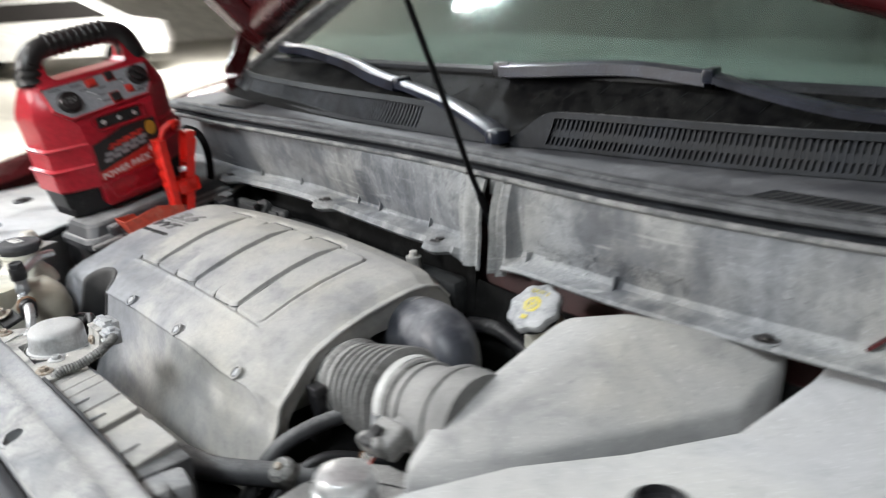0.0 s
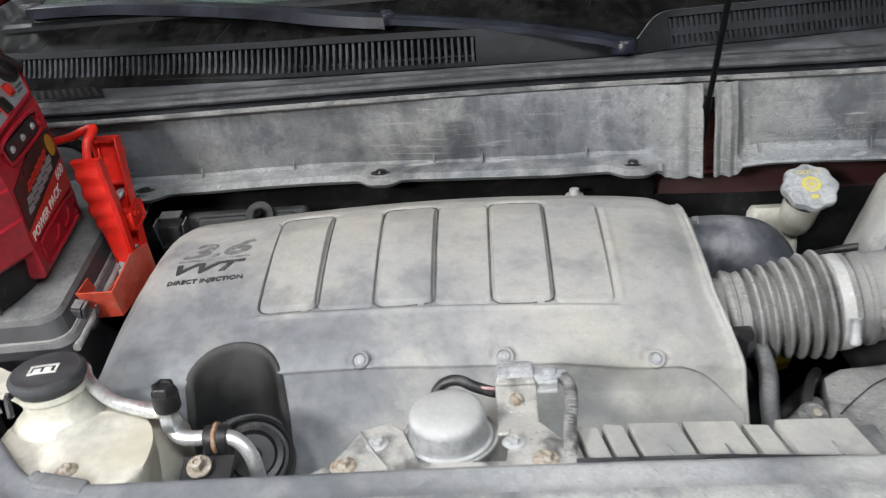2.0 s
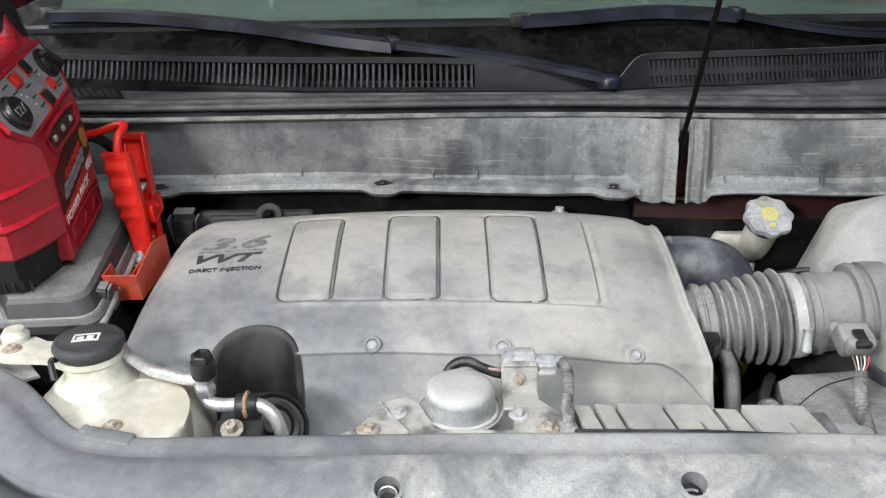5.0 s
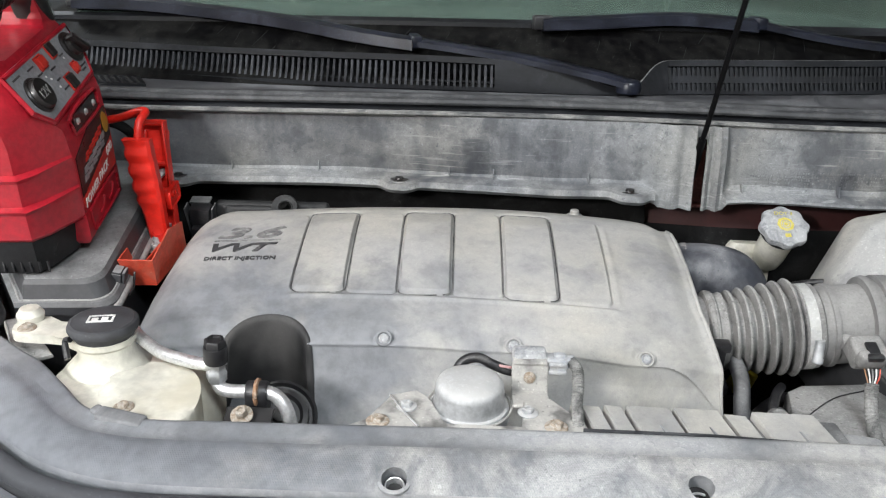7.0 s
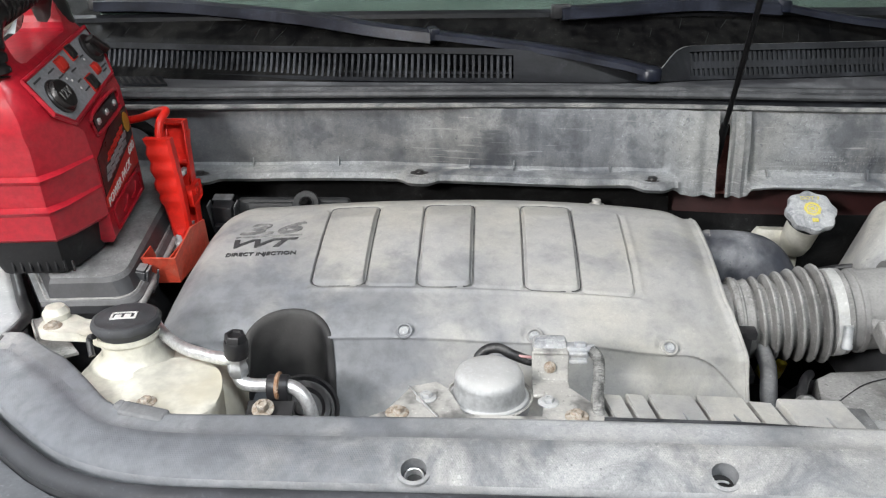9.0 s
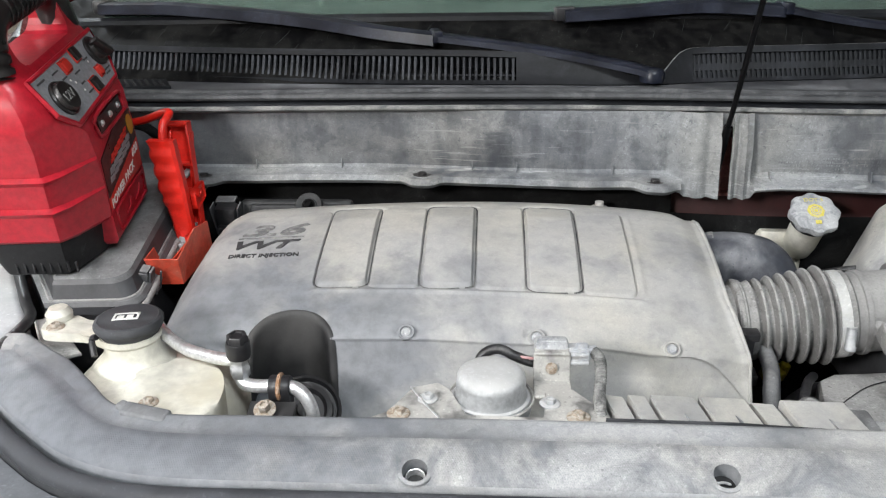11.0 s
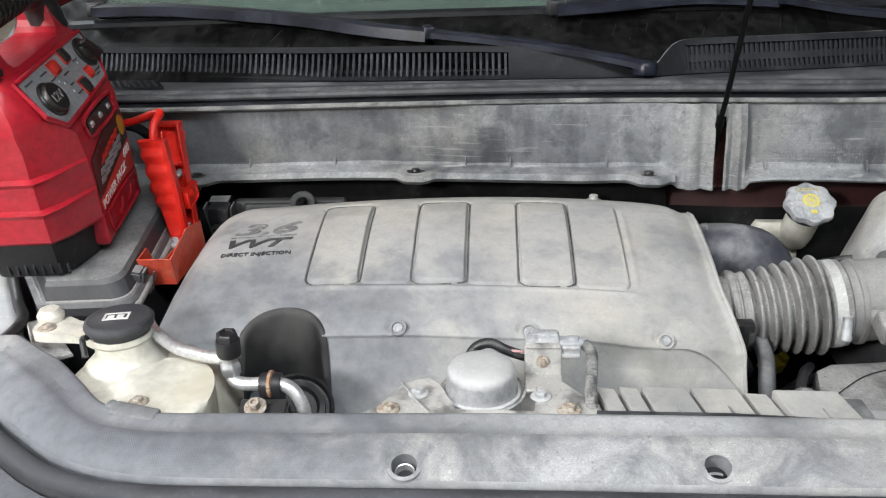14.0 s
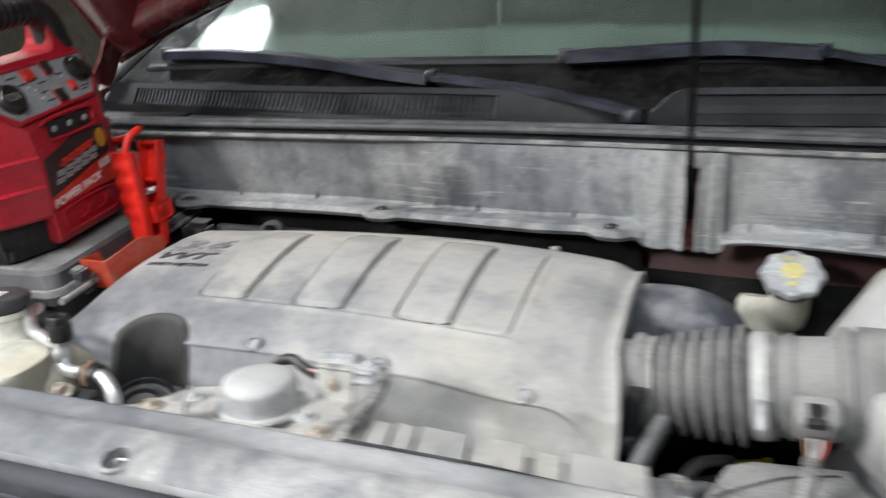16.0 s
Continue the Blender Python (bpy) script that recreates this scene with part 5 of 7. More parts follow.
part("fitting", bm, M_METAL, line)
bm = B()
lathe(bm, [(0.0104, 0.0215), (0.0108, 0.023), (0.0108, 0.035), (0.0102, 0.037), (0.0100, 0.0375)], m, 24)
lathe(bm, [(0.0100, 0.037), (0.0096, 0.0430), (0.0084, 0.0442), (0.0062, 0.0442), (0.0055, 0.0425)], m, 6)
part("service_cap", bm, M_BLACK, line, "black hexagonal service cap")
bm = B()
rings = []
for w in (-0.0095, -0.008, 0.008, 0.0095):
    k = 0.0105 if abs(w) < 0.009 else 0.0095
    rings.append([Vector((-0.232 + w, 0.119 + k * math.cos(a) * (1.0), 0.9755 + k * math.sin(a) - (0.010 if math.sin(a) < -0.3 else 0))) for a in np.linspace(0, 2 * math.pi, 24, endpoint=False)])
loft(bm, rings)
part("rubber_clamp", bm, M_BLACK, line, "black rubber pipe clamp")
bm = B()
sweep(bm, [(-0.232, 0.119 + 0.0108 * math.cos(a), 0.9755 + 0.0108 * math.sin(a)) for a in np.linspace(radians(-20), radians(230), 20)], 0.0022, 6)
part("rusty_strap", bm, M_RUSTY, line, "rusty steel strap")
bm = B()
bolt(bm, (-0.240, 0.092, 0.9685), 0.0056, 0.009, (25, 0, 0))
part("clamp_bolt", bm, M_RUST, line, "rusty bolt")
bm = B()
box(bm, (-0.236, 0.096, 0.962), (0.042, 0.024, 0.006), (20, 0, 0), 0.002)
part("bracket", bm, M_DARK, line)

# ---- bonnet latch with its domed spring cup and sensor ----
latch = thing("bonnet_latch", (-0.04, 0.08, 0.93), "dusty steel bonnet latch plate with a domed cup and bolts", "bonnet latch")
bm = B()
plate(bm, [(-0.150, 0.052), (-0.128, 0.064), (-0.111, 0.104), (-0.090, 0.112), (-0.078, 0.100), (-0.065, 0.060), (0.0, 0.058), (0.002, 0.098), (0.026, 0.104), (0.049, 0.070), (0.054, 0.046), (-0.10, 0.044)], 0.980, 0.9868, 0.0012)
part("plate", bm, M_PLATE, latch, angle=18)
bm = B()
dm = pose(-0.044, 0.098, 0.970, 0, 0, 0)
lathe(bm, [(0.0345, 0.0), (0.0345, 0.010), (0.0335, 0.013), (0.0312, 0.014), (0.0302, 0.018), (0.0297, 0.028), (0.0290, 0.0325), (0.0272, 0.0358), (0.0240, 0.0376), (0.014, 0.0388), (0.002, 0.0392)], dm, 44)
part("dome", bm, M_METAL, latch, "dull silver domed cup")
bm = B()
ringpts = [dm @ Vector((0.0365 * math.cos(a), 0.0365 * math.sin(a), 0.012)) for a in np.linspace(0, 2 * math.pi, 40)]
sweep(bm, ringpts, 0.0012, 6)
part("rim_wire", bm, M_PLATE, latch)
# bright thin rod puts the crease's edge highlight on the plate
bm = B()
sweep(bm, [(-0.1125, 0.100, 0.9885), (-0.098, 0.074, 0.9880), (-0.086, 0.055, 0.9880)], 0.0009, 6)
part("crease_highlight", bm, M_TUBE, latch, "thin bright line for the highlight on the plate's crease")
for c, mt, r in (((-0.1195, 0.0615, 0.9864), M_RUST, 0.0056), ((-0.097, 0.085, 0.9864), M_METAL, 0.0050), ((0.0268, 0.060, 0.9864), M_RUST, 0.0056), ((0.005, 0.080, 0.9864), M_METAL, 0.0050)):
    bm = B()
    bolt(bm, c, r, 0.0055)
    part("latch_bolt", bm, mt, latch, "rusty bolt" if mt is M_RUST else "")
bm = B()
box(bm, (0.009, 0.1215, 0.9965), (0.032, 0.004, 0.030), (-10, 0, 0), 0.0012)
box(bm, (0.009, 0.108, 0.9845), (0.032, 0.030, 0.0035), (0, 0, 0), 0.0012)
box(bm, (0.009, 0.1300, 1.0115), (0.030, 0.020, 0.003), (4, 0, 0), 0.0012)
part("upright_bracket", bm, M_PLATE, latch, angle=18)
bm = B()
box(bm, (0.009, 0.136, 1.005), (0.030, 0.020, 0.024), (0, 0, 0), 0.004)
box(bm, (0.009, 0.134, 1.0175), (0.026, 0.008, 0.003), (0, 0, 0), 0.001)
part("sensor", bm, M_CAPGREY, latch, "dusty grey sensor")
bm = B()
box(bm, (0.032, 0.132, 1.0050), (0.020, 0.015, 0.016), (0, 0, 0), 0.002)
box(bm, (0.033, 0.1235, 1.0095), (0.016, 0.004, 0.0035), (0, 0, 0), 0.001)
box(bm, (0.033, 0.1235, 1.0015), (0.016, 0.004, 0.0035), (0, 0, 0), 0.001)
box(bm, (0.035, 0.131, 1.0140), (0.010, 0.006, 0.004), (0, 0, 0), 0.001)
box(bm, (0.044, 0.131, 1.0080), (0.010, 0.010, 0.010), (0, 0, 0), 0.002)
part("sensor_plug", bm, M_PLUG, latch, "pale grey sensor plug")
for k, mt in enumerate((M_PINK, M_PLUG, M_PINK)):
    bm = B()
    sweep(bm, smooth_path([(-0.005, 0.128 + 0.003 * k, 1.0025 - 0.003 * k), (-0.011, 0.127 + 0.003 * k, 1.0035 - 0.003 * k), (-0.019, 0.130 + 0.001 * k, 1.0030 - 0.001 * k)], 5), 0.0013, 8)
    part("sensor_wire", bm, mt, latch, "pink wire" if mt is M_PINK else "white wire")
bm = B()
bolt(bm, (0.0085, 0.1185, 0.9985), 0.0030, 0.004, (80, 0, 0))
part("sensor_bolt", bm, M_RUST, latch)
bm = B()
sweep(bm, smooth_path([(-0.004, 0.132, 0.996), (-0.011, 0.132, 0.9975), (-0.024, 0.132, 1.003), (-0.036, 0.135, 1.0075), (-0.048, 0.136, 1.004), (-0.055, 0.134, 0.994), (-0.054, 0.130, 0.975), (-0.05, 0.128, 0.95)], 6), 0.0046, 10)
part("cable", bm, M_BLACK, latch)
bm = B()
pts = smooth_path([(0.045, 0.130, 1.009), (0.050, 0.122, 1.006), (0.050, 0.110, 0.999), (0.047, 0.090, 0.991), (0.0455, 0.070, 0.988), (0.045, 0.060, 0.975), (0.045, 0.058, 0.95)], 14)
sweep(bm, pts, [0.0046 + 0.0007 * (i % 2) for i in range(len(pts))], 10)
part("sensor_loom", bm, M_WIRE, latch, "ribbed grey wiring loom")

# ---- radiator shroud with its stepped top ----
shroud = thing("radiator_shroud", (0.16, 0.08, 0.80), "dusty grey radiator shroud with a stepped slotted top", "radiator shroud")
bm = B()
box(bm, (0.158, 0.077, 0.921), (0.230, 0.050, 0.104), bev=0.003)
part("body", bm, M_BOX, shroud)
for xa, xb, z, d, slot in ((0.050, 0.0580, 0.984, 0.043, 0), (0.0590, 0.0775, 0.984, 0.043, 0), (0.0790, 0.0965, 0.984, 0.044, 0), (0.0980, 0.1372, 0.984, 0.044, 1), (0.1385, 0.1790, 0.983, 0.044, 1),
                           (0.1820, 0.2040, 0.978, 0.044, 0), (0.2060, 0.2610, 0.981, 0.044, 1), (0.2630, 0.2800, 0.972, 0.030, 0)):
    cx, y0, y1 = (xa + xb) / 2, 0.056, 0.056 + d
    h, lean = (xb - xa) / 2 - 0.0011, -0.0085
    bm = B()
    loft(bm, [[(cx - h, y0, z - 0.04), (cx + h, y0, z - 0.04), (cx + h + lean, y1, z - 0.04), (cx - h + lean, y1, z - 0.04)],
              [(cx - h, y0, z - 0.0035), (cx + h, y0, z - 0.0045), (cx + h + lean, y1, z - 0.002), (cx - h + lean, y1, z - 0.001)],
              [(cx - h + 0.0007, y0 + 0.001, z - 0.002), (cx + h - 0.0007, y0 + 0.001, z - 0.0035), (cx + h - 0.0007 + lean, y1 - 0.001, z - 0.0005), (cx - h + 0.0007 + lean, y1 - 0.001, z + 0.001)]])
    block = part("rib_block", bm, M_COVER, shroud, smooth=False)
    if slot:
        bm = B()
        sx = cx + 0.001
        loft(bm, [[(sx - 0.0014, y0 - 0.001, z - 0.004), (sx + 0.0022, y0 - 0.001, z - 0.004), (sx - 0.004, y0 + 0.018, z - 0.002)], [(sx - 0.0014, y0 - 0.001, z + 0.0006), (sx + 0.0022, y0 - 0.001, z + 0.0002), (sx - 0.004, y0 + 0.018, z - 0.0004)]])
        part("slot_rib", bm, M_RAD, block, smooth=False)
bm = B()
ribbon(bm, [(0.048, 0.0535, 0.986), (0.15, 0.0535, 0.984), (0.262, 0.0505, 0.979)], [(0.0016, -0.01), (0.0016, 0.004), (-0.0016, 0.004), (-0.0016, -0.01)])
part("edge_fin", bm, M_STRIP, shroud)
bm = B()
box(bm, (0.285, 0.070, 0.955), (0.036, 0.040, 0.03), (0, 0, -12), 0.006)
box(bm, (0.300, 0.060, 0.968), (0.016, 0.014, 0.012), (0, 0, -12), 0.003)
part("end_lug", bm, M_RAD, shroud)


# ---- fuse box and what stands on it ----
LID = pose(-0.522, 0.3815, 1.0260, 9, 0, 4)


def chamfer(ring, inset=0.0):
    """Cuts the outer front corner of the box off on the slant."""
    out = []
    for a, b in zip(ring, list(ring[1:]) + [ring[0]]):
        a, b = Vector(a), Vector(b)
        n = 6 if (b - a).length > 0.03 else 1
        out += [a.lerp(b, k / n) for k in range(n)]
    return [Vector((max(p.x, -0.016 - (p.y + 0.11) * 0.61 + inset), p.y, p.z)) for p in out]


fuse = thing("fuse_box", (-0.522, 0.40, 0.80), "dusty black plastic fuse box with a stepped lid and a clip", "fuse box")
bm = B()
rings = [rr(0.004, 0.030, 0.092, 0.155, 0.018, -0.036), rr(0.004, 0.030, 0.092, 0.155, 0.018, -0.026), rr(0.004, 0.030, 0.088, 0.151, 0.018, -0.022),
         rr(0.004, 0.030, 0.084, 0.147, 0.018, -0.0205), rr(0.003, 0.030, 0.079, 0.141, 0.022, -0.006), rr(0.003, 0.030, 0.075, 0.137, 0.022, -0.0015), rr(0.003, 0.030, 0.070, 0.132, 0.022, -0.0004)]
loft(bm, [bent(chamfer(r, 0.004 * k * (k > 2)), LID) for k, r in enumerate(rings)])
part("lid", bm, M_BOX, fuse, angle=16)
bm = B()
rings = [rr(0.004, 0.030, 0.086, 0.149, 0.016, -0.20), rr(0.004, 0.030, 0.088, 0.151, 0.016, -0.0365)]
loft(bm, [bent(chamfer(r), LID) for r in rings])
part("body", bm, M_BLACK, fuse)
bm = B()
path = [LID @ Vector(p) for p in ((0.096, -0.120, -0.031), (0.097, 0.0, -0.031), (0.097, 0.17, -0.031))]
sweep(bm, path, 0.0042, 10)
part("rail", bm, M_HOSE, fuse)
bm = B()
loop = chamfer([Vector(p) for p in rr(0.0035, 0.030, 0.0855, 0.1485, 0.02, -0.0212, 6)], 0.008)
sweep(bm, [LID @ p for p in loop + loop[:1]], 0.0013, 6)
part("lid_bead", bm, M_HOSE, fuse)
clip = B()
for p, s in (((0.100, -0.098, -0.014), (0.012, 0.020, 0.006)), ((0.106, -0.098, -0.030), (0.004, 0.018, 0.034)), ((0.097, -0.108, -0.026), (0.014, 0.003, 0.024)), ((0.097, -0.088, -0.026), (0.014, 0.003, 0.024)), ((0.108, -0.098, -0.048), (0.010, 0.014, 0.006)), ((0.116, -0.090, -0.036), (0.003, 0.003, 0.03))):
    c = LID @ (Vector((0.0915, -0.076, -0.022)) + (Vector(p) - Vector((0.103, -0.098, -0.028))) * 0.78)
    box(clip, c, [v * 0.78 for v in s], (9, 12, 4), 0.0008)
part("clip", clip, M_BOX, fuse, "dusty black plastic clip")

PK = pose(-0.5226, 0.3815, 1.0267, 9, 0, 5)
pack = thing("jump_starter", (-0.5226, 0.3815, 1.0267), "red jump starter power pack with a black base and handle", "jump starter")


def pack_ring(z, xf, xb, hw, label_hw, cx, rad=0.012):
    """A level section: flat front, slanted front corners, round back corners."""
    n = 4
    pts = [Vector((xf, -label_hw, z)), Vector((xf, label_hw, z))]
    pts += [Vector((xf - cx * 0.75, label_hw + (hw - label_hw) * 0.72, z)), Vector((xf - cx - 0.006, hw, z))]
    for k in range(n + 1):
        a = radians(90 * k / n)
        pts.append(Vector((xb + rad - rad * math.sin(a), hw - rad + rad * math.cos(a), z)))
    for k in range(n + 1):
        a = radians(90 * k / n)
        pts.append(Vector((xb + rad - rad * math.cos(a), -hw + rad - rad * math.sin(a), z)))
    pts += [Vector((xf - cx - 0.006, -hw, z)), Vector((xf - cx * 0.75, -label_hw - (hw - label_hw) * 0.72, z))]
    return [PK @ p for p in pts]


bm = B()
loft(bm, [pack_ring(z, xf, xb, hw, lw, cx) for z, xf, xb, hw, lw, cx in (
    (0.000, 0.034, -0.046, 0.098, 0.052, 0.018), (0.003, 0.042, -0.052, 0.104, 0.054, 0.020), (0.020, 0.047, -0.056, 0.108, 0.056, 0.022), (0.046, 0.050, -0.058, 0.111, 0.058, 0.024))])
part("base", bm, M_BASE, pack, "scuffed black plastic base")
for i in range(8):
    p = PK @ Vector((-0.034 + i * 0.009, -0.1068, 0.013))
    bm = B()
    box(bm, p, (0.0022, 0.003, 0.013), (9, 0, 5), 0.0008)
    part("base_rib", bm, M_BLACK, pack)
bm = B()
rows = [(0.0462, 0.058, -0.058, 0.113, 0.061, 0.030), (0.050, 0.060, -0.060, 0.116, 0.062, 0.031), (0.078, 0.060, -0.061, 0.117, 0.062, 0.031), (0.0835, 0.060, -0.062, 0.1205, 0.062, 0.028), (0.0865, 0.060, -0.061, 0.1140, 0.062, 0.033),
        (0.112, 0.0595, -0.061, 0.115, 0.062, 0.032), (0.1175, 0.059, -0.062, 0.1190, 0.062, 0.029), (0.1205, 0.0585, -0.061, 0.1125, 0.062, 0.033), (0.148, 0.056, -0.060, 0.1135, 0.064, 0.030), (0.157, 0.051, -0.060, 0.1145, 0.070, 0.026),
        (0.166, 0.046, -0.060, 0.1155, 0.074, 0.022), (0.176, 0.042, -0.058, 0.114, 0.080, 0.018), (0.190, 0.033, -0.053, 0.110, 0.084, 0.014), (0.205, 0.022, -0.046, 0.105, 0.086, 0.010),
        (0.213, 0.016, -0.042, 0.102, 0.086, 0.008), (0.219, 0.010, -0.036, 0.098, 0.082, 0.006), (0.238, 0.004, -0.030, 0.090, 0.076, 0.005), (0.252, 0.002, -0.028, 0.083, 0.070, 0.005)]
loft(bm, [pack_ring(*r, 0.008) for r in rows])
body = part("body", bm, M_RED, pack, angle=30)
cut = B()
box(cut, (0, 0, 0), (0.2, 0.134, 0.052), bev=0.014, seg=3)
bmesh.ops.transform(cut, matrix=PK @ pose(-0.01, 0, 0.243), verts=cut.verts)
carved(body, [cut])
# lower front: skirt that comes down over the base
bm = B()
loft(bm, [[PK @ Vector(p) for p in ring] for ring in (
    [(0.055, -0.054, 0.010), (0.055, 0.054, 0.010), (0.030, 0.056, 0.010), (0.030, -0.056, 0.010)],
    [(0.0605, -0.060, 0.018), (0.0605, 0.060, 0.018), (0.030, 0.062, 0.018), (0.030, -0.062, 0.018)],
    [(0.0605, -0.062, 0.050), (0.0605, 0.062, 0.050), (0.030, 0.064, 0.050), (0.030, -0.064, 0.050)])])
part("front_skirt", bm, M_RED, pack)
bm = B()
ring = smooth_path([(0.0612, -0.044, 0.022), (0.0612, 0.040, 0.022), (0.0612, 0.048, 0.030), (0.0612, 0.044, 0.050), (0.0612, -0.036, 0.050), (0.0612, -0.048, 0.042), (0.0612, -0.044, 0.022)], 4)
sweep(bm, [PK @ p for p in ring], 0.0016, 6)
for dy in (-0.02, 0.014):
    sweep(bm, [PK @ Vector((0.0612, dy, 0.030)), PK @ Vector((0.0612, dy + 0.014, 0.033)), PK @ Vector((0.0612, dy + 0.02, 0.042))], 0.0012, 6)
part("moulded_outline", bm, M_RED, pack)
# handle grip
bm = B()
sweep(bm, [PK @ p for p in smooth_path([(-0.012, -0.088, 0.216), (-0.012, -0.082, 0.246), (-0.012, -0.064, 0.2635), (-0.012, -0.03, 0.268), (-0.012, 0.03, 0.268), (-0.012, 0.064, 0.2635), (-0.012, 0.082, 0.246), (-0.012, 0.088, 0.216)], 6)],
      [0.0178 + 0.0065 * (abs(k - 21) / 21) ** 3 for k in range(43)], 14)
part("handle", bm, M_LABEL, pack, "black ribbed handle grip")
for i in range(9):
    y = -0.048 + i * 0.012
    bm = B()
    sweep(bm, [PK @ Vector((-0.012 + 0.0184 * math.cos(a), y, 0.268 + 0.0184 * math.sin(a))) for a in np.linspace(-2.6, 2.6, 16)], 0.0016, 6)
    part("grip_rib", bm, M_LABEL, pack)


def on_panel(y, t, out=0.0):
    """A place on the slanted control panel; t runs up it."""
    z, x = 0.166 + 0.044 * t, 0.0455 - 0.0265 * t
    n = Vector((0.044, 0, 0.0265)).normalized()
    return PK @ (Vector((x, y, z)) + n * out)


PN = PK @ pose(0, 0, 0) @ Matrix(((0, 0.0265 * -19.47 / 1, 0.044 * 19.47, 0), (1, 0, 0, 0), (0, 0.044 * 19.47, 0.0265 * 19.47, 0), (0, 0, 0, 1)))


def panel_pose(y, t, out=0.0):
    m = PN.copy()
    m.translation = on_panel(y, t, out)
    return m


bm = B()
shape = [(-0.068, -0.16), (0.064, -0.06), (0.080, 0.30), (0.087, 0.95), (-0.089, 0.95), (-0.088, 0.22)]
loft(bm, [[on_panel(y, t, o) for y, t in shape] for o in (0.0, 0.0035)])
face = part("control_panel", bm, M_PANEL, pack, "grey control panel")
bm = B()
sweep(bm, [on_panel(y, t, 0.0022) for y, t in [(-0.069, -0.19), (0.065, -0.09), (0.082, 0.29), (0.089, 0.98), (-0.091, 0.98), (-0.090, 0.21), (-0.069, -0.19)]], 0.0028, 8)
part("panel_surround", bm, M_RED, pack)
for y, t, kind in ((-0.060, 0.36, "socket"), (0.064, 0.58, "knob")):
    m = panel_pose(y, t, 0.0034)
    bm = B()
    if kind == "socket":
        lathe(bm, [(0.0188, 0), (0.0188, 0.002), (0.0176, 0.0035), (0.0164, 0.0035), (0.0160, 0.0070), (0.0150, 0.0085), (0.002, 0.0088)], m, 32)
        k = part("socket_cap", bm, M_LABEL, face, "round black socket cap")
        bm = lettering("12V", 0.009, 0.0005, 0.0, 1.1)
        bmesh.ops.transform(bm, matrix=panel_pose(y, t, 0.0124), verts=bm.verts)
        part("socket_lettering", bm, M_RAISED, pack, "raised lettering reading 12V", smooth=False)
    else:
        lathe(bm, [(0.0175, 0), (0.0175, 0.002), (0.0165, 0.003), (0.012, 0.0035), (0.011, 0.008), (0.002, 0.009)], m, 32)
        v = box(bm, (0, 0, 0), (0.007, 0.028, 0.012), (0, 0, 35), 0.002)
        for q in v:
            q.co = m @ (q.co + Vector((0, 0, 0.010)))
        part("rotary_knob", bm, M_LABEL, face, "black rotary knob")
for y, t, s, mt in ((-0.014, 0.76, (0.015, 0.012), M_REDINK), (0.019, 0.82, (0.012, 0.015), M_LABEL), (0.012, 0.10, (0.014, 0.015), M_LABEL), (0.040, 0.24, (0.009, 0.010), M_REDINK)):
    m = panel_pose(y, t, 0.0034)
    bm = B()
    for q in box(bm, (0, 0, 0), (*s, 0.006), (0, 0, 0), 0.0015):
        q.co = m @ (q.co + Vector((0, 0, 0.002)))
    part("switch", bm, mt, face)
    bm = B()
    hx, hy = s[0] / 2 + 0.001, s[1] / 2 + 0.001
    sweep(bm, [m @ Vector(p) for p in ((-hx, -hy, 0.001), (hx, -hy, 0.001), (hx, hy, 0.001), (-hx, hy, 0.001), (-hx, -hy, 0.001))], 0.0011, 6)
    part("switch_frame", bm, M_REDINK, pack)
for y, t, w, h in ((-0.038, 0.80, 0.016, 0.0018), (-0.030, 0.60, 0.012, 0.0018), (-0.072, 0.84, 0.018, 0.002), (0.000, 0.52, 0.014, 0.0018), (0.034, 0.60, 0.010, 0.0018), (-0.006, 0.30, 0.010, 0.0018), (-0.004, 0.08, 0.014, 0.0018), (0.060, 0.16, 0.016, 0.0018), (0.056, 0.08, 0.012, 0.0018)):
    bm = B()
    m = panel_pose(y, t, 0.0037)
    for q in box(bm, (0, 0, 0), (w, h, 0.0006)):
        q.co = m @ q.co
    part("print_bar", bm, M_INK, face)
for y, t in ((-0.024, 0.50), (-0.018, 0.40), (-0.014, 0.18), (0.034, 0.52)):
    bm = B()
    lathe(bm, [(0.0013, 0), (0.0013, 0.0006), (0.0006, 0.001)], panel_pose(y, t, 0.0035), 10)
    part("indicator_light", bm, M_WHITE, face)
# recess with three posts
bm = B()
ring = smooth_path([(0.0585, -0.040, 0.136), (0.0572, -0.038, 0.154), (0.0572, 0.040, 0.154), (0.0585, 0.044, 0.138), (0.0592, 0.036, 0.131), (0.0592, -0.030, 0.131), (0.0585, -0.040, 0.136)], 4)
sweep(bm, [PK @ p for p in ring], 0.0020, 8)
part("post_recess", bm, M_RED, pack)
bm = B()
loft(bm, [[PK @ Vector((x + o, y, z)) for x, y, z in ((0.0588, -0.036, 0.134), (0.0588, 0.038, 0.134), (0.0570, 0.038, 0.151), (0.0570, -0.036, 0.151))] for o in (-0.004, 0.0006)])
part("post_plate", bm, M_LABEL, pack, "dark recessed plate")
for y in (-0.026, 0.001, 0.028):
    bm = B()
    m = PK @ pose(0.0565, y, 0.1425, 0, 78, 0)
    lathe(bm, [(0.0044, 0), (0.0044, 0.0018), (0.0032, 0.0022), (0.0028, 0.0040), (0.0012, 0.0044)], m, 18)
    part("screw_post", bm, M_TUBE, pack, "small chrome screw post")


def on_label(y, z, out=0.0008):
    return PK @ Vector((0.0602 - 0.0035 * step(z, 0.10, 0.15) + out, y, z))


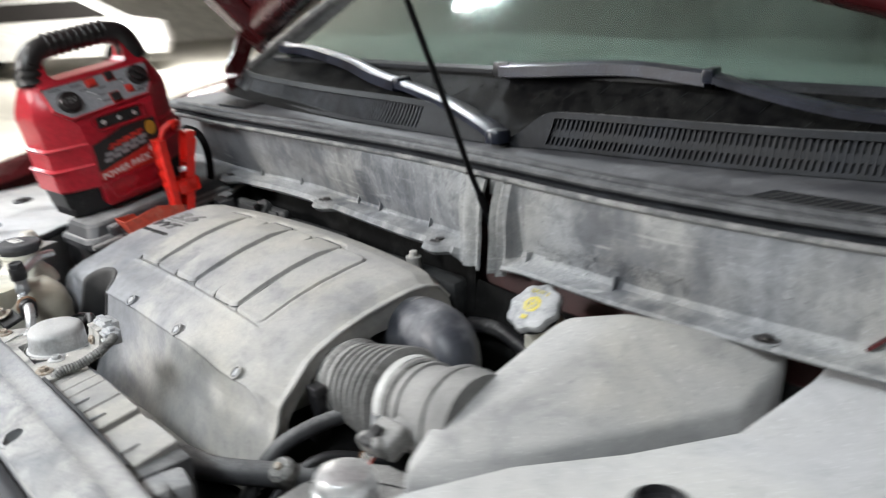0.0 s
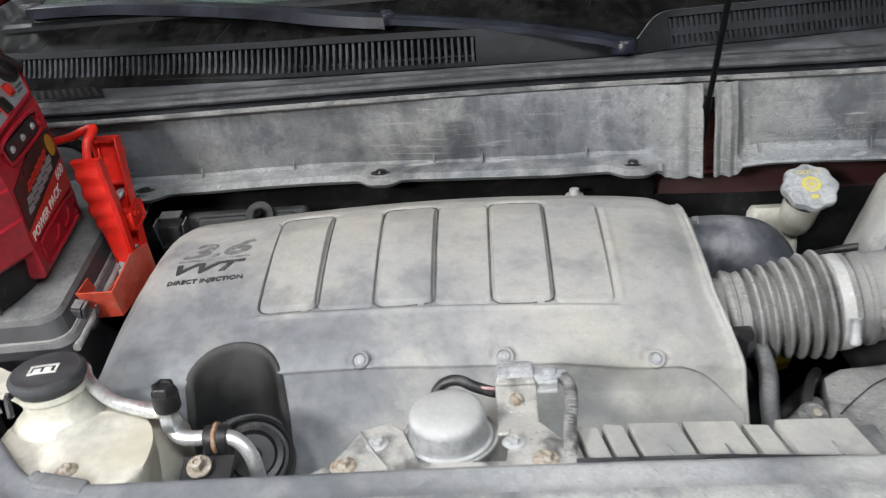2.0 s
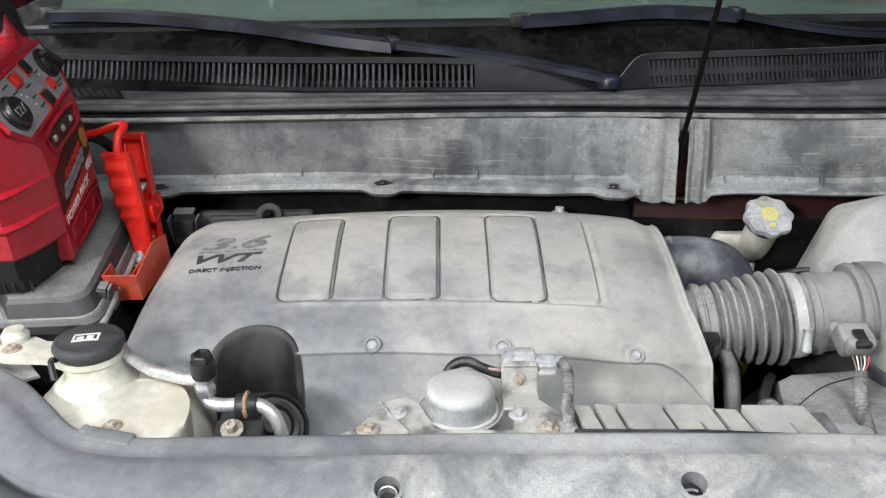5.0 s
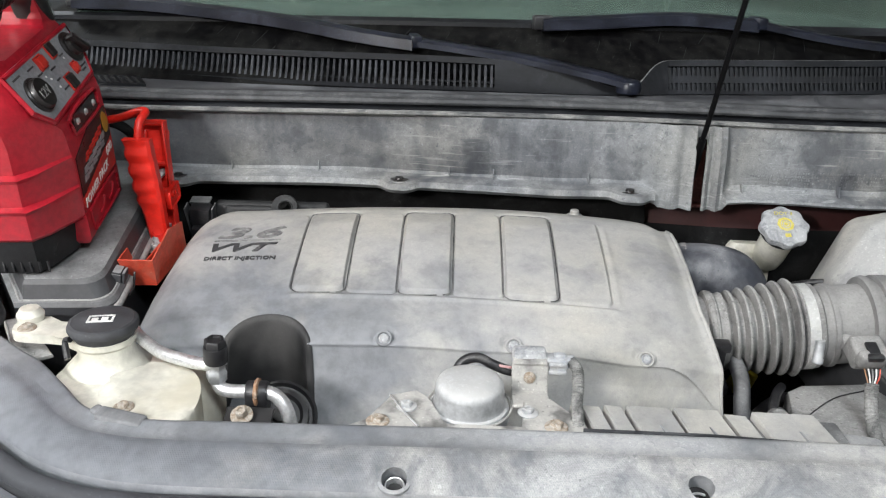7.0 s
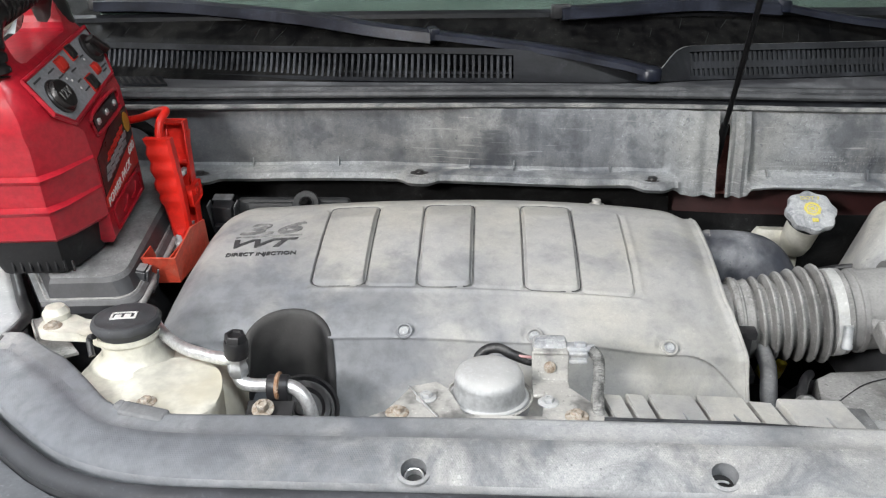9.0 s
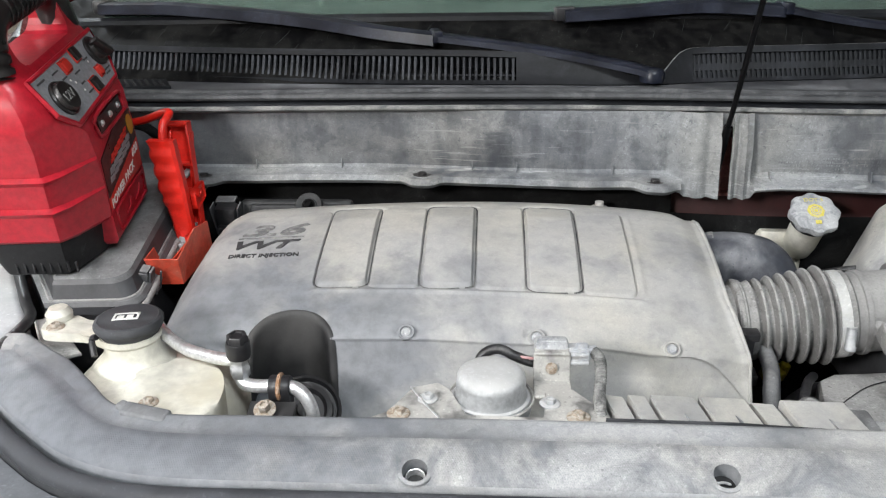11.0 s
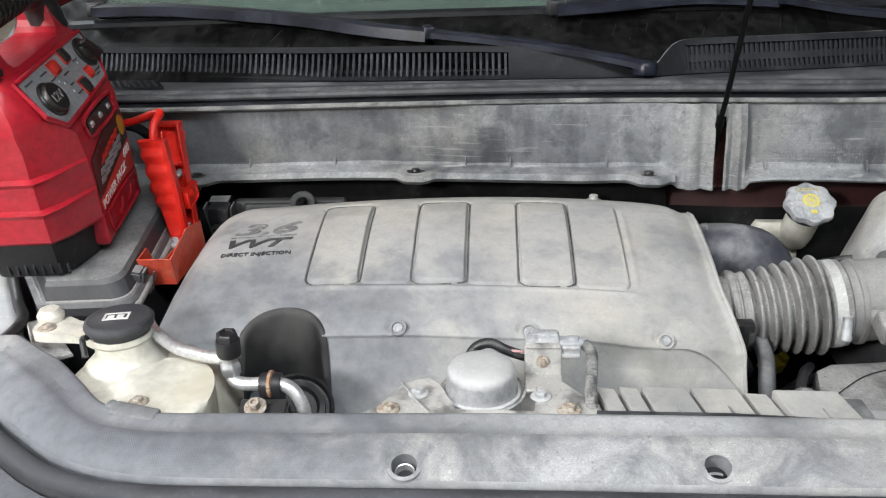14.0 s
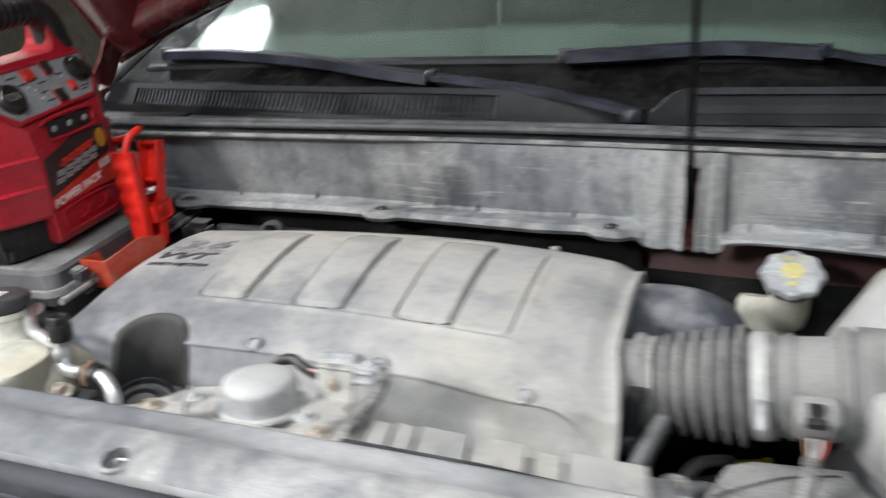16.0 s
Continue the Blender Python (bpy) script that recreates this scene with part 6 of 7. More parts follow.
def label_plate(name, pts, mt, out, parent, label=""):
    bm = B()
    loft(bm, [[on_label(y, z, o) for y, z in pts] for o in (-0.001, out)])
    return part(name, bm, mt, parent, label, smooth=False)


lab = label_plate("label", [(-0.058, 0.0685), (0.030, 0.0867), (0.058, 0.092), (0.058, 0.127), (0.0, 0.127), (-0.056, 0.1127)], M_LABEL, 0.0009, pack, "black printed label")
label_plate("label_red_band", [(-0.058, 0.056), (0.058, 0.056), (0.058, 0.0915), (0.030, 0.0862), (-0.058, 0.068)], M_REDINK, 0.0010, lab)
for k in range(5):
    for base, high, wide, mt, name in ((0.0805 + 0.0026 * k, 0.0150, 0.0150, M_PANEL, "logo_shape"), (0.0985 + 0.0020 * k, 0.0085, 0.0118, M_REDINK, "logo_shape")):
        y0 = (-0.046 if mt is M_PANEL else -0.034) + k * (wide + 0.0008)
        for lo, hi, shift in ((0.0, 0.42, 0.0), (0.54, 1.0, 0.0022)):
            bm = B()
            loft(bm, [[on_label(y0 + shift + u * wide * 0.92 + v * 0.003, base + v * high, o) for u, v in ((0, lo), (1, lo), (0.96, hi), (0.04, hi))] for o in (0.0009, 0.0015)])
            part(name, bm, mt, lab)
bm = B()
loft(bm, [[on_label(0.046 + 0.009 * math.cos(a), 0.112 + 0.012 * math.sin(a), o) for a in np.linspace(0, 2 * math.pi, 20, endpoint=False)] for o in (0.0009, 0.0014)])
part("amber_disc", bm, M_GOLD, lab)
LM = Matrix(((0, 0, 1, 0), (1, 0, 0, 0), (0, 1, 0, 0), (0, 0, 0, 1)))
for text, y, z, h, rot in (("POWER PACK", -0.012, 0.0645, 0.0100, 6.0), ("600", 0.043, 0.0815, 0.0105, 6.0)):
    bm = lettering(text, h, 0.0004, 0.1, 1.02, 0.012)
    bmesh.ops.transform(bm, matrix=PK @ pose(0.0613, y, z) @ LM @ pose(0, 0, 0, 0, 0, rot), verts=bm.verts)
    part("label_lettering", bm, M_WHITE, pack, "white lettering reading " + text, smooth=False)

# ---- battery terminal cap and clamp ----
tray = thing("terminal_cap", (-0.42, 0.385, 0.96), "open faded red battery terminal cap", "terminal cap")
bm = B()
W = 0.0016


def slab_quad(bm, a, b, c, d, t):
    a, b, c, d = Vector(a), Vector(b), Vector(c), Vector(d)
    n = (b - a).cross(d - a).normalized() * t
    loft(bm, [[p for p in (a, b, c, d)], [p + n for p in (a, b, c, d)]])


FLt, FRt, BRt, BLt = (-0.430, 0.319, 1.0135), (-0.3915, 0.320, 1.0130), (-0.3905, 0.378, 1.0290), (-0.432, 0.352, 1.0150)
FLb, FRb, BRb, BLb = (-0.427, 0.340, 0.9740), (-0.3960, 0.338, 0.9760), (-0.3890, 0.425, 0.9830), (-0.429, 0.425, 0.9800)
slab_quad(bm, FLt, FRt, FRb, FLb, W)
slab_quad(bm, FRt, BRt, BRb, FRb, W)
slab_quad(bm, BRt, (-0.389, 0.420, 1.0230), (-0.388, 0.425, 0.985), BRb, W)
slab_quad(bm, BLt, FLt, FLb, (-0.429, 0.372, 0.9760), W)
slab_quad(bm, FLb, FRb, BRb, BLb, W)
slab_quad(bm, (-0.4065, 0.332, 1.004), (-0.4045, 0.385, 1.008), (-0.4045, 0.390, 0.979), (-0.4065, 0.339, 0.976), W)
slab_quad(bm, (-0.4065, 0.385, 1.006), (-0.392, 0.385, 1.010), (-0.392, 0.388, 0.981), (-0.4065, 0.388, 0.979), W)
bmesh.ops.remove_doubles(bm, verts=bm.verts, dist=0.00005)
part("cap_shell", bm, M_TRAY, tray, smooth=False)
bm = B()
lathe(bm, [(0.008, 0.97), (0.008, 1.004), (0.0065, 1.008)], pose(-0.421, 0.420, 0), 16)
part("battery_post", bm, M_METAL, tray, "dull metal battery post")
for dx, dz in ((0.0, 0.99), (0.012, 0.985)):
    bm = B()
    bolt(bm, (-0.420 + dx, 0.406, dz), 0.005, 0.009, (0, 0, 20))
    part("nut", bm, M_METAL, tray)

clamp = thing("jumper_clamp", (-0.42, 0.43, 1.0), "bright red jumper cable clamp gripping the battery post", "jumper clamp")


def jaw_arm(top, bottom, wide, waves, name):
    top, bottom = Vector(top), Vector(bottom)
    bm = B()
    n = 26
    rings = []
    for i in range(n + 1):
        t = i / n
        c = bottom.lerp(top, t)
        w = (0.0110 + 0.0035 * step(t, 0.0, 0.6)) * wide
        d = 0.0085 + (0.0026 * abs(math.sin(t * 20)) * step(t, 0.34, 0.42) if waves else 0)
        k = -1 if top.y < 0.43 else 1
        sway = Vector((0.0030 * abs(math.sin(t * 20 + 0.2)) * step(t, 0.34, 0.42) if waves else 0, 0, 0))
        rings.append([c + Vector((-w, 0.004 * -k, 0)) - sway, c + Vector((w, 0.004 * -k, 0)), c + Vector((w, k * d * 0.7, 0)), c + Vector((w * 0.75, k * d, 0)), c + Vector((-w * 0.75, k * d, 0)) - sway, c + Vector((-w, k * d * 0.7, 0)) - sway])
    loft(bm, rings)
    return part(name, bm, M_CLAMP, clamp)


jaw_arm((-0.4260, 0.410, 1.127), (-0.4165, 0.422, 0.998), 1.0, True, "handle_arm")
bm = B()
top, bottom = Vector((-0.4255, 0.462, 1.136)), Vector((-0.411, 0.438, 1.006))
loft(bm, [[bottom.lerp(top, t) + Vector((sx * (0.0115 + 0.003 * t), sy, 0)) for sx, sy in ((-1, -0.010), (-0.86, -0.010), (-0.82, 0.001), (0.82, 0.001), (0.86, -0.010), (1, -0.010), (1, 0.0045), (-1, 0.0045))] for t in np.linspace(0, 1, 12)])
for t in (0.22, 0.62, 0.98):
    box(bm, bottom.lerp(top, t) + Vector((0, -0.004, 0)), (0.022, 0.009, 0.0022), (10, 0, 0))
part("handle_arm", bm, M_CLAMP, clamp)
bm = B()
for sx in (-1, 1):
    box(bm, (-0.416 + sx * 0.0128, 0.440, 1.050), (0.0022, 0.036, 0.024), (10, 0, 0), 0.004)
    box(bm, (-0.422 + sx * 0.0120, 0.452, 1.088), (0.0022, 0.012, 0.075), (-14, 0, 0), 0.002)
part("side_cheek", bm, M_CLAMP, clamp)
bm = B()
lathe(bm, [(0.006, -0.017), (0.006, 0.017)], pose(-0.4155, 0.436, 1.054, 0, 90, 0), 16)
lathe(bm, [(0.0028, -0.0185), (0.0028, 0.0185)], pose(-0.4155, 0.436, 1.054, 0, 90, 0), 12)
part("hinge_pin", bm, M_CLAMP, clamp)
bm = B()
pts = []
for i in range(60):
    a = i * 0.9
    pts.append((-0.417 + 0.004 * math.cos(a), 0.432 + i * 0.00035, 1.075 + 0.004 * math.sin(a)))
sweep(bm, pts, 0.0008, 5)
part("spring", bm, M_TUBE, clamp)
bm = B()
for y, tilt in ((0.424, 6), (0.437, -6)):
    for k in range(5):
        box(bm, (-0.4165, y, 0.992 + k * 0.005), (0.016, 0.006 + 0.002 * (k % 2), 0.004), (tilt, 0, 0), 0.0006)
part("metal_jaw", bm, M_METAL, clamp, "toothed metal jaws")
bm = B()
lathe(bm, [(0.0066, 0.0), (0.0066, 0.0012), (0.0050, 0.0014), (0.0047, 0.0004)], pose(-0.4180, 0.4125, 1.012, 84, 0, 0), 20)
part("moulded_ring", bm, M_CLAMP, clamp)
bm = B()
sweep(bm, smooth_path([(-0.428, 0.412, 1.120), (-0.427, 0.420, 1.142), (-0.424, 0.436, 1.152), (-0.440, 0.452, 1.148), (-0.466, 0.462, 1.138), (-0.500, 0.470, 1.130), (-0.525, 0.478, 1.12)], 8), 0.0048, 12)
part("cable", bm, M_CLAMP, clamp, "red rubber cable")
# black loop added for the clamp's shadow on the cowl; no cable runs here
bm = B()
sweep(bm, smooth_path([(-0.52, 0.500, 1.125), (-0.485, 0.506, 1.118), (-0.462, 0.508, 1.09), (-0.456, 0.506, 1.05), (-0.462, 0.50, 1.00)], 8), 0.0064, 12)
tagged(part("shadow_loop", bm, M_MAT), "black loop standing in for the clamp's shadow on the cowl", "cable")

# small plug behind the clamp
plug = thing("wiring_plug", (-0.388, 0.495, 0.97), "black wiring plug on a grey bracket", "wiring plug")
bm = B()
box(bm, (-0.388, 0.493, 0.992), (0.027, 0.020, 0.062), (18, 6, 0), 0.004)
box(bm, (-0.388, 0.484, 1.008), (0.016, 0.010, 0.018), (18, 6, 0), 0.003)
box(bm, (-0.387, 0.479, 0.988), (0.021, 0.010, 0.014), (18, 6, 8), 0.003)
part("plug_body", bm, M_BLACK, plug)
bm = B()
for sx in (-1, 1):
    box(bm, (-0.388 + sx * 0.0158, 0.493, 1.000), (0.0024, 0.018, 0.040), (12, sx * 6, 0), 0.001)
box(bm, (-0.388, 0.496, 1.0245), (0.026, 0.016, 0.003), (12, 0, 0), 0.001)
part("bracket", bm, M_BOX, plug)

# ---- air intake ----
HA, HB = Vector((0.196, 0.312, 0.946)), Vector((0.330, 0.309, 0.961))
hose = thing("air_intake_hose", (0.265, 0.31, 0.90), "dusty grey rubber intake hose with bellows and a steel band", "intake hose")


def along(rows, seg=44):
    d = (HB - HA).normalized()
    m = Matrix.Translation(HA) @ d.to_track_quat("Z", "X").to_matrix().to_4x4()
    bm = B()
    lathe(bm, [(r, h) for h, r in rows], m, seg)
    return bm


rows = [(0.0, 0.040), (0.020, 0.040), (0.022, 0.0445), (0.030, 0.0450), (0.032, 0.0425), (0.036, 0.0420), (0.040, 0.0435)]
h = 0.042
for i in range(6):
    big, small = 0.0452 + 0.0017 * i, 0.0352 + 0.0009 * i
    rows += [(h, small), (h + 0.0025, small + 0.001), (h + 0.0052, big - 0.001), (h + 0.0068, big), (h + 0.0084, big - 0.001), (h + 0.0108, small + 0.0012)]
    h += 0.0125
rows += [(h, 0.0445), (h + 0.002, 0.0462), (h + 0.020, 0.0462), (h + 0.022, 0.044)]
part("bellows", along(rows), M_HOSE, hose)
part("steel_band", along([(h + 0.0035, 0.0462), (h + 0.004, 0.0470), (h + 0.0145, 0.0470), (h + 0.015, 0.0462)]), M_BAND, hose, "bright steel hose band")
bm = B()
sc = HA + (HB - HA).normalized() * (h + 0.009) + Vector((0.002, -0.0470, -0.004))
lathe(bm, [(0.0052, -0.012), (0.0052, 0.008), (0.0058, 0.009), (0.0058, 0.013), (0.004, 0.014), (0.0036, 0.0125)], pose(sc.x, sc.y - 0.001, sc.z, 172, 0, 0), 16)
box(bm, sc, (0.010, 0.006, 0.014), (-6, 0, 0), 0.002)
part("band_screw", bm, M_METAL, hose, "steel worm screw")
part("rubber_lip", along([(0.0225, 0.045), (0.024, 0.0462), (0.027, 0.0462), (0.0285, 0.045)]), M_HOSE, hose)

maf = thing("air_flow_sensor", (0.37, 0.305, 0.92), "dusty black air flow sensor housing with a wired plug", "air sensor")
part("housing", along([(h + 0.0225, 0.0425), (h + 0.030, 0.0435), (h + 0.031, 0.0455), (h + 0.036, 0.0455), (h + 0.037, 0.0430), (h + 0.070, 0.0430), (h + 0.071, 0.0500), (h + 0.076, 0.0515), (h + 0.080, 0.0500), (h + 0.081, 0.0470), (h + 0.085, 0.0470), (h + 0.086, 0.0510), (h + 0.092, 0.0510), (h + 0.110, 0.0490)]), M_FLOW, maf)
bm = B()
box(bm, (0.3660, 0.2720, 0.9690), (0.042, 0.030, 0.012), (38, 0, 3), 0.003)
part("mount_flat", bm, M_FLOW, maf)
bm = B()
box(bm, (0.3625, 0.2440, 0.9650), (0.034, 0.030, 0.024), (24, 0, 3), 0.005, 3)
box(bm, (0.3610, 0.2275, 0.9660), (0.030, 0.014, 0.020), (24, 0, 3), 0.006, 3)
part("plug", bm, M_HOSE, maf, "dusty grey plug")
bm = B()
box(bm, (0.3610, 0.2225, 0.9700), (0.018, 0.008, 0.009), (24, 0, 3), 0.002)
box(bm, (0.3610, 0.2300, 0.9765), (0.012, 0.016, 0.004), (24, 0, 3), 0.0015)
part("latch", bm, M_BLACK, maf)
for dx, mt in ((-0.008, M_RUSTY), (-0.004, M_WHITE), (0.0, M_WIRE), (0.004, M_WHITE), (0.008, M_TRAY)):
    bm = B()
    sweep(bm, smooth_path([(0.361 + dx, 0.2225, 0.958), (0.361 + dx * 0.8, 0.2175, 0.951), (0.360 + dx * 0.35, 0.214, 0.942)], 4), 0.0008, 6)
    part("wire", bm, mt, maf)
bm = B()
pts = smooth_path([(0.360, 0.215, 0.945), (0.358, 0.206, 0.932), (0.355, 0.190, 0.918), (0.352, 0.165, 0.906), (0.35, 0.13, 0.900), (0.348, 0.10, 0.885)], 12)
sweep(bm, pts, [0.0062 + 0.0008 * (i % 2) for i in range(len(pts))], 12)
part("loom", bm, M_WIRE, maf, "ribbed grey wiring loom")

abox = thing("air_filter_box", (0.50, 0.34, 0.85), "large dusty grey air filter box with a sloped lid", "air filter box")
bm = B()
top = [(0.428, 0.405, 1.048), (0.486, 0.432, 1.060), (0.598, 0.505, 1.030), (0.589, 0.441, 1.000), (0.544, 0.377, 0.992), (0.503, 0.318, 0.985), (0.456, 0.267, 0.977), (0.414, 0.219, 0.971), (0.400, 0.262, 0.985), (0.386, 0.352, 0.984), (0.374, 0.385, 0.985), (0.425, 0.47, 1.03), (0.59, 0.51, 1.03)]
low = [(0.594, 0.440, 0.945), (0.508, 0.312, 0.930), (0.416, 0.212, 0.920), (0.394, 0.262, 0.925), (0.378, 0.36, 0.935), (0.380, 0.46, 0.93), (0.592, 0.50, 0.94)]
for p in top + low:
    bm.verts.new(p)
bmesh.ops.convex_hull(bm, input=list(bm.verts))
bmesh.ops.delete(bm, geom=[v for v in bm.verts if not v.link_faces], context="VERTS")
bmesh.ops.dissolve_limit(bm, angle_limit=radians(4), verts=list(bm.verts), edges=list(bm.edges))
bmesh.ops.bevel(bm, geom=list(bm.edges), offset=0.006, segments=3, profile=0.5, affect="EDGES")
part("lid", bm, M_AIRBOX, abox, angle=60)
bm = B()
for x, y, z in low:
    bm.verts.new((x + 0.004, y - 0.003, z - 0.004))
    bm.verts.new((x - 0.004, y + 0.002, 0.84))
bmesh.ops.convex_hull(bm, input=list(bm.verts))
bmesh.ops.delete(bm, geom=[v for v in bm.verts if not v.link_faces], context="VERTS")
bmesh.ops.bevel(bm, geom=list(bm.edges), offset=0.004, segments=2, profile=0.5, affect="EDGES")
part("lower_case", bm, M_BOX, abox, angle=60)

# smooth duct behind the hose
duct = thing("resonator_duct", (0.25, 0.40, 0.93), "dark smooth intake duct with dust wiped off in places", "air duct")
bm = B()
pts = smooth_path([(0.160, 0.412, 0.968), (0.205, 0.410, 0.974), (0.240, 0.407, 0.976), (0.266, 0.402, 0.975), (0.281, 0.397, 0.964), (0.286, 0.393, 0.945), (0.288, 0.388, 0.920), (0.289, 0.385, 0.890)], 8)
sweep(bm, pts, [0.034 + 0.004 * math.sin(i * 0.12) for i in range(len(pts))], 30)
part("tube", bm, M_DUCT, duct)
bm = B()
sweep(bm, [Vector((0.214, 0.411, 0.975)), Vector((0.220, 0.410, 0.976))], 0.0375, 30)
part("collar", bm, M_HOSE, duct)

# brake fluid tank
brake = thing("brake_fluid_tank", (0.35, 0.47, 0.92), "cream brake fluid tank with a scalloped grey cap", "fluid tank")
BM = pose(0.345, 0.4565, 1.0235, 34, 0, 0)
bm = B()
lathe(bm, [(0.018, -0.075), (0.020, -0.060), (0.0205, -0.030), (0.0215, -0.012), (0.0215, -0.006)], BM, 28)
part("neck", bm, M_TANK, brake)
bm = B()
lathe(bm, [(0.0240, -0.011), (0.0285, -0.009), (0.0295, -0.004), (0.0285, 0.0), (0.025, 0.0022), (0.012, 0.003), (0.001, 0.003)], BM, 64, wave=0.055, lobes=8)
bcap = part("cap", bm, M_CAPGREY, brake, "scalloped grey cap")
bm = B()
lathe(bm, [(0.0235, -0.016), (0.0262, -0.0145), (0.0262, -0.0085), (0.023, -0.008)], BM, 40)
part("cap_skirt", bm, M_BLACK, brake)
bm = B()
lathe(bm, [(0.0105, 0.0028), (0.0105, 0.0034), (0.001, 0.0035)], BM, 8)
part("yellow_mark", bm, M_YELLOW, bcap, "yellow printed disc")
bm = B()
for r in (0.0058, 0.0032):
    sweep(bm, [BM @ Vector((r * math.cos(a), r * math.sin(a), 0.0036)) for a in np.linspace(0, 2 * math.pi, 24)], 0.0005, 6)
part("mark_ring", bm, M_CAPGREY, bcap)
bm = lettering("DOT 3", 0.0048, 0.0003, 0, 1.15)
bmesh.ops.transform(bm, matrix=BM @ pose(0, 0.0165, 0.0032), verts=bm.verts)
part("cap_lettering", bm, M_YELLOW, bcap, "yellow lettering reading DOT 3", smooth=False)
bm = B()
for q in box(bm, (0, -0.0165, 0.0030), (0.007, 0.005, 0.0008)):
    q.co = BM @ q.co
part("mark_square", bm, M_YELLOW, bcap)
bm = B()
loft(bm, [rr(0.322, 0.507, hx, hy, 0.010, z) for z, hx, hy in ((0.880, 0.030, 0.016), (0.950, 0.030, 0.016), (0.976, 0.028, 0.014), (0.983, 0.023, 0.010))])
part("tank_body", bm, M_TANK, brake)

# silver cap beside the sensor
scap = thing("metal_filler_cap", (0.425, 0.155, 0.94), "shiny silver domed metal cap", "metal cap")
bm = B()
lathe(bm, [(0.020, -0.03), (0.020, 0.0), (0.0255, 0.002), (0.0255, 0.012), (0.0235, 0.014), (0.0235, 0.020), (0.020, 0.025), (0.010, 0.0275), (0.001, 0.028)], pose(0.425, 0.155, 0.975), 36)
part("cap", bm, M_TUBE, scap)
bm = B()
lathe(bm, [(0.024, 0), (0.022, 0.03)], pose(0.425, 0.155, 0.915), 24)
part("neck", bm, M_HOSE, scap)

# grey box in front of the filter
lbox = thing("battery_tray_cover", (0.37, 0.20, 0.85), "grey dusty plastic cover with a dark lower half", "plastic cover")
bm = B()
pts = [(0.298, 0.262), (0.318, 0.276), (0.40, 0.284), (0.455, 0.22), (0.445, 0.12), (0.345, 0.105), (0.288, 0.150), (0.282, 0.20)]
plate(bm, pts, 0.880, 0.908, 0.008)
part("lid", bm, M_HOSE, lbox)
bm = B()
plate(bm, [(0.37 + (x - 0.37) * 0.97, 0.2 + (y - 0.2) * 0.97) for x, y in pts], 0.76, 0.8795)
part("case", bm, M_BOX, lbox)
bm = B()
sweep(bm, smooth_path([(0.292, 0.20, 0.909), (0.315, 0.222, 0.910), (0.345, 0.246, 0.910), (0.385, 0.262, 0.910)], 6), 0.0007, 6)
part("seam", bm, M_BLACK, lbox)


# ---- engine and bay below ----
eng = thing("engine_block", (-0.05, 0.33, 0.45), "dark grimy engine block, the deep bay's shade in its colour", "engine")
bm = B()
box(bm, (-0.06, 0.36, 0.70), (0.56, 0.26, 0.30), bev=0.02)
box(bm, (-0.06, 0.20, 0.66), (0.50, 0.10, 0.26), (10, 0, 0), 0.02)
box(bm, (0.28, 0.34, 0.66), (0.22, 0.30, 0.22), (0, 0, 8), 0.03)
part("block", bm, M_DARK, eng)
bm = B()
box(bm, (-0.300, 0.512, 0.990), (0.150, 0.016, 0.058), (-6, 0, 0), 0.007, 3)
box(bm, (-0.300, 0.507, 1.004), (0.120, 0.012, 0.022), (-6, 0, 0), 0.004, 3)
box(bm, (-0.20, 0.518, 0.975), (0.24, 0.030, 0.060), (4, 0, 0), 0.008)
box(bm, (0.04, 0.52, 0.970), (0.26, 0.030, 0.05), (4, 0, 0), 0.008)
part("rear_valve_cover", bm, M_REAR, eng, "dark grimy valve cover edge")
bm = B()
lathe(bm, [(0.0175, -0.010), (0.0175, 0.0), (0.0165, 0.0015), (0.0105, -0.0005), (0.0095, 0.0005)], pose(-0.281, 0.498, 1.0165, 50, 0, 0), 26)
cup = part("mount_washer", bm, M_REAR, eng, "dark dished washer")
bm = B()
bolt(bm, Vector((-0.281, 0.498, 1.0165)), 0.0060, 0.010, (50, 0, 0), 1.4)
part("mount_bolt", bm, M_MAT, cup)
for c, mt in (((-0.286, 0.506, 1.011), M_BLACK), ((0.093, 0.505, 1.010), M_PLATE)):
    bm = B()
    lathe(bm, [(0.010, -0.05), (0.010, -0.002), (0.0105, 0.0), (0.0105, 0.003), (0.006, 0.0035), (0.0055, 0.010), (0.003, 0.0105)], pose(*c), 18)
    part("stud", bm, mt, eng)
bm = B()
sweep(bm, smooth_path([(0.12, 0.50, 0.99), (0.145, 0.495, 0.985), (0.17, 0.49, 0.96), (0.18, 0.485, 0.92)], 6), 0.008, 12)
sweep(bm, smooth_path([(0.20, 0.50, 0.95), (0.25, 0.50, 0.955), (0.31, 0.495, 0.94)], 6), 0.009, 12)
part("rear_hose", bm, M_BLACK, eng)
bm = B()
box(bm, (0.219, 0.268, 0.938), (0.016, 0.020, 0.040), (8, 0, 0), 0.003)
box(bm, (0.222, 0.262, 0.958), (0.018, 0.014, 0.010), (8, 0, 0), 0.002)
box(bm, (0.222, 0.258, 0.912), (0.020, 0.020, 0.014), (8, 0, 0), 0.003)
part("coil_plug", bm, M_BLACK, eng, "black wiring plug beside the cover")

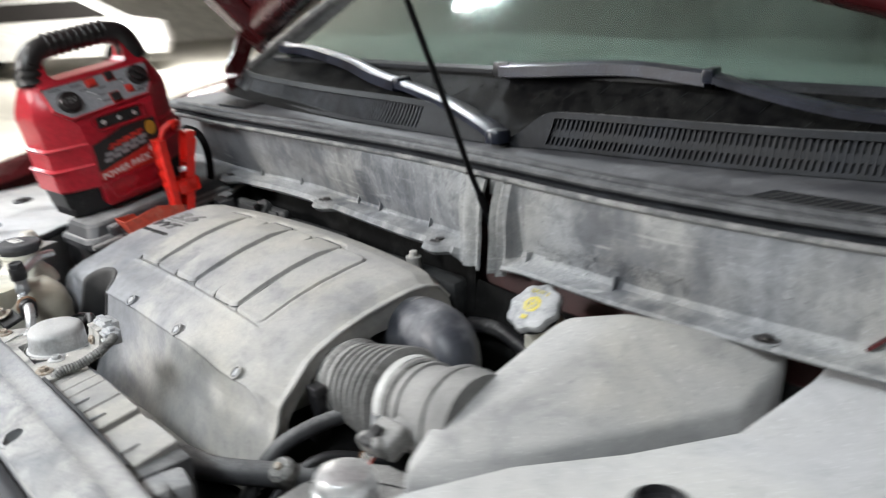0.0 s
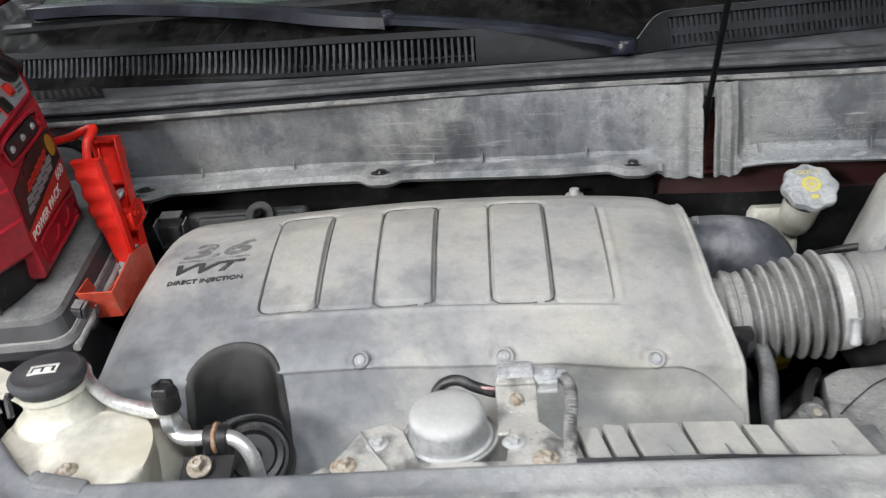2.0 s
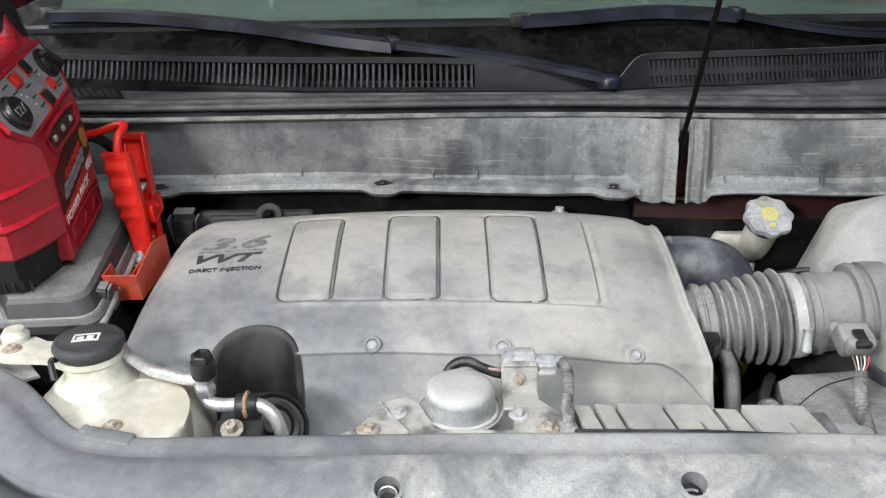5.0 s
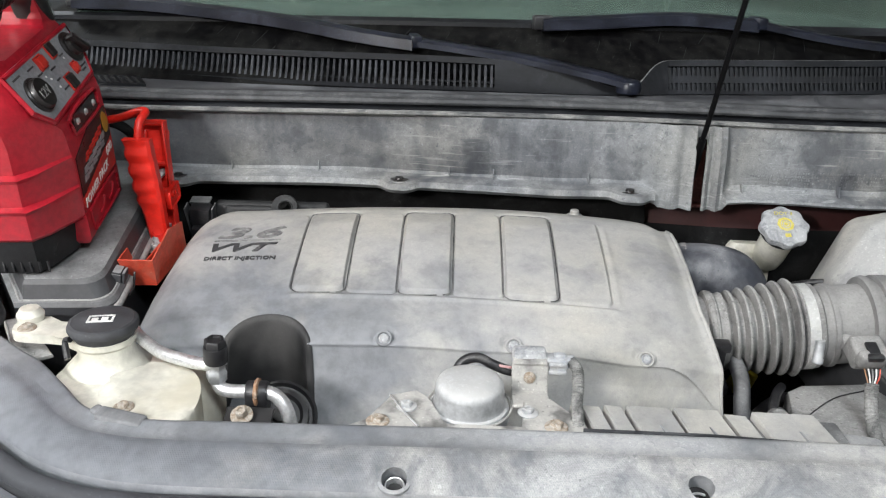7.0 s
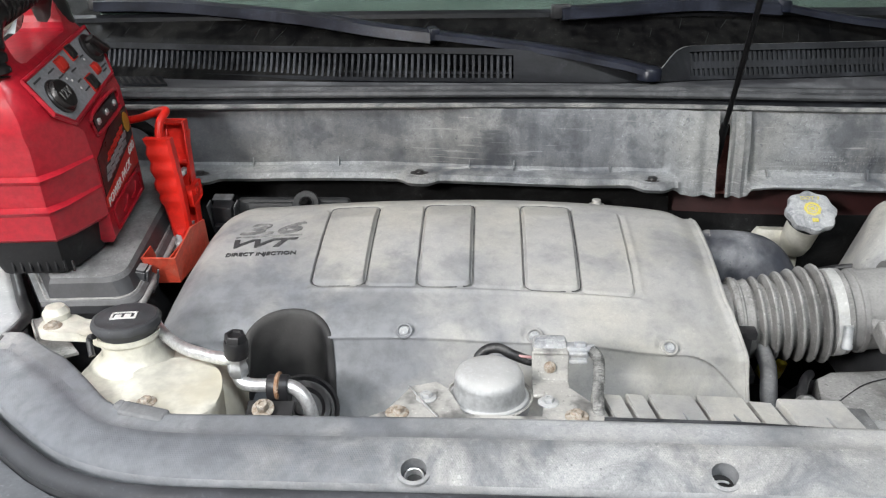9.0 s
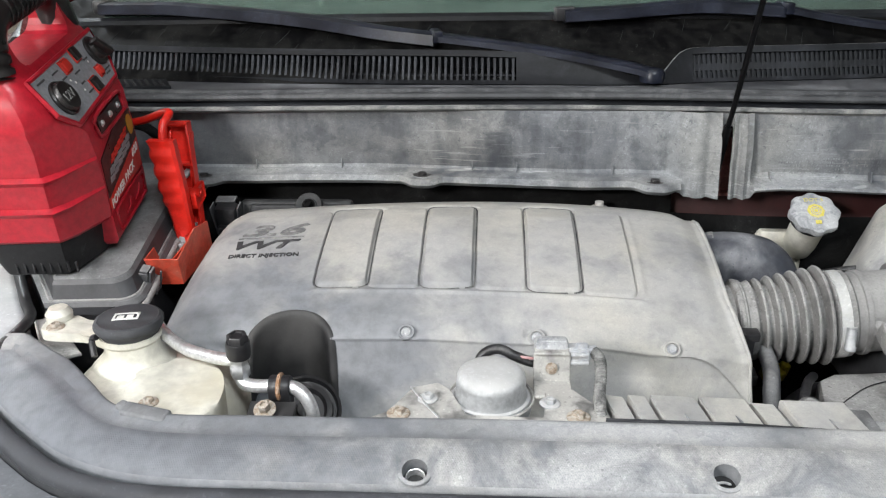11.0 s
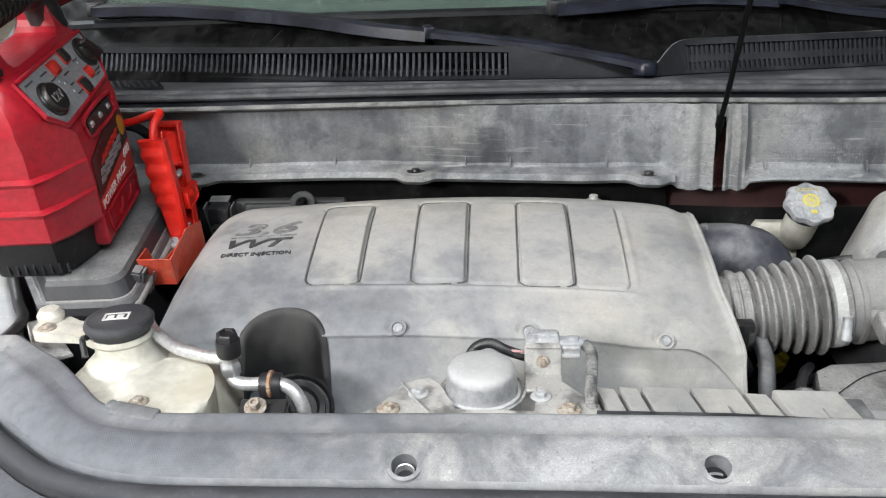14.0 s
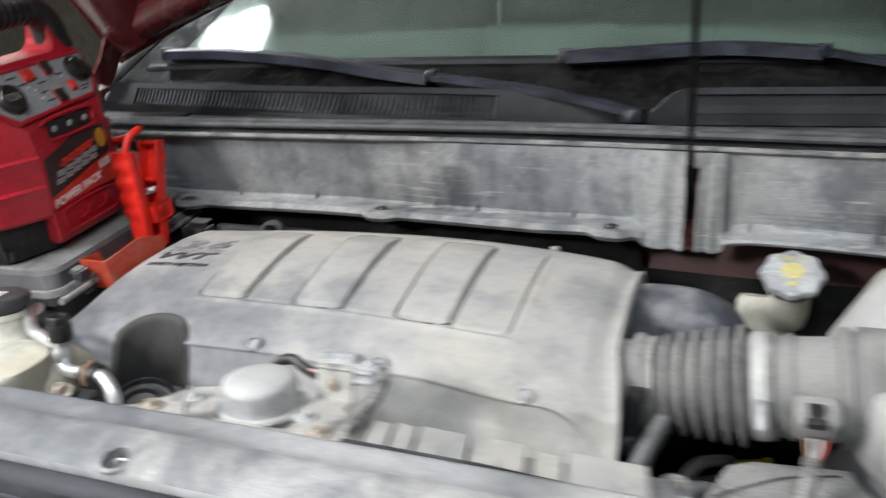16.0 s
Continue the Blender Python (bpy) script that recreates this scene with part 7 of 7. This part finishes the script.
for nm, pts, r, mt, lb in (("coolant_hose", [(0.228, 0.12, 0.80), (0.230, 0.16, 0.87), (0.231, 0.20, 0.914), (0.240, 0.24, 0.930), (0.246, 0.29, 0.93)], 0.0085, M_BOX, "grey sleeved hose rising beside the engine cover"),
                           ("coolant_hose", [(0.185, 0.125, 0.925), (0.215, 0.145, 0.915), (0.255, 0.190, 0.905), (0.285, 0.240, 0.885), (0.30, 0.30, 0.84)], 0.0125, M_BOX, "grey sleeved hose rising from beside the radiator"),
                           ("wiring_loom", [(0.24, 0.20, 0.90), (0.27, 0.25, 0.885), (0.31, 0.30, 0.87), (0.36, 0.33, 0.86)], 0.008, M_BLACK, "black taped wiring loom under the hose"),
                           ("wiring_loom", [(0.25, 0.16, 0.86), (0.262, 0.20, 0.90), (0.276, 0.235, 0.915), (0.30, 0.28, 0.90)], 0.005, M_BLACK, "thin black wiring loom under the hose"),
                           ("vacuum_hose", [(0.33, 0.42, 0.955), (0.36, 0.40, 0.972), (0.385, 0.395, 0.975), (0.40, 0.40, 0.96)], 0.004, M_BLACK, "thin black hose behind the intake hose")):
    bm = B()
    sweep(bm, smooth_path(pts, 10), r, 14)
    tagged(part(nm, bm, mt), lb, "hose")
bm = B()
box(bm, (0.321, 0.452, 0.803), (0.028, 0.020, 0.016), (20, 0, 20), 0.002)
box(bm, (0.336, 0.456, 0.808), (0.010, 0.012, 0.020), (20, 0, 20), 0.002)
tagged(part("yellow_plug", bm, M_YWIRE), "small yellow wiring plug deep among dark looms", "wiring plug")
fit = thing("pipe_fitting", (0.262, 0.195, 0.86), "grey pipe fitting with a round end", "pipe fitting")
bm = B()
lathe(bm, [(0.012, -0.06), (0.012, 0.0), (0.0135, 0.002), (0.0135, 0.014), (0.010, 0.018), (0.004, 0.0185)], pose(0.262, 0.195, 0.905, 30, 10, 0), 20)
part("body", bm, M_WIRE, fit)
bm = B()
lathe(bm, [(0.0040, 0.018), (0.0036, 0.022), (0.002, 0.0225)], pose(0.262, 0.195, 0.905, 30, 10, 0), 12)
part("nipple", bm, M_RUST, fit)

# undertray closes the bay
slab("undertray", (0, 0.25, 0.34), (1.6, 1.1, 0.02), M_DARK, "dark plastic undertray below the engine", "undertray")

# ---- fenders ----
def inner_fender(edge, out, zs, name, label):
    """The ledge beside the bay, with a rolled lip and a drop into it."""
    bm = B()
    cols = []
    for (x, y), (xo, yo), z in zip(edge, out, zs):
        d = 1 if xo > x else -1
        cols.append([(x + d * 0.012, y, 0.60), (x + d * 0.004, y, z - 0.05), (x, y, z - 0.010), (x + d * 0.003, y, z - 0.002), (x + d * 0.012, y, z), (x + (xo - x) * 0.35, y + (yo - y) * 0.35, z + 0.004),
                     (x + (xo - x) * 0.7, y + (yo - y) * 0.7, z + 0.010), (xo, yo, z + 0.02), (xo + d * 0.004, yo, z + 0.005)])
    dense = []
    for a, b in zip(cols, cols[1:]):
        for k in range(8):
            dense.append([tuple(Vector(p).lerp(Vector(q), k / 8)) for p, q in zip(a, b)])
    dense.append(cols[-1])
    grid(bm, dense)
    solid_sheet(bm, 0.003)
    t = thing(name, (edge[0][0], edge[0][1], 0.6), label, "inner fender")
    part("ledge", bm, M_FENDER, t, angle=60)
    return t


rf = inner_fender([(0.430, 0.02), (0.434, 0.10), (0.446, 0.150), (0.463, 0.178), (0.508, 0.249), (0.567, 0.311), (0.617, 0.384), (0.626, 0.484), (0.622, 0.566), (0.622, 0.645), (0.64, 0.72)],
                  [(0.80, -0.10), (0.84, -0.02), (0.86, 0.05), (0.87, 0.10), (0.88, 0.18), (0.885, 0.26), (0.89, 0.36), (0.89, 0.48), (0.89, 0.57), (0.89, 0.65), (0.88, 0.74)],
                  [0.975, 0.978, 0.984, 0.990, 1.000, 1.008, 1.015, 1.025, 1.035, 1.050, 1.09], "inner_fender_panel", "dusty grey inner fender panel with a recessed bolt")
bm = B()
lathe(bm, [(0.020, 0.0), (0.020, 0.004), (0.0165, 0.006), (0.015, -0.002), (0.006, -0.002), (0.0058, 0.003), (0.002, 0.0035)], pose(0.628, 0.268, 1.0105), 28)
part("recessed_bolt", bm, M_BLACK, rf, "dark recessed bolt")
lf = inner_fender([(-0.522, 0.0), (-0.521, 0.08), (-0.520, 0.16), (-0.520, 0.228), (-0.547, 0.268), (-0.594, 0.342), (-0.640, 0.415), (-0.652, 0.56), (-0.66, 0.70)],
                  [(-0.84, -0.02), (-0.85, 0.06), (-0.86, 0.14), (-0.865, 0.22), (-0.865, 0.29), (-0.865, 0.37), (-0.865, 0.46), (-0.865, 0.57), (-0.865, 0.72)],
                  [0.972, 0.980, 0.984, 0.986, 0.987, 0.990, 1.010, 1.06, 1.09], "inner_fender_panel", "dusty grey inner fender panel with dark holes")
for c, r in (((-0.672, 0.335, 1.0220), 0.018), ((-0.70, 0.26, 1.0125), 0.014), ((-0.60, 0.18, 1.0005), 0.012)):
    bm = B()
    lathe(bm, [(r * 1.15, 0), (r * 1.15, 0.003), (r, 0.0035), (r * 0.9, 0.001), (r * 0.5, 0.0012), (r * 0.45, 0.006), (r * 0.2, 0.0065)], pose(*c, 6, 0, 0), 22)
    part("grommet", bm, M_BLACK, lf, "black rubber grommet")
bm = B()
path = [(-0.519, 0.170, 0.983), (-0.518, 0.226, 0.985), (-0.544, 0.268, 0.986), (-0.591, 0.342, 0.989), (-0.637, 0.415, 1.009), (-0.648, 0.54, 1.05)]
sweep(bm, smooth_path(path, 6), 0.006, 10)
part("edge_trim", bm, M_BLACK, lf, "black rubber edge trim")


def fender(side):
    t = thing("fender", (side * 0.92, 0.4, 0.5), "dark red painted front fender", "fender", "front fenders")
    bm = B()
    cols = []
    for y in np.linspace(-0.12, 1.1, 24):
        z = 1.005 + 0.135 * step(y, -0.1, 0.85) + 0.04 * step(y, 0.5, 1.1)
        x = 0.855
        cols.append([(side * x, y, z - 0.03), (side * (x + 0.004), y, z), (side * (x + 0.02), y, z + 0.008), (side * (x + 0.07), y, z - 0.005), (side * (x + 0.105), y, z - 0.06), (side * (x + 0.12), y, z - 0.25), (side * (x + 0.12), y, 0.45)])
    grid(bm, cols)
    solid_sheet(bm, 0.003)
    part("wing", bm, M_PAINT, t, angle=60)
    bm = B()
    cols = []
    for y in np.linspace(0.50, 0.98, 12):
        z = 1.105 + 0.19 * (y - 0.5)
        cols.append([(side * 0.66, y, z - 0.05), (side * 0.70, y, z - 0.01), (side * 0.745, y, z), (side * 0.80, y, z + 0.006), (side * 0.86, y, z + 0.004)])
    grid(bm, cols)
    solid_sheet(bm, 0.003)
    part("flange", bm, M_PAINT, t, angle=60)


fender(-1)
fender(1)

# ---- bonnet, hinges and prop rod ----
HINGE_Y, HINGE_Z, HA_DEG = 0.80, 1.215, 45.0


def hood_pt(x, s, out=0.0):
    """s runs from the rear edge to the front; out is towards the outer skin."""
    c, n = math.cos(radians(HA_DEG)), math.sin(radians(HA_DEG))
    sag = 0.05 * (1 - (x / 0.76) ** 2)
    s = s + 0.25 * (1 - (abs(x) / 0.76) ** 1.2) * (1 - s / 1.08)
    return Vector((x, HINGE_Y - s * c + (out + sag * 0.5) * n, HINGE_Z + s * n + (out + sag * 0.5) * c))


hood = thing("bonnet", (0, HINGE_Y, HINGE_Z), "dark red bonnet standing open on its prop rod", "bonnet")
bm = B()
grid(bm, [[hood_pt(x, s, 0.03 - 0.02 * (abs(x) / 0.76) ** 6) for s in np.linspace(0, 1.08, 20)] for x in np.linspace(-0.76, 0.76, 30)])
solid_sheet(bm, 0.003)
part("outer_skin", bm, M_PAINT, hood)
bm = B()
for x in (-0.70, -0.36, 0.0, 0.36, 0.70):
    loft(bm, [[hood_pt(x - 0.05, s, 0.016), hood_pt(x - 0.03, s, -0.006), hood_pt(x + 0.03, s, -0.006), hood_pt(x + 0.05, s, 0.016)] for s in np.linspace(0.02, 1.05, 16)])
for s in (0.03, 0.5, 1.03):
    loft(bm, [[hood_pt(x, s - 0.02, 0.016), hood_pt(x, s, -0.004), hood_pt(x, s + 0.03, -0.004), hood_pt(x, s + 0.05, 0.016)] for x in np.linspace(-0.73, 0.73, 24)])
part("inner_frame", bm, M_PAINT, hood, angle=60)
for side in (-1, 1):
    bm = B()
    ribbon(bm, smooth_path([(side * 0.735, 0.735, 1.145), (side * 0.735, 0.722, 1.19), (side * 0.735, 0.745, 1.225), (side * 0.735, 0.76, 1.28), (side * 0.735, 0.70, 1.34)], 6), [(0.004, -0.02), (0.004, 0.02), (-0.004, 0.02), (-0.004, -0.02)])
    arm = part("hinge", bm, M_PAINT, hood, "dark red steel hinge arm")
    bm = B()
    box(bm, (side * 0.735, 0.76, 1.148), (0.05, 0.10, 0.012), (8, 0, 0), 0.003)
    part("hinge_foot", bm, M_PAINT, arm)
    bm = B()
    lathe(bm, [(0.012, -0.008), (0.012, 0.008)], pose(side * 0.735, 0.735, 1.165, 0, 90, 0), 16)
    part("hinge_pin", bm, M_METAL, arm)

rod = thing("bonnet_prop_rod", (0.2385, 0.50, 1.09), "thin black steel prop rod holding the bonnet open", "prop rod")
bm = B()
sweep(bm, [(0.2382, 0.505, 1.085), (0.2395, 0.475, 1.145), (0.2410, 0.4525, 1.2), (0.2450, 0.366, 1.40), (0.2490, 0.280, 1.60), (0.2510, 0.238, 1.70), (0.2525, 0.205, 1.775)], 0.0033, 12)
part("rod", bm, M_ROD, rod)
bm = B()
sweep(bm, [(0.2380, 0.514, 1.062), (0.2384, 0.500, 1.095), (0.2390, 0.487, 1.122)], [0.0052, 0.0058, 0.0046], 12)
part("foot_sleeve", bm, M_ROD, rod, "black rubber sleeve")
